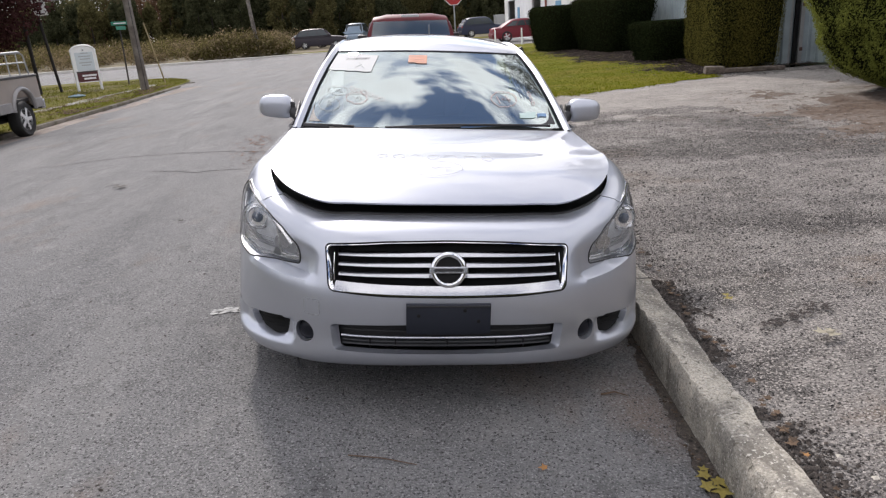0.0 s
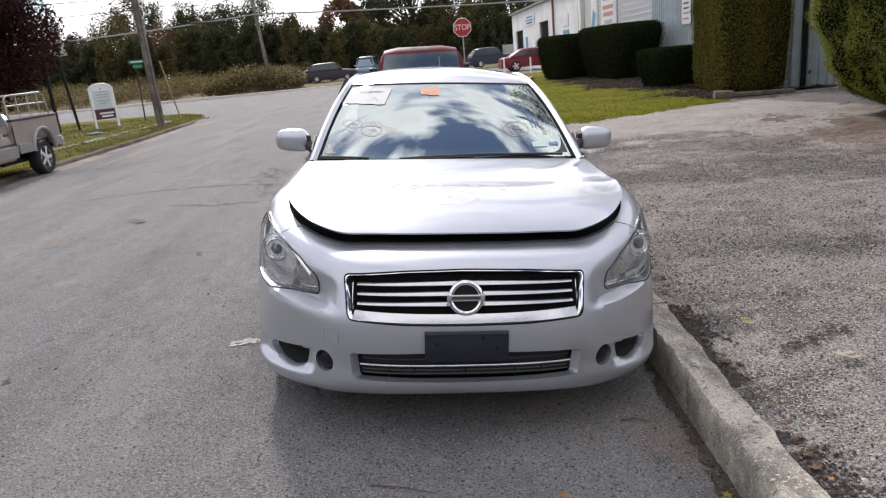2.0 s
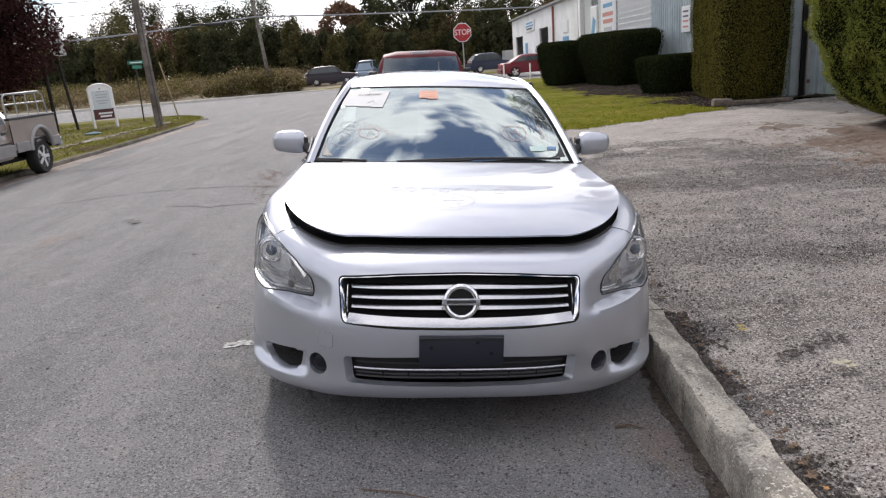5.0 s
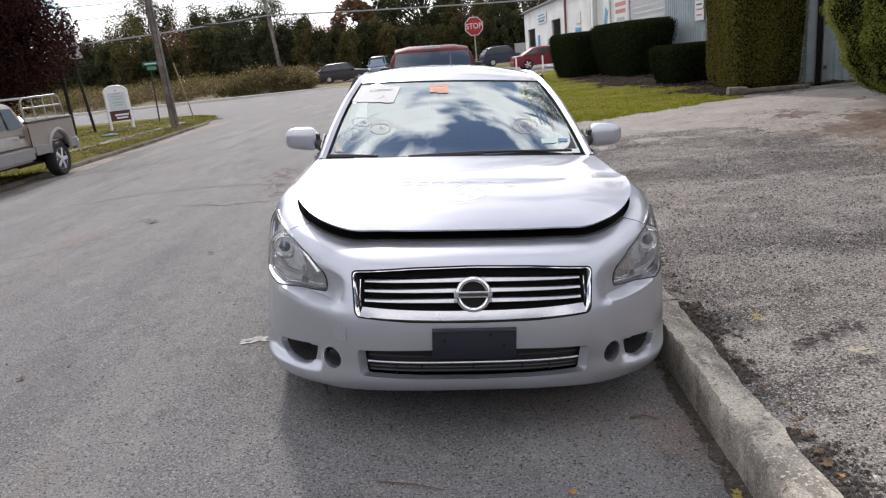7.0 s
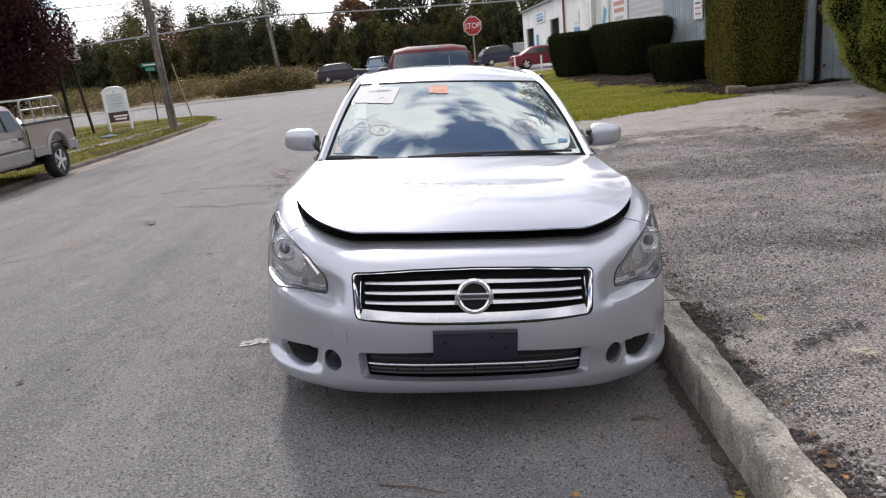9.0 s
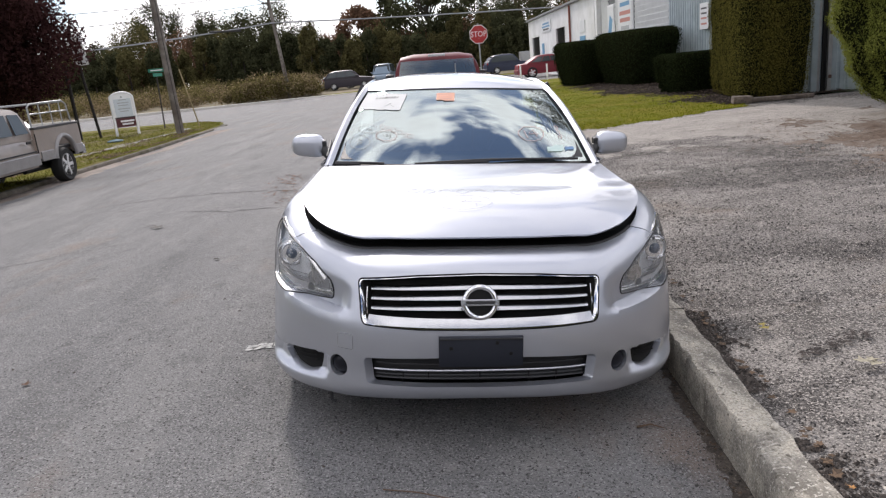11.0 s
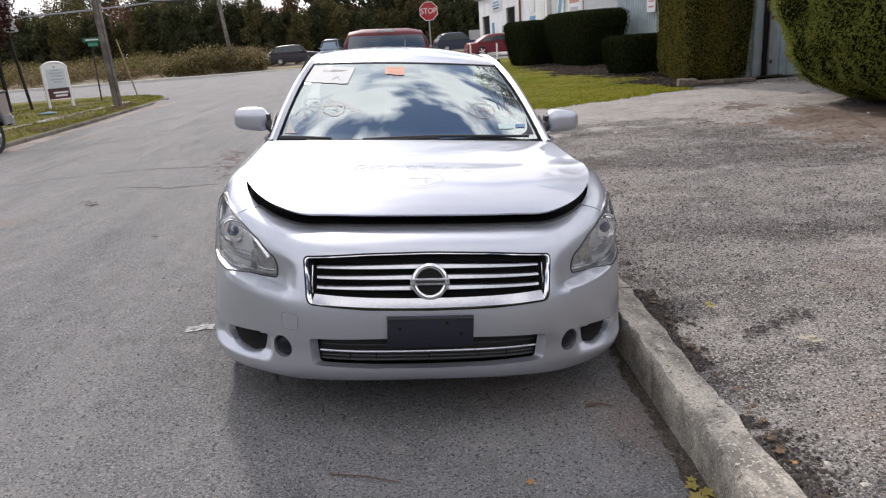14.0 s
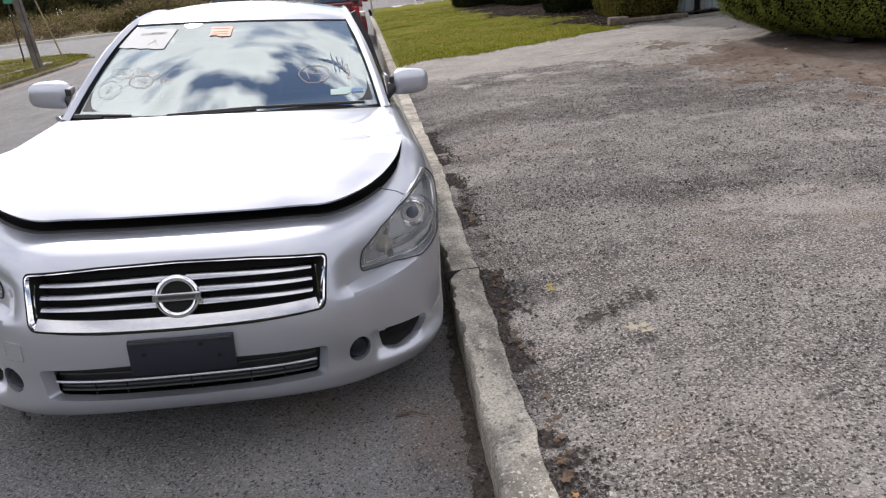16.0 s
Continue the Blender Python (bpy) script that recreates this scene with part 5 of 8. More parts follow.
    rear_outer = [(s_rear + 0.003, 0.0), (s_rear + 0.003, 1.0), (s_end - 0.001, 1.0), (s_end - 0.001, 0.0)]
    for side in (1, -1):
        panel("rear_bumper", rear_outer if side > 0 else mirror_sv(rear_outer), [], PAINT, car, 0.06, edge_fold=0)
    # plain black box added to block light, in place of a shaped underbody
    part("underbody_light_block", box((1.50, 4.2, 0.22), pose(0, 2.42, 0.32), 0.05), BLACK_DEEP, car)
    part("splash_shield", box((1.10, 0.8, 0.012), pose(0, 0.56, 0.190, 1.0, 0, 0), 0.004), BLACK_PLASTIC, car)
    part("hanging_clip", tube([(-0.60, 0.16, 0.185), (-0.595, 0.14, 0.150), (-0.575, 0.135, 0.142)], 0.007, 6), BLACK_PLASTIC, car)

    # hood, standing a few centimetres open at the front
    s_cor, s_cowl = on_shell(0.625, 0.80, 0.43)[0], s_at_y(1.47)

    def lift(y):
        return 0.046 * (1 - smoothstep(0.50, 1.02, y)) + 0.004

    def edge(s, inset=0.004):
        p = shell(s, 1.0)
        p.x *= 1 - 0.006
        p.z += lift(p.y)
        return p

    def hood_front(c):
        return edge((2 * c - 1) * s_cor)

    def hood_right(r):
        return edge(s_cor + (s_cowl - s_cor) * r)

    def hood_left(r):
        p = hood_right(r)
        return Vector((-p.x, p.y, p.z))

    cr = hood_right(1.0)

    def cowl(c):
        u = 2 * c - 1
        return Vector((cr.x * u, 1.34 + (cr.y - 1.34) * abs(u) ** 2.2, 0.950 + (cr.z - 0.950) * abs(u) ** 2.0))

    def hood_pt(c, r, drop=0.0):
        p = coons(hood_front, cowl, hood_left, hood_right, c, r)
        u = abs(2 * c - 1)
        p.z += 0.004 * math.sin(math.pi * min(1, r * 1.02)) * (1 - u * u) + 0.012 * smoothstep(0.35, 0.75, u) * (1 - smoothstep(0.8, 1.0, u)) * math.sin(math.pi * r)
        p.z += 0.030 * (1 - (1 - min(1, r / 0.16)) ** 2) * 0.5 * (1 - smoothstep(0.6, 1.0, u)) * (1 - r)
        p.z -= drop
        return p

    cs_, rs_ = [k / 56 for k in range(57)], [0, 0.004, 0.012, 0.025, 0.045, 0.07] + [0.10 + 0.9 * k / 36 for k in range(37)]
    verts, faces = [], []
    for r in rs_:
        verts += [hood_pt(c, r) for c in cs_]
    w = len(cs_)
    faces = [(j * w + i, j * w + i + 1, (j + 1) * w + i + 1, (j + 1) * w + i) for j in range(len(rs_) - 1) for i in range(w - 1)]
    rim = [i for i in range(w)] + [j * w + w - 1 for j in range(1, len(rs_))]
    rim = [j * w for j in range(len(rs_) - 1, 0, -1)] + rim
    base = len(verts)
    verts += [verts[k] + Vector((-0.10 * verts[k].x * 0.06, 0.004, -0.007)) for k in rim]
    faces += [(rim[i], base + i, base + i + 1, rim[i + 1]) for i in range(len(rim) - 1)]
    hood = link_mesh("hood", verts, faces, PAINT, car, True, "silver hood standing slightly ajar")
    hood.data.set_sharp_from_angle(angle=radians(50))
    # near-black sheet under the hood: the gap's shade is put into its colour
    grid_mesh("hood_shade_sheet", lambda c, r: hood_pt(0.008 + 0.984 * c, 0.006 + 0.985 * r, 0.014), [k / 30 for k in range(31)], [k / 20 for k in range(21)], BLACK_DEEP, hood)

    def bay(c, r):
        p = coons(lambda k: shell((2 * k - 1) * s_cor, 1.0), cowl, lambda k: shell(-(s_cor + (s_cowl - s_cor) * k), 1.0), lambda k: shell(s_cor + (s_cowl - s_cor) * k, 1.0), c, r)
        return p - Vector((0, 0, 0.022 + 0.03 * smoothstep(0.0, 0.2, r)))

    # added black sheet stands in for the shade in the engine bay
    grid_mesh("bay_shade_sheet", bay, [k / 30 for k in range(31)], [k / 20 for k in range(21)], BLACK_DEEP, car)
    part("hood_seal", tube([shell(s, 1.0) + Vector((0, 0.012, 0.001)) for s in np.linspace(-s_cor, s_cor, 41)], 0.008, 8), BLACK_PLASTIC, car, smooth=True)

    # greenhouse
    A0, A1 = Vector((0.748, 1.535, 0.936)), Vector((0.618, 2.42, 1.313))

    def ws_base(c):
        u = 2 * c - 1
        return Vector((A0.x * u, 1.375 + (A0.y - 1.375) * abs(u) ** 2.2, 0.948 + (A0.z - 0.948) * u * u))

    def ws_top(c):
        u = 2 * c - 1
        return Vector((A1.x * u, 2.20 + (A1.y - 2.20) * abs(u) ** 2.2, 1.331 + (A1.z - 1.331) * u * u))

    def ws_right(r):
        p = A0.lerp(A1, r)
        return p + Vector((0.012, 0, 0.020)) * math.sin(math.pi * r)

    def ws_left(r):
        p = ws_right(r)
        return Vector((-p.x, p.y, p.z))

    def ws(c, r, out=0.0):
        p = coons(ws_base, ws_top, ws_left, ws_right, c, r)
        p += Vector((0, -0.40, 0.9)) * 0.012 * math.sin(math.pi * r) * math.sin(math.pi * c)
        return p + Vector((0, -0.42, 0.9)) * out

    wind = grid_mesh("windshield", ws, [k / 40 for k in range(41)], [k / 24 for k in range(25)], GLASS, car, label="windshield with crayon marks and stickers")
    wind.visible_shadow = False
    for name, c0, c1, r0, r1 in (("windshield_border", 0, 1, 0, 0.045), ("windshield_border", 0, 1, 0.972, 1.0), ("windshield_border", 0, 0.026, 0.045, 0.972), ("windshield_border", 0.974, 1, 0.045, 0.972)):
        grid_mesh(name, lambda c, r: ws(c, r, -0.006), list(np.linspace(c0, c1, 30 if c1 - c0 > 0.5 else 4)), list(np.linspace(r0, r1, 24 if r1 - r0 > 0.5 else 3)), BLACK_PLASTIC, wind)

    for flip_c in (False, True):
        cc, cr_ = 0.06, 0.22
        cells = [(0.026, 0.045)] + [(0.026 + cc * (1 - math.sin(a)), 0.045 + cr_ * (1 - math.cos(a))) for a in [math.pi / 2 * k / 10 for k in range(11)]]
        link_mesh("corner_border", [ws(1 - c if flip_c else c, r, 0.002) for c, r in cells], [(0, k, k + 1) for k in range(1, 11)], BLACK_PLASTIC, wind)

    rail = [Vector(p) for p in ((0.775, 1.47, 0.925), (0.738, 1.78, 1.075), (0.692, 2.10, 1.215), (0.642, 2.42, 1.322), (0.628, 2.70, 1.362), (0.622, 3.05, 1.378), (0.612, 3.40, 1.362), (0.612, 3.75, 1.295), (0.64, 4.05, 1.18), (0.70, 4.38, 1.03))]

    def spline(pts, n):
        out_ = []
        ks = list(range(len(pts)))
        for i in range(n + 1):
            t = i / n * (len(pts) - 1)
            out_.append(Vector([catmull(ks, [p[a] for p in pts], t) for a in range(3)]))
        return out_

    rr = spline(rail, 40)
    for side in (1, -1):
        bm = bmesh.new()
        rings = []
        for i, p in enumerate(rr):
            d = ((rr[min(i + 1, 40)]) - rr[max(i - 1, 0)]).normalized()
            nrm = Vector((0.62, -0.35 * (1 if p.y < 3 else -1) * 0.6, 0.75))
            nrm = (nrm - d * nrm.dot(d)).normalized()
            b = d.cross(nrm).normalized()
            wdt = 0.025 + 0.05 * smoothstep(3.5, 4.3, p.y)
            rings.append([bm.verts.new(Vector((side * q.x, q.y, q.z))) for q in (p + b * wdt - nrm * 0.02, p + b * wdt * 0.7 + nrm * 0.004, p + nrm * 0.009, p - b * wdt * 0.7 + nrm * 0.004, p - b * wdt - nrm * 0.02)])
        for a, b in zip(rings, rings[1:]):
            for k in range(4):
                bm.faces.new((a[k], a[k + 1], b[k + 1], b[k]))
        bmesh.ops.recalc_face_normals(bm, faces=bm.faces)
        part("pillar_and_rail", bm, PAINT, car, smooth=True)
        part("pillar_trim", tube([Vector((side * (p.x + 0.010), p.y - 0.004, p.z - 0.005)) for p in [ws_right(k / 14) for k in range(15)]], 0.009, 6), BLACK_PLASTIC, car)

        def side_win(y0, y1, name):
            def fn(u, v):
                y = y0 + (y1 - y0) * u
                top = next(q.lerp(p, (y - q.y) / (p.y - q.y + 1e-9)) for q, p in zip(rr, rr[1:]) if q.y <= y <= p.y)
                bot = Vector((0.795, y, 0.945 + 0.02 * smoothstep(1.6, 3.6, y)))
                q = bot.lerp(Vector((top.x + 0.012, y, max(bot.z, top.z - 0.018))), v)
                return Vector((side * (q.x + 0.02 * math.sin(math.pi * v)), q.y, q.z))
            grid_mesh(name, fn, [k / 14 for k in range(15)], [k / 8 for k in range(9)], GLASS_SIDE, car)
        side_win(1.70, 2.66, "side_window")
        side_win(2.74, 3.60, "side_window")
        part("b_pillar", tube([(side * 0.80, 2.70, 0.95), (side * 0.73, 2.70, 1.18), (side * 0.645, 2.70, 1.35)], 0.04, 6), BLACK_PLASTIC, car)
        part("shoulder_trim", tube([(side * 0.800, y, 0.936 + 0.02 * smoothstep(1.6, 3.6, y)) for y in np.linspace(1.5, 3.9, 16)], 0.012, 6), CHROME_DULL, car)

    def roof_rear(c):
        u = 2 * c - 1
        return Vector((0.60 * u, 3.92 - 0.08 * u * u, 1.325 - 0.05 * u * u))

    def roof_side(sgn):
        seg = [p for p in rr if 2.40 <= p.y <= 3.86]
        pts = [Vector((A1.x, A1.y, A1.z))] + [Vector((p.x - 0.02, p.y, p.z + 0.002)) for p in seg[1:-1]] + [Vector((0.60, 3.84, 1.275))]
        def f(r):
            t = r * (len(pts) - 1)
            i = min(int(t), len(pts) - 2)
            p = pts[i].lerp(pts[i + 1], t - i)
            return Vector((sgn * p.x, p.y, p.z))
        return f

    rs_r, rs_l = roof_side(1), roof_side(-1)

    def roof_pt(c, r):
        p = coons(ws_top, roof_rear, rs_l, rs_r, c, r)
        u = 2 * c - 1
        p.z += (0.018 * (1 - (2 * min(1, r * 1.0) - 1) ** 2) + 0.012 * smoothstep(0, 0.06, r) * (1 - r)) * (1 - abs(u) ** 2.6)
        return p

    grid_mesh("roof", roof_pt, [k / 36 for k in range(37)], [0, 0.01, 0.03, 0.06] + [0.1 + 0.9 * k / 26 for k in range(27)], PAINT, car, label="silver roof panel")
    grid_mesh("headliner", lambda c, r: roof_pt(c, r) - Vector((0, -0.01, 0.03)), [k / 12 for k in range(13)], [k / 12 for k in range(13)], INTERIOR_LIGHT, car)
    part("roof_seam", tube([ws_top(k / 30) + Vector((0, 0.006, 0.003)) for k in range(31)], 0.006, 6), BLACK_PLASTIC, car)

    def rear_base(c):
        u = 2 * c - 1
        return Vector((0.69 * u, 4.46 - 0.12 * u * u, 1.035))

    rg = lambda sgn: (lambda r: Vector((sgn * 0.60, 3.84, 1.275)).lerp(Vector((sgn * 0.69, 4.34, 1.035)), r))  # noqa: E731
    grid_mesh("rear_window", lambda c, r: coons(roof_rear, rear_base, rg(-1), rg(1), c, r), [k / 16 for k in range(17)], [k / 10 for k in range(11)], GLASS_SIDE, car).visible_shadow = False
    tr = lambda sgn: (lambda r: Vector((sgn * 0.69, 4.34, 1.035)).lerp(Vector((sgn * 0.62, 4.62, 0.985)), r))  # noqa: E731
    grid_mesh("trunk_lid", lambda c, r: coons(rear_base, lambda k: Vector((0.62 * (2 * k - 1), 4.70 - 0.08 * (2 * k - 1) ** 2, 0.985)), tr(-1), tr(1), c, r) + Vector((0, 0, 0.012 * math.sin(math.pi * r))), [k / 16 for k in range(17)], [k / 8 for k in range(9)], PAINT, car)

    # wipers
    for name, pts in (("wiper", ((-0.725, 1.502, 0.946), (-0.60, 1.452, 0.950), (-0.44, 1.400, 0.950))), ("wiper", ((-0.27, 1.378, 0.948), (0.0, 1.375, 0.962), (0.22, 1.392, 0.966), (0.66, 1.49, 0.955)))):
        pp = spline([Vector(p) for p in pts], 14)
        wp = new(name)
        wp.parent = car
        part("blade", tube(pp, 0.008, 6), BLACK_PLASTIC, wp)
        part("arm", tube([q + Vector((0, -0.006, -0.008)) for q in pp[:9]], 0.008, 6), BLACK_PLASTIC, wp)
    grid_mesh("cowl_panel", lambda c, r: cowl(c).lerp(ws_base(c), r) + Vector((0, 0.004, -0.012)), [k / 24 for k in range(25)], [-0.1, 0.5, 1.15], BLACK_PLASTIC, car)

    # mirrors
    for side in (1, -1):
        mi = new("side_mirror")
        mi.parent = car
        mm = pose(side * 0.925, 1.80, 1.008, 0, 0, side * -8)
        bm = bmesh.new()
        bmesh.ops.create_cube(bm, size=1.0)
        bmesh.ops.subdivide_edges(bm, edges=bm.edges, cuts=5, use_grid_fill=True)
        for v in bm.verts:
            q = v.co * 2
            k = (abs(q.x) ** 3.6 + abs(q.y) ** 3.6 + abs(q.z) ** 3.6) ** (1 / 3.6)
            q = q / max(k, 1e-6)
            outw = q.x * side
            v.co = Vector((q.x * 0.098, q.y * (0.075 - 0.018 * outw), q.z * (0.067 - 0.007 * outw) * (1.0 + 0.10 * q.z) + 0.004 * outw))
        bm.transform(mm)
        part("mirror_shell", bm, PAINT, mi, "silver painted mirror housing", smooth=True)
        part("mirror_face", box((0.17, 0.004, 0.10), mm @ pose(0, 0.073, 0), 0.02), CHROME, mi)
        part("mirror_foot", tube([(side * 0.785, 1.74, 0.955), (side * 0.82, 1.76, 0.985), (side * 0.862, 1.78, 0.995)], 0.032, 10), BLACK_PLASTIC, mi, smooth=True)
        part("mirror_base", box((0.034, 0.13, 0.092), mm @ pose(-side * 0.092, -0.004, -0.008), 0.012, 3), BLACK_PLASTIC, mi)
        part("corner_trim", box((0.012, 0.20, 0.075), pose(side * 0.786, 1.72, 0.975, 22, 0, 0), 0.005), BLACK_PLASTIC, mi)

    # cabin
    part("dashboard", box((1.42, 0.52, 0.20), pose(0, 1.72, 0.83), 0.06, 3), INTERIOR, car)
    part("dash_top", box((1.36, 0.42, 0.05), pose(0, 1.62, 0.925, 6, 0, 0), 0.02), INTERIOR, car)
    part("cabin_floor", box((1.45, 2.5, 0.05), pose(0, 2.9, 0.40), 0.01), INTERIOR, car)
    for x in (-0.37, 0.37):
        st = new("front_seat")
        st.parent = car
        part("seat_cushion", box((0.50, 0.50, 0.18), pose(x, 2.42, 0.58, 8, 0, 0), 0.06, 3), INTERIOR, st, smooth=True)
        part("seat_back", box((0.48, 0.15, 0.62), pose(x, 2.74, 0.89, -18, 0, 0), 0.06, 3), INTERIOR, st, smooth=True)
        part("headrest", box((0.27, 0.10, 0.18), pose(x, 2.88, 1.235, -14, 0, 0), 0.045, 3), INTERIOR, st, smooth=True)
    part("rear_bench", box((1.25, 0.2, 0.60), pose(0, 3.62, 0.86, -22, 0, 0), 0.06, 3), INTERIOR, car, smooth=True)
    part("parcel_shelf", box((1.25, 0.62, 0.03), pose(0, 4.05, 1.02), 0.01), INTERIOR, car)
    sw = pose(0.37, 2.08, 0.90, 68, 0, 0)
    part("steering_wheel", tube([sw @ Vector((0.185 * math.cos(a), 0.185 * math.sin(a), 0)) for a in [2 * math.pi * k / 28 for k in range(28)]], 0.016, 8, closed=True), INTERIOR, car, smooth=True)
    part("wheel_boss", box((0.30, 0.12, 0.05), sw @ pose(0, 0, -0.02), 0.02), INTERIOR, car)
    part("rear_view_mirror", box((0.25, 0.03, 0.07), pose(0.03, 2.13, 1.255, 10, 0, 0), 0.015), BLACK_PLASTIC, car)

    # papers and marks on the windshield, each a thin piece lying on the glass
    def on_glass(x, z, out=0.004):
        """Point on the windshield with this x and height."""
        best = None
        for i in range(61):
            r = i / 60
            half = ws_right(r).x
            p = ws(min(1, max(0, 0.5 + x / (2 * half))), r, out)
            if best is None or abs(p.z - z) < best[0]:
                best = (abs(p.z - z), p, r, 0.5 + x / (2 * half))
        return best[1]

    def sticker(name, x0, x1, z0, z1, mat_, label, skew=0.0, parent=None, out=0.004):
        fn = lambda u, v: on_glass(x0 + (x1 - x0) * u + skew * v, z0 + (z1 - z0) * v, out)  # noqa: E731
        return grid_mesh(name, fn, [k / 6 for k in range(7)], [k / 4 for k in range(5)], mat_, parent or car, label=label)

    sheet = sticker("paper_sheet", -0.645, -0.370, 1.214, 1.304, PAPER, "white paper sheet with a printed number", 0.04)
    p0, p1, p2 = on_glass(-0.46, 1.283, 0.0055), on_glass(-0.36, 1.283, 0.0055), on_glass(-0.46, 1.300, 0.0055)
    ex = (p1 - p0).normalized()
    ey = (p2 - p0 - ex * (p2 - p0).dot(ex)).normalized()
    fr = Matrix((ex, ey, ex.cross(ey))).transposed().to_4x4()
    text_mesh("11187381", 0.030, "printed_number", INK, sheet, Matrix.Translation(p0) @ fr, extrude=0.0004)
    for pts in (((-0.45, 1.262), (-0.43, 1.238), (-0.41, 1.228)), ((-0.43, 1.25), (-0.47, 1.232))):
        part("pen_mark", tube([on_glass(x, z, 0.0055) for x, z in pts], 0.0012, 4), CRAYON_DARK, sheet)
    tag = sticker("orange_sticker", -0.142, -0.026, 1.268, 1.312, ORANGE, "orange sticker with unreadable print", 0.006)
    for z in (1.300, 1.289, 1.279):
        part("print_bar", tube([on_glass(-0.128, z, 0.0055), on_glass(-0.042, z, 0.0055)], 0.0009, 4), CRAYON_RED, tag)
    sticker("pale_sticker", 0.495, 0.595, 0.993, 1.017, STICKER_GREEN, "pale rectangular inspection sticker", 0.0)
    sticker("blue_sticker", 0.605, 0.662, 0.992, 1.012, STICKER_BLUE, "small blue sticker", 0.0)

    def crayon(name, pts, mat_, label="", rad=0.0024, closed=False):
        part(name, tube([on_glass(x, z, 0.0042) for x, z in pts], 0.7 * rad, 5, closed=closed), mat_, car, label)

    def oval(cx, cz, a, b, n=28):
        return [(cx + a * math.cos(2 * math.pi * k / n), cz + b * math.sin(2 * math.pi * k / n)) for k in range(n)]

    crayon("circled_number", oval(0.417, 1.084, 0.078, 0.036), CRAYON_RED, "the number 14 in a red crayon circle", closed=True)
    for pts in (((0.375, 1.102), (0.392, 1.066)), ((0.452, 1.068), (0.430, 1.104), (0.402, 1.082), (0.462, 1.080))):
        crayon("number_stroke", pts, CRAYON_RED)
    crayon("number_loop", oval(-0.442, 1.080, 0.062, 0.026), CRAYON_RED, "crayon circle with a small number", closed=True)
    for pts in (((-0.462, 1.090), (-0.446, 1.068)), ((-0.425, 1.070), (-0.415, 1.092), (-0.445, 1.080), (-0.408, 1.078))):
        crayon("number_stroke", pts, CRAYON_DARK, rad=0.002)
    crayon("number_loop", oval(-0.560, 1.112, 0.062, 0.020), CRAYON_DARK, closed=True, rad=0.0018)
    crayon("number_loop", oval(-0.600, 1.046, 0.062, 0.034), CRAYON_DARK, closed=True, rad=0.0018)
    crayon("letter_stroke", ((-0.612, 1.030), (-0.610, 1.062), (-0.590, 1.058), (-0.606, 1.047), (-0.586, 1.038), (-0.612, 1.030)), CRAYON_DARK, rad=0.0018)
    for pts in (((-0.590, 1.104), (-0.560, 1.120), (-0.535, 1.116)), ((-0.570, 1.112), (-0.530, 1.106))):
        crayon("number_stroke", pts, CRAYON_DARK, rad=0.0018)
    for k, (x, z) in enumerate(((-0.47, 1.125), (-0.435, 1.118), (-0.40, 1.110), (-0.365, 1.100), (-0.33, 1.088), (-0.30, 1.080))):
        crayon("scribble", oval(x, z, 0.016, 0.009, 12), CRAYON_RED, closed=True, rad=0.0012)
    for k in range(4):
        crayon("blue_hatching", ((0.435 + 0.025 * k, 1.150 - 0.004 * k), (0.560 + 0.012 * k, 1.118 - 0.016 * k)), CRAYON_BLUE, rad=0.003)
    for k in range(3):
        crayon("blue_hatching", ((0.505 + 0.03 * k, 1.165 - 0.01 * k), (0.530 + 0.02 * k, 1.085)), CRAYON_BLUE, rad=0.003)
    for k in range(3):
        crayon("scribble", oval(0.585 + 0.006 * k, 1.105 - 0.022 * k, 0.010, 0.010, 10), CRAYON_RED, closed=True, rad=0.002)
    # faint crayon digits on the hood
    def on_hood(x, y):
        r = (y - 0.25) / 1.12
        return hood_pt(0.5 + x / 1.45, r) + Vector((0, 0, 0.002))
    hm = material("faded_crayon", (0.71, 0.68, 0.68), rough=0.7, fine=0.2, fine_scale=200)
    digit = random.Random(6)
    for k in range(7):
        cx, turn = -0.21 + 0.062 * k, digit.uniform(-0.4, 0.4)
        full = 1.0 if k in (0, 1, 3, 6) else 0.62
        ring_pts = [on_hood(cx + 0.022 * math.cos(a) + 0.010 * turn, 0.76 - 0.008 * k + 0.050 * math.sin(a)) for a in [turn + 2 * math.pi * full * q / 14 for q in range(14)]]
        part("hood_scribble", tube(ring_pts, 0.0009, 4, closed=full == 1.0), hm, car)
    part("hood_circle", tube([on_hood(-0.03 + 0.095 * math.cos(a), 0.545 + 0.095 * math.sin(a)) + Vector((0, 0, 0.003)) for a in [2 * math.pi * k / 30 for k in range(30)]], 0.0009, 4, closed=True), hm, car, "faint crayon circle")
    for pts in (((-0.08, 0.59), (-0.075, 0.50)), ((0.0, 0.59), (-0.035, 0.54), (0.03, 0.54)), ((0.01, 0.58), (0.012, 0.50))):
        part("hood_scribble", tube([on_hood(x, y) + Vector((0, 0, 0.003)) for x, y in pts], 0.0009, 4), hm, car)
    return car


SEDAN = build_sedan()

# ---- hedges, trees and shrubs ----
HEDGE_DARK = leaf_material("yew_leaf", (0.024, 0.033, 0.014), 0.5, 0.2)
HEDGE_OLIVE = leaf_material("olive_leaf", (0.150, 0.134, 0.034), 0.4, 0.3)
HEDGE_GREEN = leaf_material("bright_hedge_leaf", (0.205, 0.228, 0.052), 0.5, 0.4)
# near-black core: the shade between the leaves put into its colour
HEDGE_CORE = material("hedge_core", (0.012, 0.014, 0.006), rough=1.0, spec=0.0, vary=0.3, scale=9)
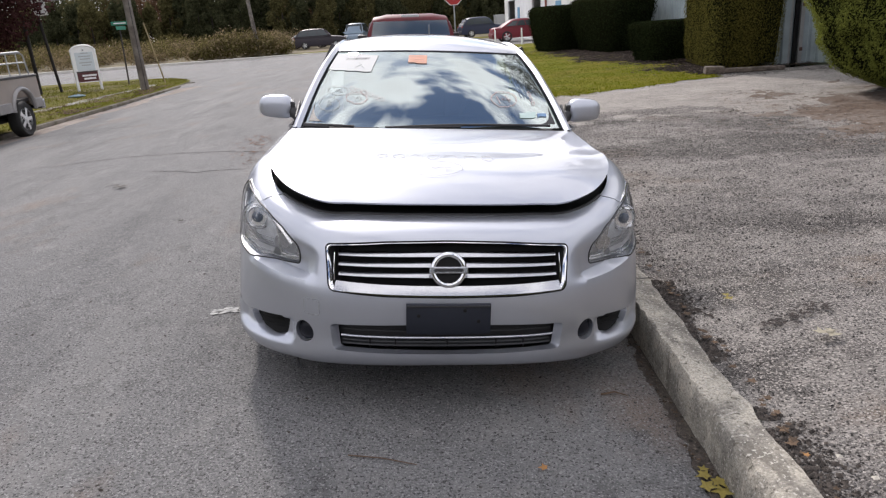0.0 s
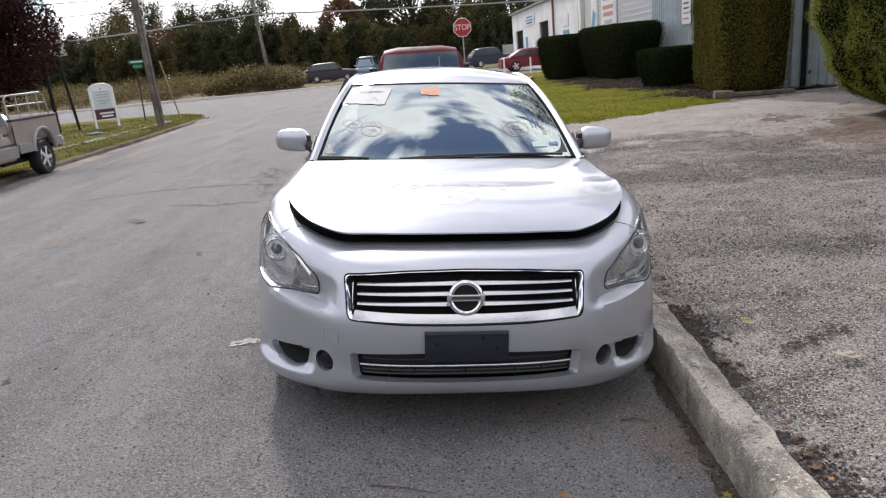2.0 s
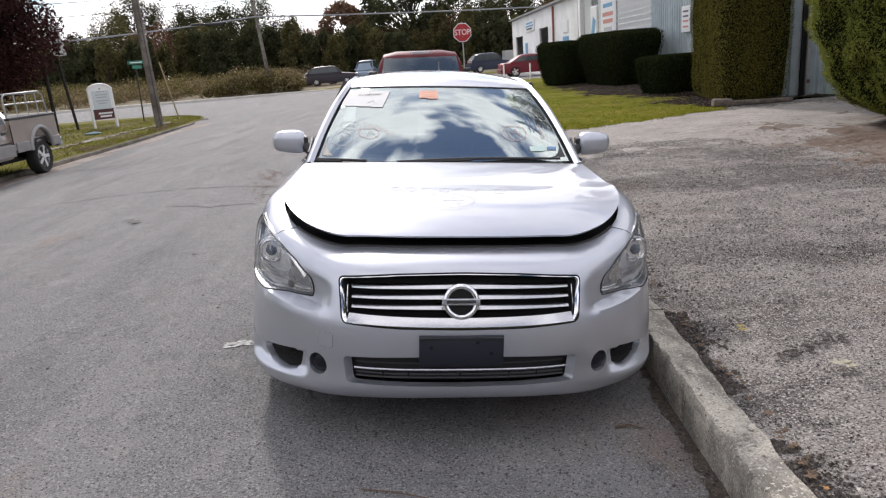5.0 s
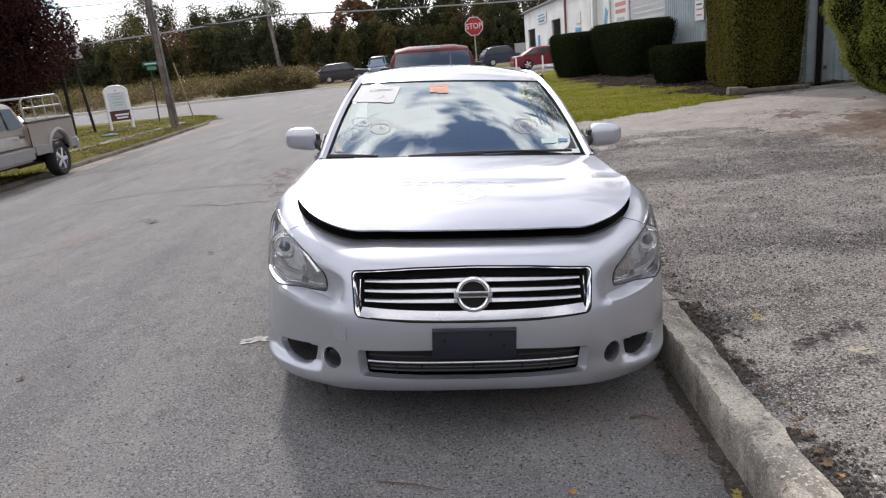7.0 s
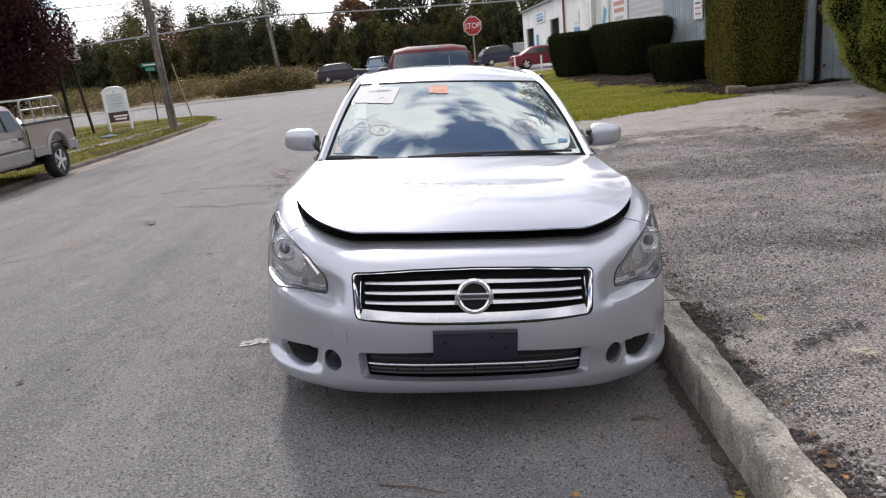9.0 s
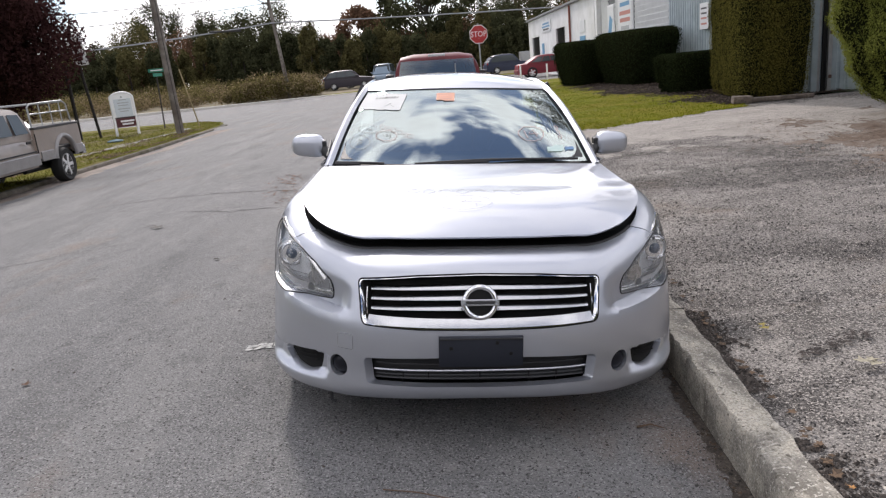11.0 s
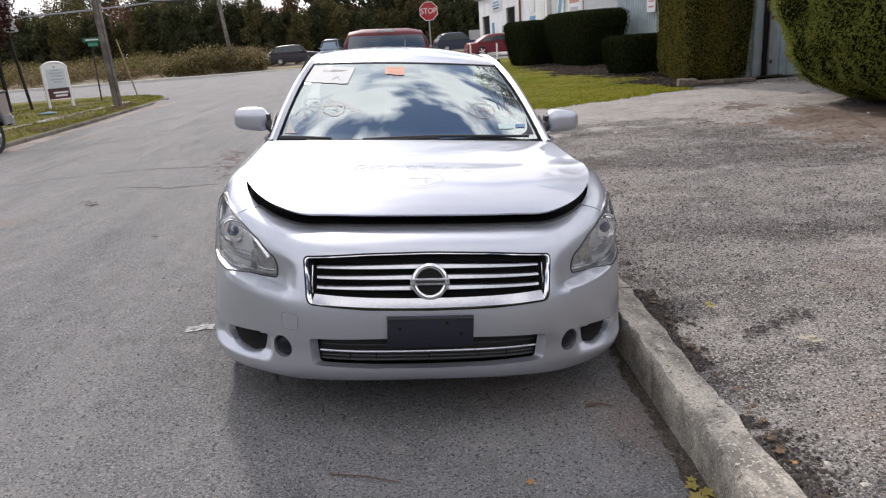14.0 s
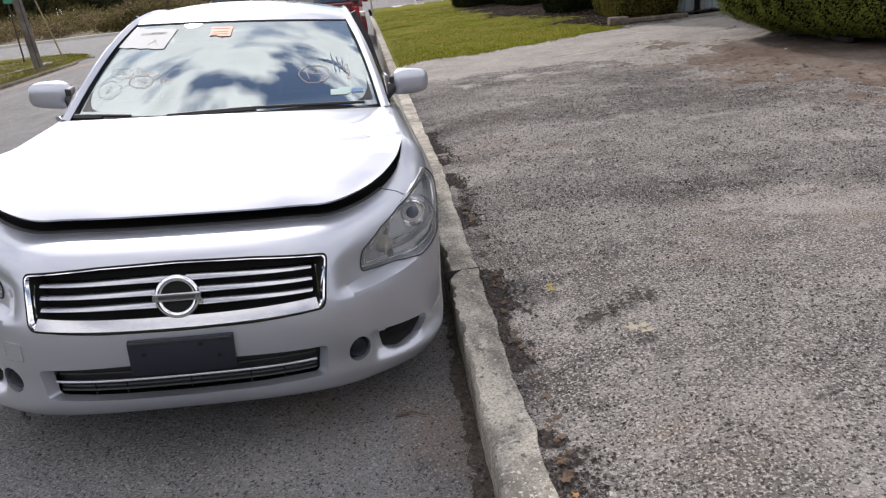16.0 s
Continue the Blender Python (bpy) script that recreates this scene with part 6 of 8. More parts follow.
BARK = material("bark", (0.055, 0.045, 0.036), rough=0.9, vary=0.3, scale=8, bump=0.8, bump_scale=18)
LEAF_PURPLE = leaf_material("purple_leaf", (0.054, 0.025, 0.025), 0.6, 0.3)
LEAF_DARK = leaf_material("dark_tree_leaf", (0.068, 0.072, 0.038), 0.5, 0.35)
LEAF_OLIVE = leaf_material("olive_tree_leaf", (0.112, 0.102, 0.045), 0.5, 0.35)
LEAF_RUST = leaf_material("rust_tree_leaf", (0.175, 0.105, 0.068), 0.5, 0.35)
LEAF_SHRUB = leaf_material("shrub_leaf", (0.140, 0.122, 0.050), 0.55, 0.35)
LEAF_STRAW = leaf_material("straw", (0.210, 0.165, 0.100), 0.45, 0.3)


def leaves(name, pts, size, mat, parent=None, normals=None, squash=1.0):
    """Many small leaf blades in one mesh: each a bent diamond."""
    pts = np.asarray(pts, float)
    n = len(pts)
    a = nrng.normal(size=(n, 3))
    if normals is not None:
        a = a * 0.55 + np.asarray(normals)
    a /= np.linalg.norm(a, axis=1)[:, None] + 1e-9
    b = nrng.normal(size=(n, 3))
    u = np.cross(a, b)
    u /= np.linalg.norm(u, axis=1)[:, None] + 1e-9
    w = np.cross(a, u)
    s = (size * (0.55 + 0.9 * nrng.random(n)))[:, None]
    quad = np.stack([pts - u * s, pts + w * s * 0.5 * squash + a * s * 0.15, pts + u * s, pts - w * s * 0.5 * squash + a * s * 0.15], 1)
    return link_mesh(name, quad.reshape(-1, 3).tolist(), np.arange(4 * n).reshape(-1, 4).tolist(), mat, parent)


def clipped_hedge(label, centre, size, height, turn, leaf_mat, n, leaf, taper=0.12, power=5.0, lumps=0.03, lump_size=0.75, curve=1.6, tuck=(0.10, 0.10), coat=0.02):
    """A clipped hedge: a dark core, wider at the top, in a coat of leaves."""
    h = tagged(new("hedge"), label, "hedge")
    h.matrix_world = pose(centre[0], centre[1], centre[2], 0, 0, turn)

    def surf(a, t, k=1.0):
        c, s = math.cos(a), math.sin(a)
        r = (abs(c) ** power + abs(s) ** power) ** (-1 / power)
        grow = 1 - taper * (1 - min(1, t * 1.25)) ** curve - tuck[0] * max(0, 1 - t / tuck[1]) ** 2
        round_top = (1 - max(0, (t - 0.93) / 0.07) ** 2 * 0.10)
        at = Vector((size[0] / 2 * r * c, size[1] / 2 * r * s, t * height))
        bumpy = 1 + lumps * noise.noise(at / lump_size + Vector(centre)) + 0.6 * lumps * noise.noise(at / (0.4 * lump_size) + Vector(centre) * 2)
        return Vector((size[0] / 2 * r * c * grow * round_top * bumpy * k, size[1] / 2 * r * s * grow * round_top * bumpy * k, t * height))

    sides, rows = 96, 28
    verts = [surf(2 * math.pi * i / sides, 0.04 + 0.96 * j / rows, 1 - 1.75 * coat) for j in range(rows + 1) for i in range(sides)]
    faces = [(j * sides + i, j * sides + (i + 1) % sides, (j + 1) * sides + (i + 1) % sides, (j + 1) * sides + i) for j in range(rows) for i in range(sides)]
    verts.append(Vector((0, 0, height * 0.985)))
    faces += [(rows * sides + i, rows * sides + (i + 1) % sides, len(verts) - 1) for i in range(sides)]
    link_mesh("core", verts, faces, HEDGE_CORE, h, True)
    for k in range(3):
        x = size[0] * (k - 1) * 0.28
        part("stem", tube([(x, 0, -0.12), (x + 0.03, 0.02, height * 0.25), (x - 0.02, 0, height * 0.5)], 0.04, 6, taper=0.02), BARK, h)
    r_ = random.Random(int(centre[0] * 100 + centre[1] * 10))
    pts, nor = [], []
    area_side, area_top = 2 * (size[0] + size[1]) * height, size[0] * size[1]
    for _ in range(n):
        if r_.random() < area_top / (area_side + area_top):
            a = r_.random() * 2 * math.pi
            p = surf(a, 1.0) * 1.0
            f = math.sqrt(r_.random())
            p = Vector((p.x * f, p.y * f, height * (1.0 + 0.02 * r_.random())))
            nn = Vector((0, 0, 1))
        else:
            t = 0.02 + 0.98 * r_.random()
            a = r_.random() * 2 * math.pi
            p = surf(a, t, 1.0 + coat * max(-1.6, min(1.6, r_.gauss(0, 1))))
            nn = Vector((p.x / size[0] ** 2, p.y / size[1] ** 2, 0.02)).normalized()
        pts.append(p)
        nor.append(nn)
    leaves("foliage", pts, leaf, leaf_mat, h, nor, 0.62)
    return h


clipped_hedge("low clipped dark yew hedge on mulch", (6.05, 25.4, 0.12), (2.0, 2.9), 1.66, 8, HEDGE_DARK, 22000, 0.026, 0.26)
clipped_hedge("long clipped dark yew hedge on mulch", (7.0, 22.1, 0.12), (1.8, 4.8), 1.80, 3, HEDGE_DARK, 28000, 0.026, 0.30)
clipped_hedge("small low clipped dark hedge on mulch", (6.72, 15.75, 0.14), (1.75, 1.45), 1.00, 10, HEDGE_DARK, 20000, 0.024, 0.22)
clipped_hedge("tall square clipped hedge, olive green, beside the gate", (6.83, 12.56, 0.17), (1.34, 3.1), 3.4, -10, HEDGE_OLIVE, 110000, 0.015, 0.10, 16.0, 0.030, 0.40)
clipped_hedge("large overhanging bright green hedge", (8.15, 6.18, 0.17), (5.62, 4.62), 3.6, 6, HEDGE_GREEN, 260000, 0.019, 0.25, 3.6, 0.055, 0.50, 2.5, (0.24, 0.13), 0.009)
OLD_BLOCK = material("stained_block", (0.19, 0.155, 0.130), rough=0.95, second=(0.10, 0.082, 0.07), second_scale=6, vary=0.35, scale=14, fine=0.3, fine_scale=60, bump=0.9, bump_scale=25)
tagged(part("concrete_block", box((0.36, 0.20, 0.15), pose(5.90, 11.08, 0.25, 2, 3, -7), 0.035, 3), OLD_BLOCK), "grey concrete block at the hedge's foot", "block")
tagged(part("timber_edging", box((1.25, 0.12, 0.09), pose(6.62, 11.02, 0.225, 0, 1, -3), 0.03, 3), OLD_BLOCK), "low stained concrete edging under the hedge", "edging")
bm = box((0.9, 0.07, 0.06), pose(6.55, 5.9, 0.235, 0, 0, 78), 0.01)
tagged(part("timber_edging", bm, BARK), "old timber edging by the hedge's foot", "edging")


def clump_points(centre, radius, n, r_, flat=1.0):
    out = []
    for _ in range(n):
        v = Vector((r_.gauss(0, 1), r_.gauss(0, 1), r_.gauss(0, 1))).normalized() * (r_.random() ** 0.4)
        out.append((centre[0] + v.x * radius, centre[1] + v.y * radius, centre[2] + v.z * radius * flat))
    return out


def tree_points(r_, base, height, spread_, n_clumps, per, low=0.25, clump=0.28, flat=0.75):
    """Limbs and leaf places of one tree."""
    limbs, pts = [], []
    top = Vector(base) + Vector((0.1 * spread_ * (r_.random() - 0.5), 0, height * 0.75))
    limbs.append((Vector(base), top, 0.022 * height))
    for k in range(n_clumps):
        t = low + (1 - low) * (k + r_.random()) / n_clumps
        a = k * 2.399 + r_.random()
        reach = spread_ * (0.25 + 0.75 * math.sin(math.pi * min(1, max(0.05, (t - low * 0.6) / (1.05 - low * 0.6))) ** 0.8)) * (0.45 + 0.55 * r_.random())
        c = Vector(base) + Vector((math.cos(a) * reach, math.sin(a) * reach, height * min(0.97, t)))
        limbs.append((Vector(base).lerp(top, min(1, t * 0.8)), c, 0.008 * height))
        pts += clump_points(c, spread_ * clump * (0.7 + 0.6 * r_.random()), per, r_, flat)
    return limbs, pts


def trunk_mesh(name, limbs, parent=None, sides=6):
    verts, faces = [], []
    for a, b, r in limbs:
        m = (a + b) / 2 + Vector((0, 0, 0.06 * (b - a).length))
        d = (b - a).normalized()
        x = d.cross(Vector((0.3, 0.9, 0.1))).normalized()
        y = d.cross(x)
        k = len(verts)
        for p, rr_ in ((a, r), (m, r * 0.7), (b, r * 0.25)):
            verts += [p + rr_ * (math.cos(2 * math.pi * i / sides) * x + math.sin(2 * math.pi * i / sides) * y) for i in range(sides)]
        for row in range(2):
            faces += [(k + row * sides + i, k + row * sides + (i + 1) % sides, k + (row + 1) * sides + (i + 1) % sides, k + (row + 1) * sides + i) for i in range(sides)]
    return link_mesh(name, verts, faces, BARK, parent, True)


def tree(label, base, height, spread_, n_clumps, per, leaf, mat, seed, low=0.25, clump=0.28):
    t = tagged(new("tree"), label, "tree")
    limbs, pts = tree_points(random.Random(seed), base, height, spread_, n_clumps, per, low, clump)
    trunk_mesh("trunk", limbs, t, 8)
    leaves("crown", pts, leaf, mat, t)
    return t


tree("dark purple-leaved tree on the verge", (-18.0, 23.4, -0.2), 11.0, 4.7, 120, 2000, 0.070, LEAF_PURPLE, 3, 0.20, 0.34)
tree("dark oak with gaps in its crown", (0.4, 93, 0), 13.6, 7.4, 46, 330, 0.22, LEAF_DARK, 8, 0.25, 0.20)
tree("reddish-brown autumn tree in the woods", (-8.5, 96, 0), 9.6, 4.2, 26, 330, 0.22, LEAF_RUST, 9)

# a thin tree over the gravel lot, mirrored in the car's glass and hood
thin = tagged(new("tree"), "thin half-bare tree behind the tall hedge", "tree")
limbs, pts = tree_points(random.Random(14), (7.98, 14.75, 0.1), 11.5, 3.0, 60, 150, 0.50, 0.24)
trunk_mesh("trunk", [(a, b, r * 0.3) for a, b, r in limbs], thin, 8)
leaves("crown", pts, 0.075, LEAF_DARK, thin)

# the woods: uneven rows of trees, one mass for each colour of foliage
r_w = random.Random(21)
masses = {"dark": [], "olive": [], "rust": []}
wood_limbs = []
for row, (dist, hh) in enumerate(((83, 5.6), (92, 8.4), (102, 10.6))):
    x = -88.0
    while x < 48:
        y = dist + r_w.uniform(-3, 3) + 0.0025 * (x + 15) ** 2 * 0.3
        h = hh * r_w.uniform(0.74, 1.14) * (1.0 - 0.004 * max(0, x - 5)) * (0.74 + 0.40 * smoothstep(-50, -38, x)) * (1 - (0.36 if row else 0.0) * smoothstep(-21, -16, x) * (1 - smoothstep(3, 9, x)))
        weights = [8, 3, 0.5] if row == 0 else ([2, 3, 8] if -17 < x < -5 else [6, 4, 1.2])
        kind = r_w.choices(["dark", "olive", "rust"], weights)[0]
        slim = row == 0
        limbs, pts = tree_points(r_w, (x, y, -0.1), h, 1.5 if slim else r_w.uniform(2.4, 3.8), 22, 300, 0.06 if slim else 0.24, 0.34, 1.5)
        wood_limbs += limbs[:5]
        masses[kind] += pts
        x += 1.55 if slim else r_w.uniform(2.5, 3.8)
for kind, mat_ in (("dark", LEAF_DARK), ("olive", LEAF_OLIVE), ("rust", LEAF_RUST)):
    tagged(leaves("woodland", masses[kind], 0.135, mat_), f"{kind} foliage of the woods beyond the field", "woods", kind="stuff")
tagged(trunk_mesh("woodland_trunks", wood_limbs), "trunks and limbs of the distant woods", "woods", kind="stuff")
# unseen trees added behind the camera, to darken what the sedan's front mirrors
back = []
for k in range(60):
    a = radians(150 + 240 * k / 59)
    limbs, pts = tree_points(r_w, (32 * math.cos(a), -4 + 25 * math.sin(a), -0.3), r_w.uniform(6, 9), 3.4, 10, 60, 0.08, 0.5)
    back += pts
tagged(leaves("unseen_dark_trees", back, 0.8, LEAF_DARK), "unseen trees added behind the camera to darken reflections", "woods", kind="stuff")

# brush and dry grass in the field
brush, straw, tall_brush = [], [], []
for k in range(210):
    x, y = r_w.uniform(-62, -13), r_w.uniform(60, 80)
    rad = r_w.uniform(0.7, 1.6)
    brush += clump_points((x, y, rad * 0.5 + 0.035 * (y - 60)), rad, 230, r_w, 0.75)
for k in range(520):
    x, y = r_w.uniform(-66, -10), r_w.uniform(58.5, 82)
    straw += clump_points((x, y, 0.3 + 0.045 * (y - 58.5)), r_w.uniform(0.5, 1.3), 75, r_w, 0.9)
for k in range(26):
    t = k / 25
    x, y = -17.6 + 7.6 * t, 59 + r_w.uniform(-1.2, 1.6)
    rad = 0.55 + 0.70 * math.sin(math.pi * t) + r_w.uniform(-0.1, 0.3)
    tall_brush += clump_points((x, y, rad * 0.7), rad, 560, r_w, 0.85)
    straw += clump_points((x + r_w.uniform(-0.6, 0.6), y - 0.3, rad * 0.75), rad * 1.05, 110, r_w, 0.9)
tagged(leaves("field_brush", brush, 0.085, LEAF_SHRUB), "olive brush in the field", "brush", kind="stuff")
tagged(leaves("dry_grass", straw, 0.11, LEAF_STRAW), "tan dry grass in the field", "grass", kind="stuff")
tagged(leaves("shrub_bank", tall_brush, 0.075, LEAF_SHRUB), "bank of green shrubs beside the cross street", "shrub", kind="stuff")
tagged(grid_mesh("verge_far", lambda x, y: (x, y, cross_z(x) + 0.06 + wobble(x, y, 0.4, 0.03)), spread(-120, 40, -60, 10, 1.5, 10), [54.7, 55.4, 56.4, 58], TURF), "grassy edge of the cross street", "grass", kind="structure")
tagged(part("kerb_cross", box((150, 0.55, 0.20), pose(-45, 54.75, -0.16), 0.02), CONCRETE), "pale kerb along the cross street", "kerb", kind="structure")
tagged(part("pavement_cross", box((60, 2.0, 0.12), pose(33.6, 36.2, 0.035), 0.01), CONCRETE), "pale concrete walk along the cross street", "pavement", kind="structure")

# ---- poles, wires and signs ----
POLE = material("weathered_pole_wood", (0.115, 0.098, 0.085), rough=0.9, second=(0.20, 0.18, 0.16), second_scale=2.0, vary=0.25, scale=6, bump=0.6, bump_scale=22)
WIRE = material("cable_black", (0.02, 0.02, 0.02), rough=0.6, fine=0.1)
STEEL = material("galvanised_steel", (0.36, 0.37, 0.37), rough=0.5, metal=0.6, vary=0.15, scale=12)
SIGN_RED = material("stop_sign_red", (0.42, 0.028, 0.030), rough=0.45, vary=0.08, scale=5)
SIGN_WHITE = material("sign_white", (0.84, 0.85, 0.86), rough=0.5, vary=0.05, scale=6)
SIGN_GREEN = material("street_sign_green", (0.02, 0.20, 0.13), rough=0.5, vary=0.08, scale=8)
SIGN_MAROON = material("maroon_panel", (0.10, 0.030, 0.035), rough=0.6, vary=0.1, scale=9)
SIGN_GREY = material("faded_print", (0.42, 0.44, 0.45), rough=0.7, fine=0.1)


def utility_pole(label, base, top, r0, r1, arms):
    p = tagged(new("utility_pole"), label, "utility pole")
    b, t = Vector(base), Vector(top)
    part("shaft", tube([b.lerp(t, k / 8) for k in range(9)], r0, 14, taper=r1), POLE, p, smooth=True)
    d = (t - b).normalized()
    for h, length in arms:
        c = b.lerp(t, h)
        part("crossarm", box((length, 0.10, 0.12), Matrix.Translation(c) @ pose(0, -0.18, 0, 0, 0, 18), 0.01), POLE, p)
    part("ground_wire", tube([b.lerp(t, k / 6) + Vector((r0 * 0.6, -r0 * 0.95 + 0.02 * k, 0)) for k in range(5)], 0.012, 5), WIRE, p)
    return p


P1a, P1b = Vector((-9.95, 24.75, -0.2)), Vector((-10.15, 24.9, 9.6))
P2a, P2b = Vector((-12.5, 59.5, -0.1)), Vector((-13.2, 59.3, 9.3))
utility_pole("weathered wooden utility pole on the verge", P1a, P1b, 0.155, 0.11, ((0.93, 2.2),))
utility_pole("grey wooden utility pole by the cross street", P2a, P2b, 0.17, 0.12, ((0.92, 2.4), (0.84, 1.2)))


CABLE_GREY = material("cable_grey", (0.24, 0.25, 0.26), rough=0.5, fine=0.1)


def cable(label, a, b, sag, r=0.02, mat_=None):
    pts = [Vector(a).lerp(Vector(b), k / 24) - Vector((0, 0, sag * 4 * (k / 24) * (1 - k / 24))) for k in range(25)]
    return tagged(part("overhead_cable", tube(pts, r, 5), mat_ or WIRE), label, "cable")


cable("black overhead cable from pole to pole", (-60, 27.0, 5.6), (-13.0, 59.1, 6.2), 1.5, 0.06, CABLE_GREY)
cable("black overhead cable from pole to pole", (-13.0, 59.1, 6.2), (46, 66, 5.4), 0.5, 0.06, CABLE_GREY)
cable("thin overhead power line", (-60, 27.0, 7.4), (-13.1, 59.1, 7.8), 1.5, 0.022)
cable("thin overhead power line", (-13.1, 59.1, 8.0), (46, 66, 8.6), 1.0, 0.022)
cable("thin overhead power line", (-60, 25.0, 8.6), (-13.6, 59.1, 8.6), 1.5, 0.022)
cable("thin overhead power line", (-12.0, 59.1, 8.6), (46, 64, 9.4), 1.0, 0.022)
cable("overhead cable along the street", P1b - Vector((0, 0, 1.2)), P2b - Vector((0, 0, 1.6)), 0.5, 0.03)
part("splice_box", box((2.6, 0.16, 0.16), pose(-16.4, 56.75, 5.72, 0, 0, 34), 0.05), WIRE, bpy.data.objects["overhead_cable"])


def octagon(r, depth, m):
    bm = bmesh.new()
    a = [bm.verts.new((r * math.cos(math.pi / 8 + math.pi / 4 * k), 0, r * math.sin(math.pi / 8 + math.pi / 4 * k))) for k in range(8)]
    b = [bm.verts.new((v.co.x, depth, v.co.z)) for v in a]
    bm.faces.new(a)
    bm.faces.new(b[::-1])
    for k in range(8):
        bm.faces.new((a[k], b[k], b[(k + 1) % 8], a[(k + 1) % 8]))
    bmesh.ops.recalc_face_normals(bm, faces=bm.faces)
    bm.transform(m)
    return bm


stop = tagged(new("stop_sign"), "red octagonal stop sign on a grey steel post", "stop sign")
stop.matrix_world = pose(2.10, 27.6, 0.0, 0, 0, -3)
part("post", box((0.06, 0.045, 3.0), pose(0, 0.05, 1.45), 0.01), STEEL, stop)
part("sign_back", octagon(0.40, 0.006, pose(0, 0.012, 2.52)), SIGN_WHITE, stop, "white sign border")
part("sign_face", octagon(0.372, 0.006, pose(0, 0.003, 2.52)), SIGN_RED, stop, "red sign face")
text_mesh("STOP", 0.225, "lettering", SIGN_WHITE, stop, pose(0, 0.0, 2.52, 90, 0, 0) @ Matrix.Diagonal((0.86, 1, 1, 1)), label="white letters", extrude=0.002)
for z in (2.35, 2.70):
    part("bolt", lathe([(0, 0.004), (0.012, 0.004), (0.014, 0.0), (0, 0)], pose(0, 0.0, z, 90, 0, 0), 10), STEEL, stop)

street = tagged(new("street_sign"), "green street name signs on a dark post", "street sign")
part("post", tube([(-12.62, 30.24, -0.2), (-12.55, 30.28, 2.5)], 0.035, 8), material("dark_post", (0.05, 0.045, 0.04), rough=0.8, vary=0.2), street)
part("name_blade", box((0.72, 0.012, 0.16), pose(-12.5, 30.25, 2.44, 0, 0, 16), 0.004), SIGN_GREEN, street)
part("name_blade", box((0.60, 0.012, 0.15), pose(-12.5, 30.28, 2.24, 0, 0, 70), 0.004), SIGN_GREEN, street)
part("name_bar", box((0.50, 0.004, 0.05), pose(-12.5, 30.24, 2.44, 0, 0, 16), 0.001), SIGN_WHITE, street)

church = tagged(new("notice_board"), "white arched roadside notice board on two posts", "sign")
church.matrix_world = pose(-12.90, 26.9, -0.15, 0, 0, 44)
for x in (-0.45, 0.45):
    part("post", box((0.09, 0.09, 1.62), pose(x, 0, 0.80), 0.01), SIGN_WHITE, church)
bm = bmesh.new()
outline = [(-0.42, 0.72), (0.42, 0.72), (0.42, 1.52)] + [(0.42 * math.cos(a), 1.52 + 0.20 * math.sin(a)) for a in [math.pi * k / 12 for k in range(1, 12)]] + [(-0.42, 1.52)]
fa = [bm.verts.new((x, -0.03, z)) for x, z in outline]
fb = [bm.verts.new((x, 0.03, z)) for x, z in outline]
bm.faces.new(fa)
bm.faces.new(fb[::-1])
for k in range(len(fa)):
    bm.faces.new((fa[k], fb[k], fb[(k + 1) % len(fa)], fa[(k + 1) % len(fa)]))
bmesh.ops.recalc_face_normals(bm, faces=bm.faces)
part("board", bm, SIGN_WHITE, church)
part("arched_cap", tube([(0.47 * math.cos(a), 0, 1.52 + 0.24 * math.sin(a)) for a in [math.pi * k / 12 for k in range(13)]], 0.045, 8), SIGN_WHITE, church, smooth=True)
part("maroon_panel", box((0.80, 0.05, 0.36), pose(0, -0.02, 0.54), 0.01), SIGN_MAROON, church, "maroon panel with unreadable white words")
part("panel_rail", box((0.84, 0.06, 0.05), pose(0, -0.015, 0.745), 0.01), material("dark_rail", (0.06, 0.05, 0.05), rough=0.7, fine=0.1), church)
for z, w in ((1.46, 0.30), (1.34, 0.46), (1.24, 0.40), (1.10, 0.50), (1.00, 0.34)):
    part("print_bar", box((w, 0.006, 0.035), pose(0.02, -0.039, z), 0.001), SIGN_GREY, church)
for z, w in ((0.60, 0.56), (0.48, 0.46)):
    part("print_bar", box((w, 0.006, 0.07), pose(0.06, -0.047, z), 0.001), SIGN_WHITE, church)
part("emblem_mark", box((0.06, 0.006, 0.07), pose(0.0, -0.035, 1.58), 0.01), SIGN_GREY, church)
part("inset_panel", box((0.70, 0.008, 0.72), pose(0, -0.033, 1.14), 0.003), material("pale_blue_panel", (0.62, 0.68, 0.72), rough=0.5, vary=0.06, scale=6), church, "pale blue-white notice panel")

tall = tagged(new("tall_sign"), "white and red sign panel on a tall dark post", "sign")
part("post", tube([(-14.2, 27.2, -0.25), (-14.5, 27.3, 2.9), (-14.6, 27.3, 4.4)], 0.06, 8), material("dark_timber", (0.022, 0.019, 0.018), rough=0.9, vary=0.2, scale=9), tall)
part("panel", box((0.46, 0.05, 1.15), pose(-14.35, 27.22, 3.40, 0, -6, 22), 0.01), SIGN_WHITE, tall)
for z, w in ((4.12, 0.34), (3.95, 0.36), (3.66, 0.34), (3.5, 0.26)):
    part("print_bar", box((w, 0.06, 0.12), pose(-14.37, 27.20, z - 0.4, 0, -6, 22), 0.005), SIGN_MAROON, tall)
tagged(part("timber_post", tube([(-14.75, 26.6, -0.25), (-14.85, 26.8, 2.9)], 0.075, 8), material("black_timber", (0.020, 0.018, 0.017), rough=0.9, vary=0.2, scale=9)), "dark timber post on the verge", "post")
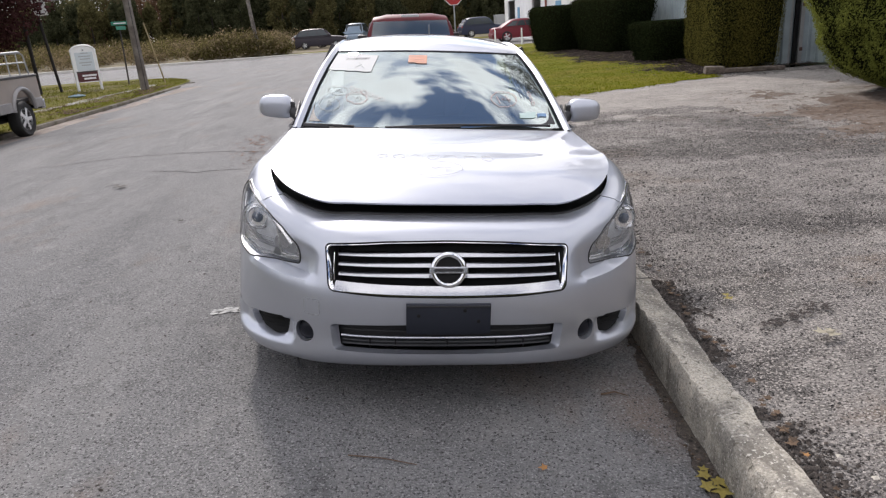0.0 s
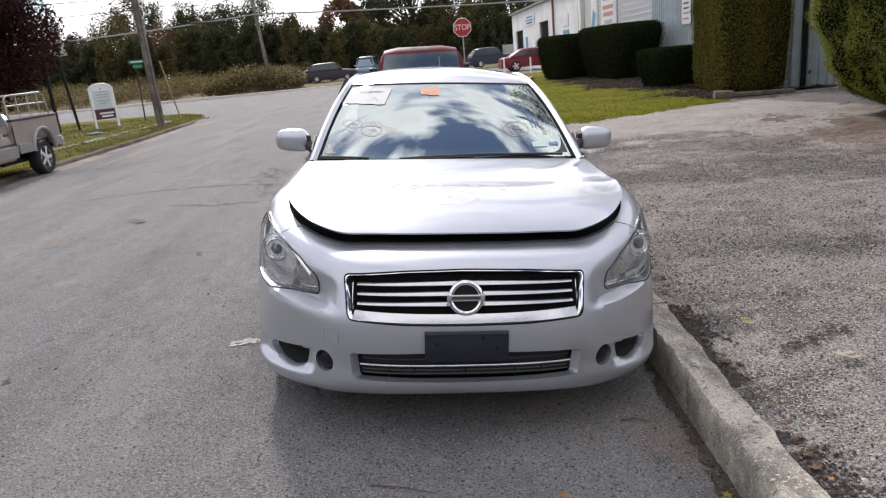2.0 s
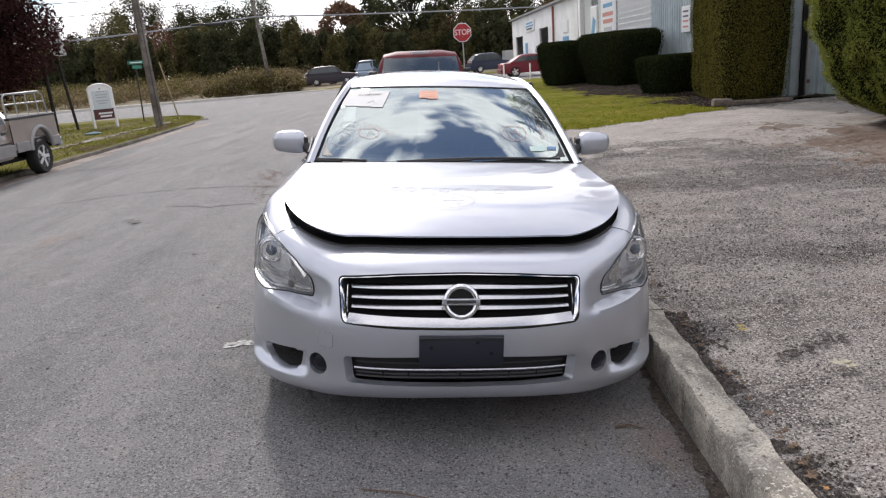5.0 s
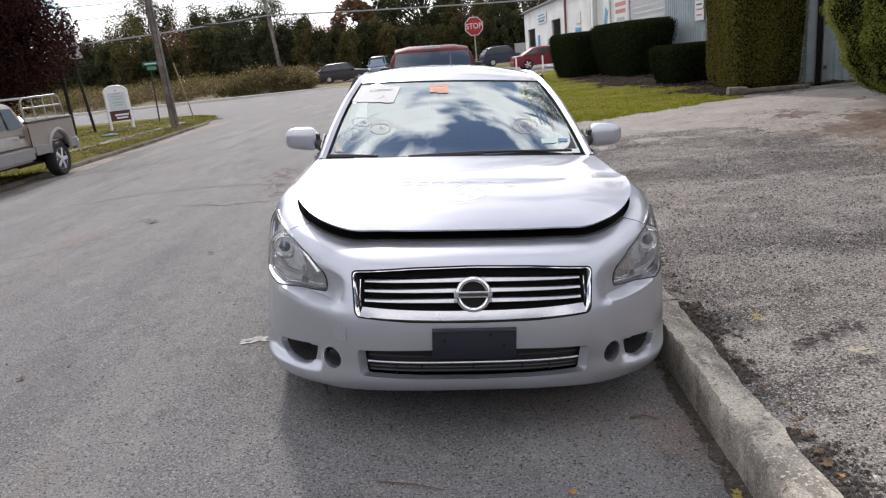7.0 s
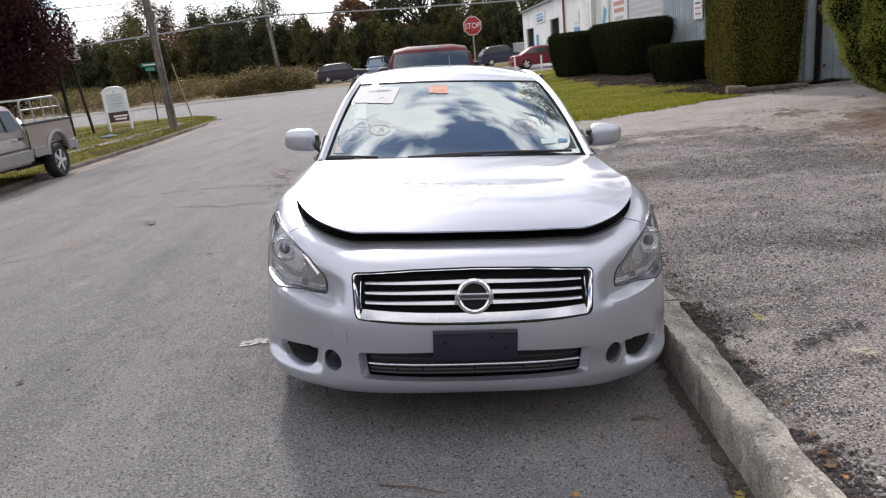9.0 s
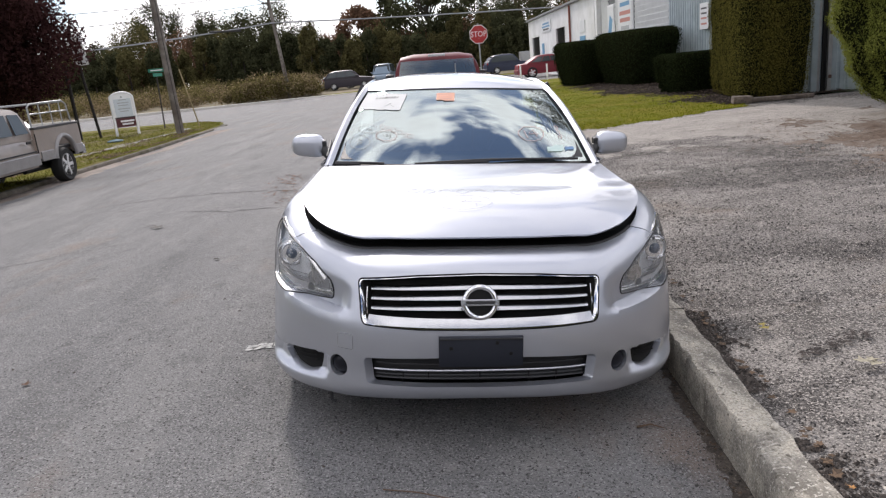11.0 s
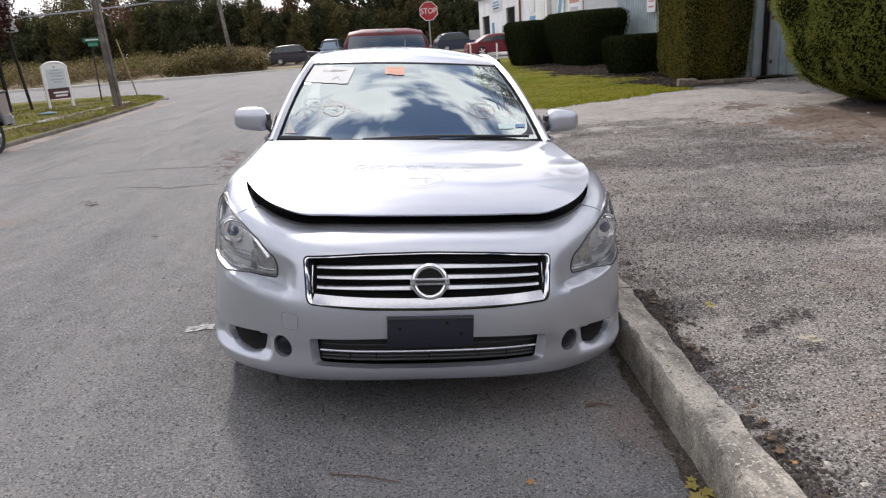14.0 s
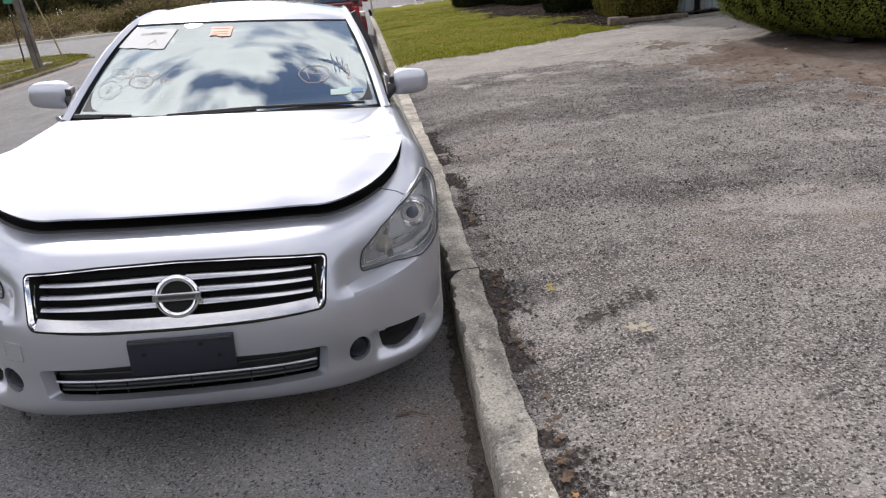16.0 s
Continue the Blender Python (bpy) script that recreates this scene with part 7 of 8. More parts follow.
tagged(part("guy_stake", tube([(-10.54, 28.87, -0.2), (-10.95, 28.74, 2.35)], 0.03, 6), material("tan_stake", (0.30, 0.24, 0.13), rough=0.8, vary=0.15, scale=8)), "thin leaning tan stake on the verge", "stake")
tagged(part("litter", box((0.5, 0.3, 0.14), pose(-15.0, 26.2, -0.08, 5, 0, 20), 0.06), material("white_plastic", (0.65, 0.66, 0.66), rough=0.6, vary=0.1, scale=9)), "white plastic litter on the grass", "litter")
bm = bmesh.new()
bmesh.ops.create_icosphere(bm, subdivisions=3, radius=1.0)
for v in bm.verts:
    v.co = Vector((v.co.x * 0.30, v.co.y * 0.20, v.co.z * 0.05 * (1 + 1.2 * noise.noise(v.co * 4)))) + Vector((-11.9, 23.4, -0.12))
tagged(part("blue_cloth", bm, material("blue_cloth", (0.17, 0.26, 0.31), rough=0.85, vary=0.25, scale=14), smooth=True), "crumpled blue cloth lying on the grass", "cloth")
for x, y in ((4.8, 35.9), (6.3, 36.3), (8.0, 36.7)):
    tagged(part("marker_post", tube([(x, y, 0.05), (x, y, 0.95)], 0.045, 8), SIGN_WHITE), "short white marker post by the walk", "post", "white marker posts")

# ---- buildings ----
CLAD = material("blue_grey_cladding", (0.37, 0.44, 0.47), rough=0.5, metal=0.2, second=(0.29, 0.35, 0.375), second_scale=1.2, vary=0.1, scale=5)
SIDING = material("pale_siding", (0.62, 0.64, 0.64), rough=0.6, vary=0.08, scale=4)
STUCCO = material("white_render", (0.72, 0.73, 0.73), rough=0.85, second=(0.62, 0.63, 0.62), second_scale=0.7, vary=0.05, scale=3, bump=0.2)
DARK_GLASS = material("dark_glass", (0.045, 0.055, 0.060), rough=0.12, coat=0.0, fine=0.1)
ROOF = material("roof_sheet", (0.20, 0.21, 0.21), rough=0.6, vary=0.15, scale=2)
PIPE_RED = material("red_brown_pipe", (0.22, 0.07, 0.05), rough=0.6, vary=0.15, scale=8)
POSTER = material("poster_white", (0.70, 0.72, 0.72), rough=0.5, vary=0.04, scale=6)
POSTER_BLUE = material("poster_blue", (0.12, 0.30, 0.48), rough=0.5, vary=0.08, scale=6)
PRINT_RED = material("faded_red_print", (0.50, 0.22, 0.18), rough=0.6, fine=0.1)


def corrugated(name, a, b, z0, z1, mat, parent, pitch=0.20, depth=0.03):
    """A ribbed sheet between two ground points."""
    a, b = Vector((*a, 0)), Vector((*b, 0))
    d = b - a
    n = Vector((d.y, -d.x, 0)).normalized()
    k = max(2, int(d.length / pitch))
    verts, faces = [], []
    for i in range(k):
        for t, o in ((0.0, 0), (0.55, 0), (0.68, 1), (0.87, 1)):
            p = a + d * ((i + t) / k) + n * depth * o
            verts += [(p.x, p.y, z0), (p.x, p.y, z1)]
    m = len(verts) // 2
    faces = [(2 * i, 2 * i + 2, 2 * i + 3, 2 * i + 1) for i in range(m - 1)]
    return link_mesh(name, verts, faces, mat, parent)


shed = tagged(new("metal_building"), "long blue-grey metal-clad building behind the hedges", "building")
part("wall", box((7.5, 10.6, 5.2), pose(12.05, 17.0, 2.6)), CLAD, shed)
corrugated("cladding", (8.26, 11.75), (8.26, 22.3), 0.05, 5.2, CLAD, shed)
corrugated("cladding", (9.6, 11.62), (7.85, 11.62), 0.2, 5.2, CLAD, shed, 0.17)
part("wall_end", box((8.6, 0.2, 5.2), pose(11.55, 11.82, 2.6)), CLAD, shed)
gate = new("sliding_gate")
gate.parent = shed
corrugated("gate_sheet", (7.60, 11.55), (7.20, 11.60), 0.2, 4.2, CLAD, gate, 0.15)
part("gate_frame", box((0.08, 0.06, 4.1), pose(7.62, 11.6, 2.2), 0.01), STEEL, gate)
part("gate_frame", box((0.08, 0.06, 4.1), pose(7.83, 11.55, 2.2), 0.01), STEEL, gate)
# a solid black strip; the slit's shade is put into its colour
part("gap", box((0.085, 0.04, 4.1), pose(7.752, 11.60, 2.2)), BLACK_DEEP, gate, "black strip standing in for the shaded gap beside the gate")
for z in (0.5, 1.35):
    part("hinge", box((0.06, 0.06, 0.07), pose(7.84, 11.53, z), 0.01), material("rusty_hinge", (0.10, 0.06, 0.045), rough=0.8, vary=0.2, scale=20), gate, "rusty hinge")
part("sheet_sign", box((0.012, 0.66, 0.75), pose(8.20, 18.95, 2.1), 0.004), POSTER, shed, "white sign with unreadable red print")
for z in (2.52, 2.38, 2.24, 2.08):
    part("print_bar", box((0.006, 0.42, 0.05), pose(8.19, 18.95, z - 0.2)), PRINT_RED if z < 2.3 else INK, shed)

office = tagged(new("sided_building"), "pale grey lap-sided building with posters on the wall", "building")
# wall coloured dark, so that gaps between the boards read as shadow lines
part("wall", box((8.0, 9.6, 4.1), pose(12.35, 27.2, 2.05)), material("siding_shadow_gap", (0.20, 0.21, 0.21), rough=0.8, vary=0.1, scale=4), office)
for y0, y1 in ((22.35, 26.45), (28.75, 29.40), (30.6, 31.9)):
    for k in range(18):
        part("siding_board", box((0.030, y1 - y0, 0.225), pose(8.315, (y0 + y1) / 2, 0.35 + 0.205 * k, 0, -12, 0), 0.003), SIDING, office)
part("fascia_board", box((0.25, 10.0, 0.5), pose(8.25, 27.2, 4.05), 0.02), SIGN_WHITE, office)
part("corner_post", box((0.20, 0.35, 4.2), pose(8.25, 32.4, 2.1), 0.02), SIGN_WHITE, office)
pst = new("poster")
pst.parent = office
part("poster_frame", box((0.05, 2.2, 2.3), pose(8.27, 27.6, 2.35), 0.01), SIGN_WHITE, pst)
part("poster_sheet", box((0.02, 2.0, 2.1), pose(8.238, 27.6, 2.35), 0.004), POSTER, pst, "white poster with faded red and blue print")
for z, w, m_ in ((3.15, 1.4, POSTER_BLUE), (2.80, 1.6, PRINT_RED), (2.52, 1.5, PRINT_RED), (2.20, 1.2, SIGN_GREY), (1.80, 1.6, PRINT_RED)):
    part("print_bar", box((0.006, w, 0.16), pose(8.225, 27.6, z)), m_, pst)
win = new("window")
win.parent = office
part("window_frame", box((0.06, 1.1, 2.0), pose(8.28, 30.0, 2.3), 0.01), SIGN_WHITE, win)
part("pane", box((0.02, 0.95, 1.85), pose(8.245, 30.0, 2.3)), POSTER, win)
part("blue_stripe", box((0.006, 0.5, 1.0), pose(8.232, 30.05, 2.3, 25, 0, 0)), POSTER_BLUE, win)

garage = tagged(new("white_garage"), "white rendered garage building with open bays", "building")
for y0, y1, z0 in ((33.2, 41.0, 0.0), (44.0, 51.0, 0.0), (54.6, 56.4, 0.0)):
    part("wall", box((0.12, y1 - y0, 4.05), pose(8.33, (y0 + y1) / 2, 2.025)), STUCCO, garage)
for y0, y1, z0 in ((41.0, 44.0, 2.95), (51.0, 54.6, 2.75)):
    part("lintel", box((0.12, y1 - y0, 4.05 - z0), pose(8.33, (y0 + y1) / 2, (4.05 + z0) / 2)), STUCCO, garage)
    # black panel across the bay: its inner shade put into the colour
    part("bay_dark_panel", box((0.1, y1 - y0, z0), pose(10.9, (y0 + y1) / 2, z0 / 2)), BLACK_DEEP, garage, "black panel standing in for the shade in the open bay")
part("end_wall", box((8.0, 0.3, 4.05), pose(12.5, 33.35, 2.025)), STUCCO, garage)
part("end_wall", box((8.0, 0.3, 4.05), pose(12.5, 56.3, 2.025)), STUCCO, garage)
# unseen wall, added to keep light out of the bays
part("unseen_rear_wall", box((0.2, 22.6, 4.05), pose(16.4, 44.8, 2.025)), STUCCO, garage)
part("roof", box((8.6, 23.6, 0.14), pose(12.4, 44.8, 4.12), 0.02), ROOF, garage)
part("coping", box((0.36, 23.6, 0.10), pose(8.40, 44.8, 4.13), 0.02), SIGN_GREY, garage)
part("downpipe", tube([(8.20, 39.1, 0.1), (8.20, 39.1, 4.0)], 0.06, 8), PIPE_RED, garage)
sg = new("wall_sign")
sg.parent = garage
part("sign_board", box((0.04, 3.9, 0.72), pose(8.24, 47.6, 3.30), 0.01), POSTER, sg)
for z, w in ((3.48, 2.6), (3.28, 3.2), (3.10, 2.4)):
    part("print_bar", box((0.006, w, 0.11), pose(8.216, 47.6, z)), INK if z < 3.2 else POSTER_BLUE, sg)
part("blue_notice", box((0.03, 0.9, 1.2), pose(8.25, 49.3, 1.6), 0.01), POSTER_BLUE, garage)
for z in (2.7, 1.9):
    part("blue_notice", box((0.03, 1.3, 0.6), pose(8.25, 36.0, z), 0.01), POSTER_BLUE if z < 2 else POSTER, garage)
tagged(part("utility_box", box((1.2, 1.5, 1.9), pose(9.3, 66.5, 0.95), 0.04), STEEL), "grey metal cabinet beside the garage", "cabinet")

# ---- other vehicles ----
TRUCK_TAN = material("tan_truck_paint", (0.33, 0.28, 0.245), rough=0.38, metal=0.35, second=(0.32, 0.28, 0.25), second_scale=1.6, vary=0.12, scale=3, coat=0.6)
TRUCK_SILVER = material("silver_truck_trim", (0.30, 0.29, 0.285), rough=0.45, metal=0.4, vary=0.12, scale=6, coat=0.3)
RED_PAINT = material("dark_red_paint", (0.12, 0.012, 0.017), rough=0.5, spec=0.3, vary=0.1, scale=3, coat=0.12)
RED_BRIGHT = material("red_car_paint", (0.17, 0.014, 0.024), rough=0.4, spec=0.3, vary=0.06, scale=3, coat=0.15)
NAVY = material("navy_paint", (0.020, 0.027, 0.055), rough=0.4, spec=0.3, vary=0.06, scale=3, coat=0.15)
CHARCOAL = material("charcoal_paint", (0.030, 0.024, 0.030), rough=0.4, spec=0.25, vary=0.06, scale=3, coat=0.1)
VAN_BLUE = material("pale_blue_paint", (0.16, 0.22, 0.28), rough=0.4, vary=0.06, scale=3, coat=0.6)
TEAL_GLASS = glass_material("teal_tinted_glass", (0.42, 0.52, 0.54), 0.02, 1.9, 0.06)
WHITE_CAR = material("white_car_paint", (0.60, 0.61, 0.62), rough=0.35, vary=0.04, scale=3, coat=0.7)


def smooth_loop(pts, cuts=3):
    """Corner-cut an open profile."""
    for _ in range(cuts - 1):
        out = [pts[0]]
        for a, b in zip(pts, pts[1:]):
            out += [(a[0] * 0.8 + b[0] * 0.2, a[1] * 0.8 + b[1] * 0.2), (a[0] * 0.2 + b[0] * 0.8, a[1] * 0.2 + b[1] * 0.8)]
        pts = out + [pts[-1]]
    return pts


def skin(name, top, bottom, half, mat, parent, tuck=0.12, label=""):
    """A body: a side profile (y, z) from nose to tail over a floor height, with rounded, tucked-in flanks."""
    prof = smooth_loop(top)
    z_hi = max(z for _, z in prof)
    ring_x = [-1.0, -0.985, -0.93, -0.6, 0.0, 0.6, 0.93, 0.985, 1.0]
    ring_t = [0.0, 0.72, 0.93, 1.0, 1.0, 1.0, 0.93, 0.72, 0.0]
    verts, faces = [], []
    for y, z in prof:
        k = (z - bottom) / max(0.01, z_hi - bottom)
        for x, t in zip(ring_x, ring_t):
            w = half * (1 - tuck * (t * k) ** 2.2) * (1 - 0.05 * (1 - t))
            verts.append((x * w, y, bottom + (z - bottom) * t))
    n = len(ring_x)
    for j in range(len(prof) - 1):
        faces += [(j * n + i, j * n + i + 1, (j + 1) * n + i + 1, (j + 1) * n + i) for i in range(n - 1)]
    faces += [tuple(range(n)), tuple(range((len(prof) - 1) * n, len(prof) * n))]
    ob = link_mesh(name, verts, faces, mat, parent, True, label)
    ob.data.set_sharp_from_angle(angle=radians(45))
    return ob


def pane(name, corners, parent, mat=None):
    a, b, c, d = [Vector(p) for p in corners]
    n = (b - a).cross(d - a).normalized()
    verts = [p + n * o for o in (0.0, 0.006) for p in (a, b, c, d)]
    return link_mesh(name, verts, [(0, 1, 2, 3), (4, 5, 6, 7), (0, 1, 5, 4), (1, 2, 6, 5), (2, 3, 7, 6), (3, 0, 4, 7)], mat or DARK_GLASS, parent)


def road_car(name, label, category, m, paint, length, half, h, hood_z, style):
    """A parked car; its nose points to -y."""
    v = tagged(new(name), label, category)
    v.matrix_world = m
    wb0, wb1 = 0.19 * length, 0.79 * length
    skin("body", [(0.0, 0.42), (0.02, hood_z - 0.14), (0.22 * length, hood_z), (0.30 * length, hood_z + 0.03), (0.94 * length, hood_z + 0.05), (0.99 * length, hood_z - 0.05), (length, 0.45)], 0.24, half, paint, v, 0.06)
    roofs = {"sedan": [(0.30, hood_z), (0.43, h - 0.03), (0.55, h), (0.70, h - 0.04), (0.86, hood_z + 0.05)], "suv": [(0.28, hood_z), (0.40, h - 0.04), (0.55, h), (0.85, h - 0.05), (0.97, hood_z + 0.02)],
             "van": [(0.10, hood_z), (0.24, h - 0.05), (0.5, h), (0.95, h - 0.02), (0.985, hood_z)]}[style]
    skin("cabin", [(f * length, z) for f, z in roofs], hood_z - 0.06, half * 0.97, paint, v, 0.24)
    lo, hi = hood_z + 0.07, h - 0.13
    f0, f1, f2, f3 = roofs[0][0], roofs[1][0], roofs[-2][0], roofs[-1][0]
    xl, xh = half * 0.945, half * 0.83
    for s in (-1, 1):
        cuts = [f0 + 0.05 + (f3 - f0 - 0.10) * k / 3 for k in range(4)]
        tops = [f1 + 0.01 + (f2 - f1 - 0.02) * k / 3 for k in range(4)]
        for k in range(3):
            pane("side_window", [(s * xl, (cuts[k] + 0.006) * length, lo), (s * xl, (cuts[k + 1] - 0.006) * length, lo), (s * xh, (tops[k + 1] - 0.004) * length, hi), (s * xh, (tops[k] + 0.004) * length, hi)], v)
        wheel(v, s * (half - 0.13), wb0 + 0.05, 0.33, 0.21)
        wheel(v, s * (half - 0.13), wb1, 0.33, 0.21)
        part("tail_light", box((0.24, 0.06, 0.16), pose(s * (half - 0.18), length * 0.985, hood_z - 0.10), 0.03), TAIL_RED, v)
        part("head_light", box((0.32, 0.10, 0.14), pose(s * (half - 0.22), 0.03, hood_z - 0.20), 0.03), LAMP_CHROME, v)
        part("side_mirror", box((0.16, 0.08, 0.11), pose(s * (half + 0.04), (f0 + 0.05) * length, hood_z + 0.12), 0.03), paint, v)
    pane("windshield", [(-xl * 0.92, (f0 + 0.015) * length - 0.02, lo - 0.02), (xl * 0.92, (f0 + 0.015) * length - 0.02, lo - 0.02), (xh * 0.92, f1 * length - 0.03, hi + 0.02), (-xh * 0.92, f1 * length - 0.03, hi + 0.02)], v)
    pane("rear_window", [(-xl * 0.88, (f3 - 0.012) * length + 0.02, lo), (xl * 0.88, (f3 - 0.012) * length + 0.02, lo), (xh * 0.88, f2 * length + 0.05, hi), (-xh * 0.88, f2 * length + 0.05, hi)], v)
    part("bumper", box((half * 1.9, 0.14, 0.20), pose(0, length - 0.02, 0.44), 0.05), paint, v)
    return v


zr = cross_z(6)
road_car("suv", "navy blue sport utility vehicle parked by the garage", "car", pose(9.2, 63.4, zr, 0, 0, 100), NAVY, 4.3, 0.91, 1.72, 1.02, "suv")
road_car("sedan", "red sedan parked by the garage", "car", pose(9.55, 42.5, zr, 0, 0, 92), RED_BRIGHT, 4.2, 0.84, 1.36, 0.86, "sedan")
road_car("suv", "charcoal sport utility vehicle parked beyond the cross street", "car", pose(-5.5, 66.0, 0.02, 0, 0, 92), CHARCOAL, 4.9, 0.95, 1.78, 1.08, "suv")
road_car("sedan", "pale grey car half hidden behind shrubs", "car", pose(-7.3, 69.0, 0.02, 0, 0, 84), WHITE_CAR, 4.5, 0.88, 1.46, 0.93, "sedan")
road_car("van", "pale blue van parked beyond the cross street", "van", pose(-4.9, 67.0, 0.04, 0, 0, -4), VAN_BLUE, 4.9, 0.95, 2.05, 1.1, "van")
road_car("sedan", "small dark car with pale trim beyond the junction", "car", pose(3.8, 68.0, zr, 0, 0, 12), CHARCOAL, 4.2, 0.86, 1.5, 0.95, "sedan")


def pickup(name, label, m, paint, lower, rack):
    """A pickup truck; its nose points to -y, the tail is at y = 5.3."""
    v = tagged(new(name), label, "pickup truck")
    v.matrix_world = m
    half = 0.92
    skin("front_body", [(0.0, 0.55), (0.03, 0.98), (0.5, 1.08), (1.25, 1.12), (3.28, 1.14), (3.30, 0.6)], 0.46, half, paint, v, 0.05)
    skin("cab", [(1.20, 1.10), (1.75, 1.62), (2.05, 1.72), (2.95, 1.72), (3.22, 1.62), (3.30, 1.10)], 1.02, half * 0.97, paint, v, 0.15)
    for s in (-1, 1):
        bm = bmesh.new()
        prof = [(3.34, 0.62), (3.34, 1.22), (5.26, 1.22), (5.28, 0.62), (4.88, 0.62)] + [(4.45 + 0.44 * math.cos(a), 0.55 + 0.44 * math.sin(a)) for a in [math.pi * k / 12 for k in range(1, 12)]] + [(4.0, 0.62)]
        f = [bm.verts.new((s * half, y, z)) for y, z in prof]
        g = [bm.verts.new((s * (half - 0.07), y, z)) for y, z in prof]
        bm.faces.new(f)
        bm.faces.new(g[::-1])
        for k in range(len(f)):
            bm.faces.new((f[k], g[k], g[(k + 1) % len(f)], f[(k + 1) % len(f)]))
        bmesh.ops.recalc_face_normals(bm, faces=bm.faces)
        part("bed_side", bm, paint, v)
        part("bed_rail", box((0.10, 1.95, 0.05), pose(s * (half - 0.03), 4.30, 1.235), 0.015), BLACK_PLASTIC, v)
        part("wheel_flare", tube([(s * (half + 0.01), 4.45 + 0.46 * math.cos(a), 0.55 + 0.46 * math.sin(a)) for a in [math.pi * (k / 14) for k in range(15)]], 0.045, 8), lower, v, smooth=True)
        part("lower_side", box((0.05, 0.52, 0.20), pose(s * (half + 0.004), 3.66, 0.66), 0.015), lower, v)
        part("lower_side", box((0.05, 0.34, 0.20), pose(s * (half + 0.004), 5.10, 0.66), 0.015), lower, v)
        part("lower_side", box((0.05, 2.1, 0.24), pose(s * (half + 0.004), 2.26, 0.62), 0.02), lower, v)
        part("side_stripe", box((0.012, 1.9, 0.03), pose(s * (half + 0.012), 2.3, 0.78), 0.004), BLACK_PLASTIC, v)
        part("tail_light", box((0.10, 0.05, 0.34), pose(s * (half - 0.06), 5.28, 0.98), 0.015), TAIL_RED, v)
        part("door_handle", box((0.03, 0.16, 0.05), pose(s * (half + 0.01), 3.02, 0.98), 0.01), BLACK_PLASTIC, v)
        part("door_seam", box((0.012, 0.018, 0.55), pose(s * (half + 0.004), 3.32, 0.86)), BLACK_DEEP, v)
        xl, xh = half * 0.958, half * 0.875
        pane("side_window", [(s * xl, 1.62, 1.16), (s * xl, 2.62, 1.16), (s * xh, 2.60, 1.56), (s * xh, 1.96, 1.56)], v)
        pane("side_window", [(s * xl, 2.72, 1.16), (s * xl, 3.20, 1.16), (s * xh, 3.08, 1.54), (s * xh, 2.70, 1.56)], v)
        part("side_mirror", box((0.20, 0.10, 0.22), pose(s * (half + 0.10), 1.55, 1.22), 0.04), BLACK_PLASTIC, v)
        wheel(v, s * (half - 0.12), 0.95, 0.37, 0.25)
        wheel(v, s * (half - 0.12), 4.45, 0.37, 0.25)
    part("bed_floor", box((1.7, 1.95, 0.06), pose(0, 4.3, 0.75)), BLACK_PLASTIC, v)
    part("tailgate", box((1.66, 0.07, 0.58), pose(0, 5.25, 0.92), 0.02), paint, v)
    part("bumper", box((1.80, 0.16, 0.20), pose(0, 5.38, 0.60), 0.03), CHROME_DULL, v)
    part("frame_rail", box((1.0, 5.0, 0.16), pose(0, 2.7, 0.45)), BLACK_DEEP, v)
    part("exhaust", tube([(0.5, 3.4, 0.38), (0.55, 4.7, 0.38)], 0.05, 8), RUBBER, v)
    pane("windshield", [(-0.80, 1.28, 1.17), (0.80, 1.28, 1.17), (0.70, 1.72, 1.585), (-0.70, 1.72, 1.585)], v, TEAL_GLASS)
    pane("rear_window", [(-0.79, 3.325, 1.20), (0.79, 3.325, 1.20), (0.72, 3.265, 1.585), (-0.72, 3.265, 1.585)], v, TEAL_GLASS)
    part("brake_light", box((0.34, 0.05, 0.05), pose(0, 3.24, 1.675), 0.012), TAIL_RED if rack else WHITE_CAR, v, "high brake light with a clear lens")
    for size, at in (((0.80, 0.012, 0.022), (0.0, 3.315, 1.305)), ((0.022, 0.012, 0.20), (-0.36, 3.305, 1.40)), ((0.50, 0.012, 0.05), (0.05, 3.325, 1.235))):
        part("slider_rail", box(size, pose(*at), 0.003), STEEL, v)
    if rack:
        rk = new("bed_rack")
        rk.parent = v
        for s in (-1, 1):
            loop = [(s * 0.86, 3.40, 1.25), (s * 0.86, 3.40, 1.66), (s * 0.86, 3.50, 1.72), (s * 0.86, 4.85, 1.74), (s * 0.86, 5.02, 1.66), (s * 0.86, 5.10, 1.25)]
            part("rack_rail", tube(loop, 0.019, 8), STEEL, rk, smooth=True)
            part("rack_rail", tube([(s * 0.86, 3.40, 1.52), (s * 0.86, 5.06, 1.52)], 0.016, 8), STEEL, rk, smooth=True)
            for y in (3.85, 4.30, 4.72):
                part("rack_upright", tube([(s * 0.86, y, 1.25), (s * 0.86, y, 1.73)], 0.014, 8), STEEL, rk)
        for y in (3.45, 4.88):
            part("rack_cross", tube([(-0.86, y, 1.72), (0.86, y, 1.72)], 0.022, 8), STEEL, rk)
        bm = bmesh.new()
        bmesh.ops.create_icosphere(bm, subdivisions=3, radius=1.0)
        for q in bm.verts:
            q.co = Vector((q.co.x * 0.5, q.co.y * 0.35, q.co.z * 0.26 * (1 + 0.5 * noise.noise(q.co * 2.5)))) + Vector((0.2, 3.8, 1.15))
        part("white_sack", bm, WHITE_CAR, v, "white sack in the truck bed", smooth=True)
    return v


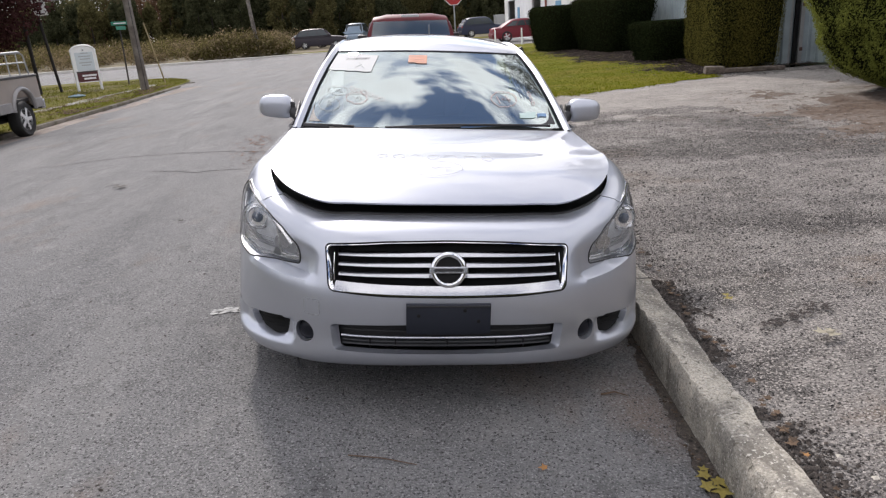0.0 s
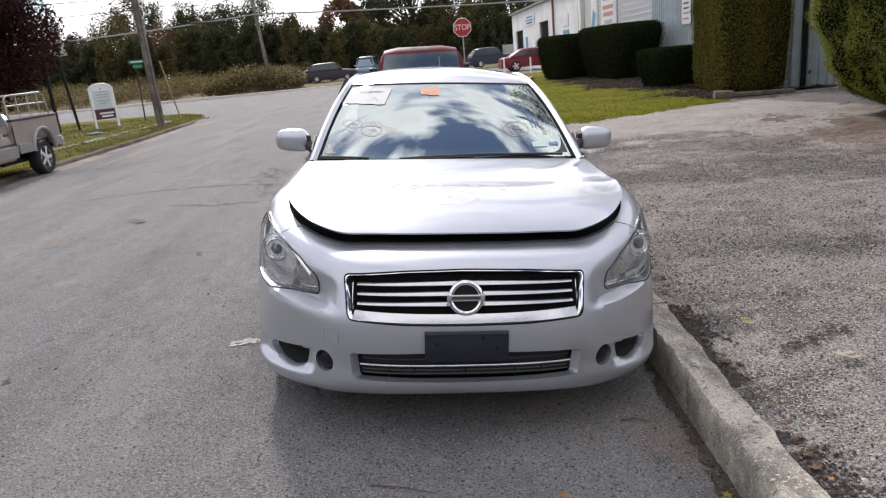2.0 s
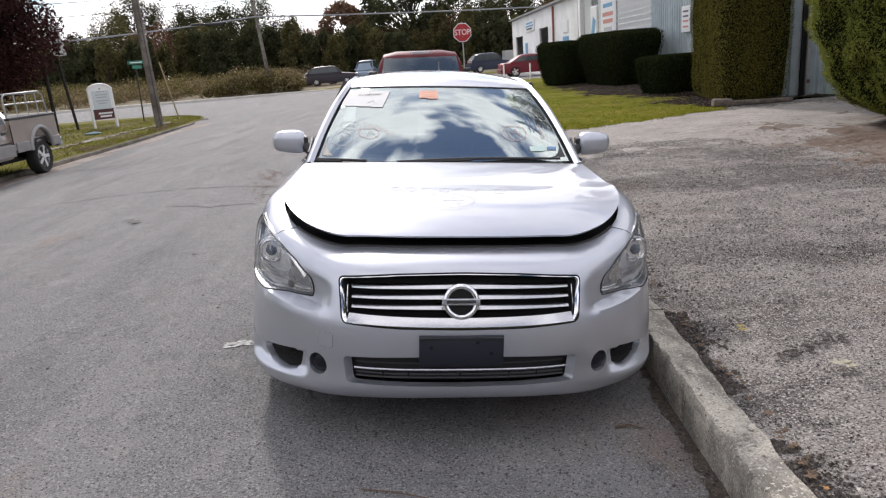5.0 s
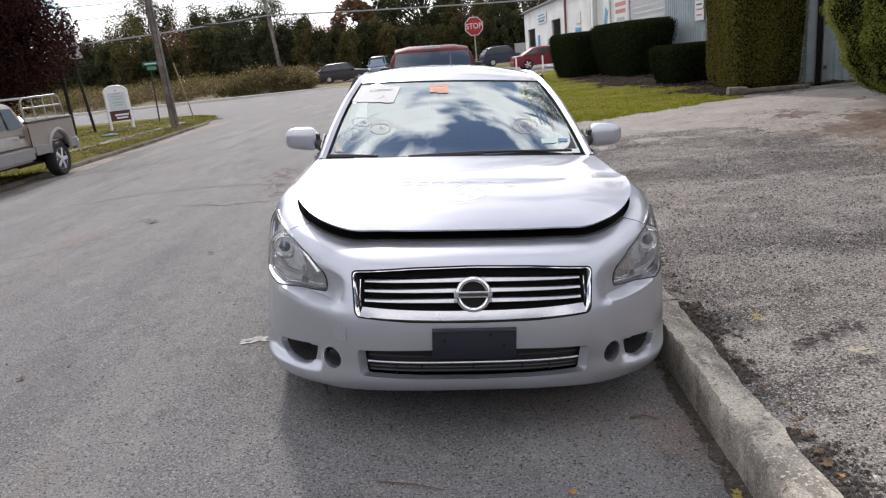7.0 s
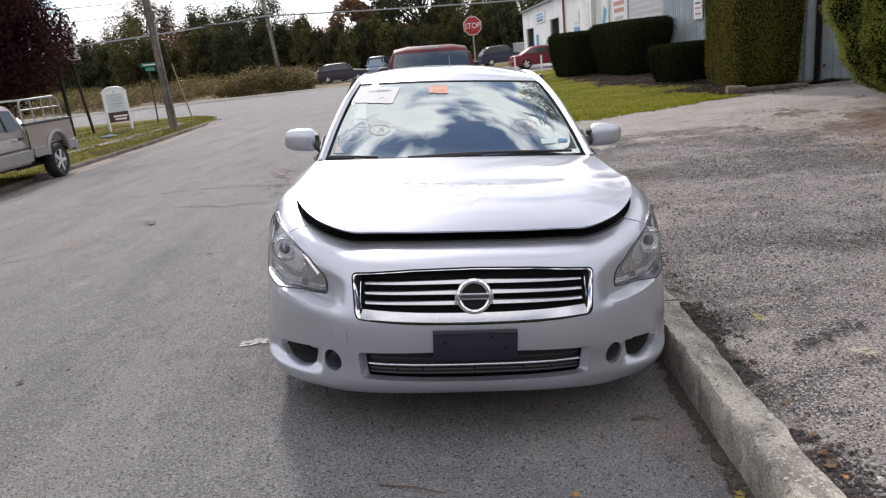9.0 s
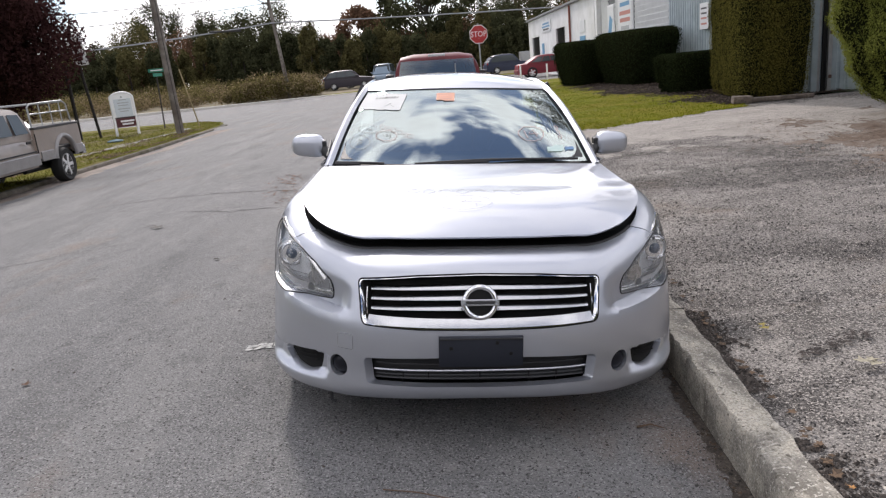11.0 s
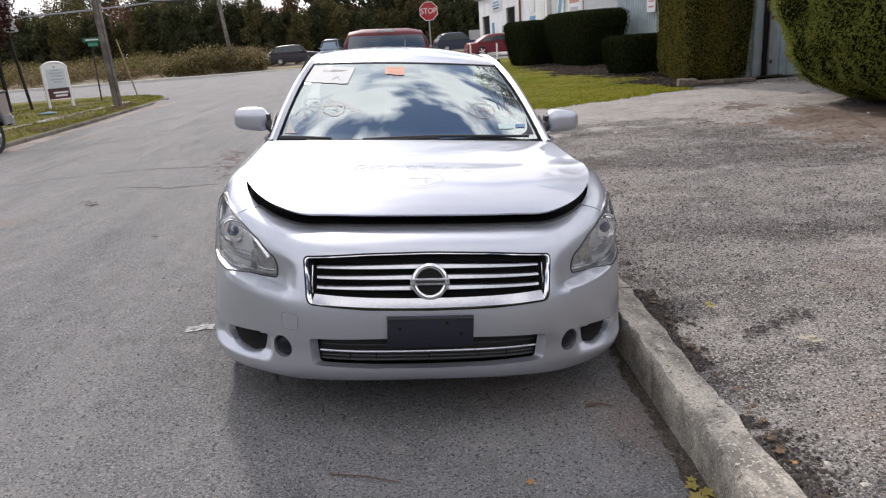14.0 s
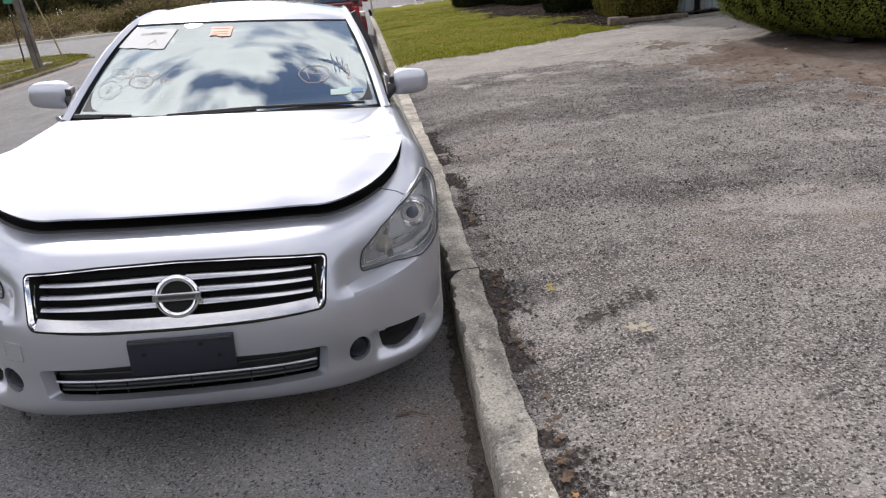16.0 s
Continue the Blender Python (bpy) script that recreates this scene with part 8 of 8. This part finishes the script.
pickup("pickup_truck", "worn tan pickup with a steel bed rack", pose(-8.98, 8.45, -0.235, 0, 0.0, 2), TRUCK_TAN, TRUCK_SILVER, True)
pickup("pickup_truck", "dark red pickup parked behind the silver sedan", pose(-0.02, 15.05, road_z(-0.1, 13) + 0.02, 0, -2.2, 181), RED_PAINT, RED_PAINT, False)
road_car("suv", "dark red car parked beyond the pickup", "car", pose(0.55, 17.6, road_z(0.5, 19) - 0.02, 0, 2, 0), RED_PAINT, 4.6, 0.9, 1.62, 1.0, "suv")
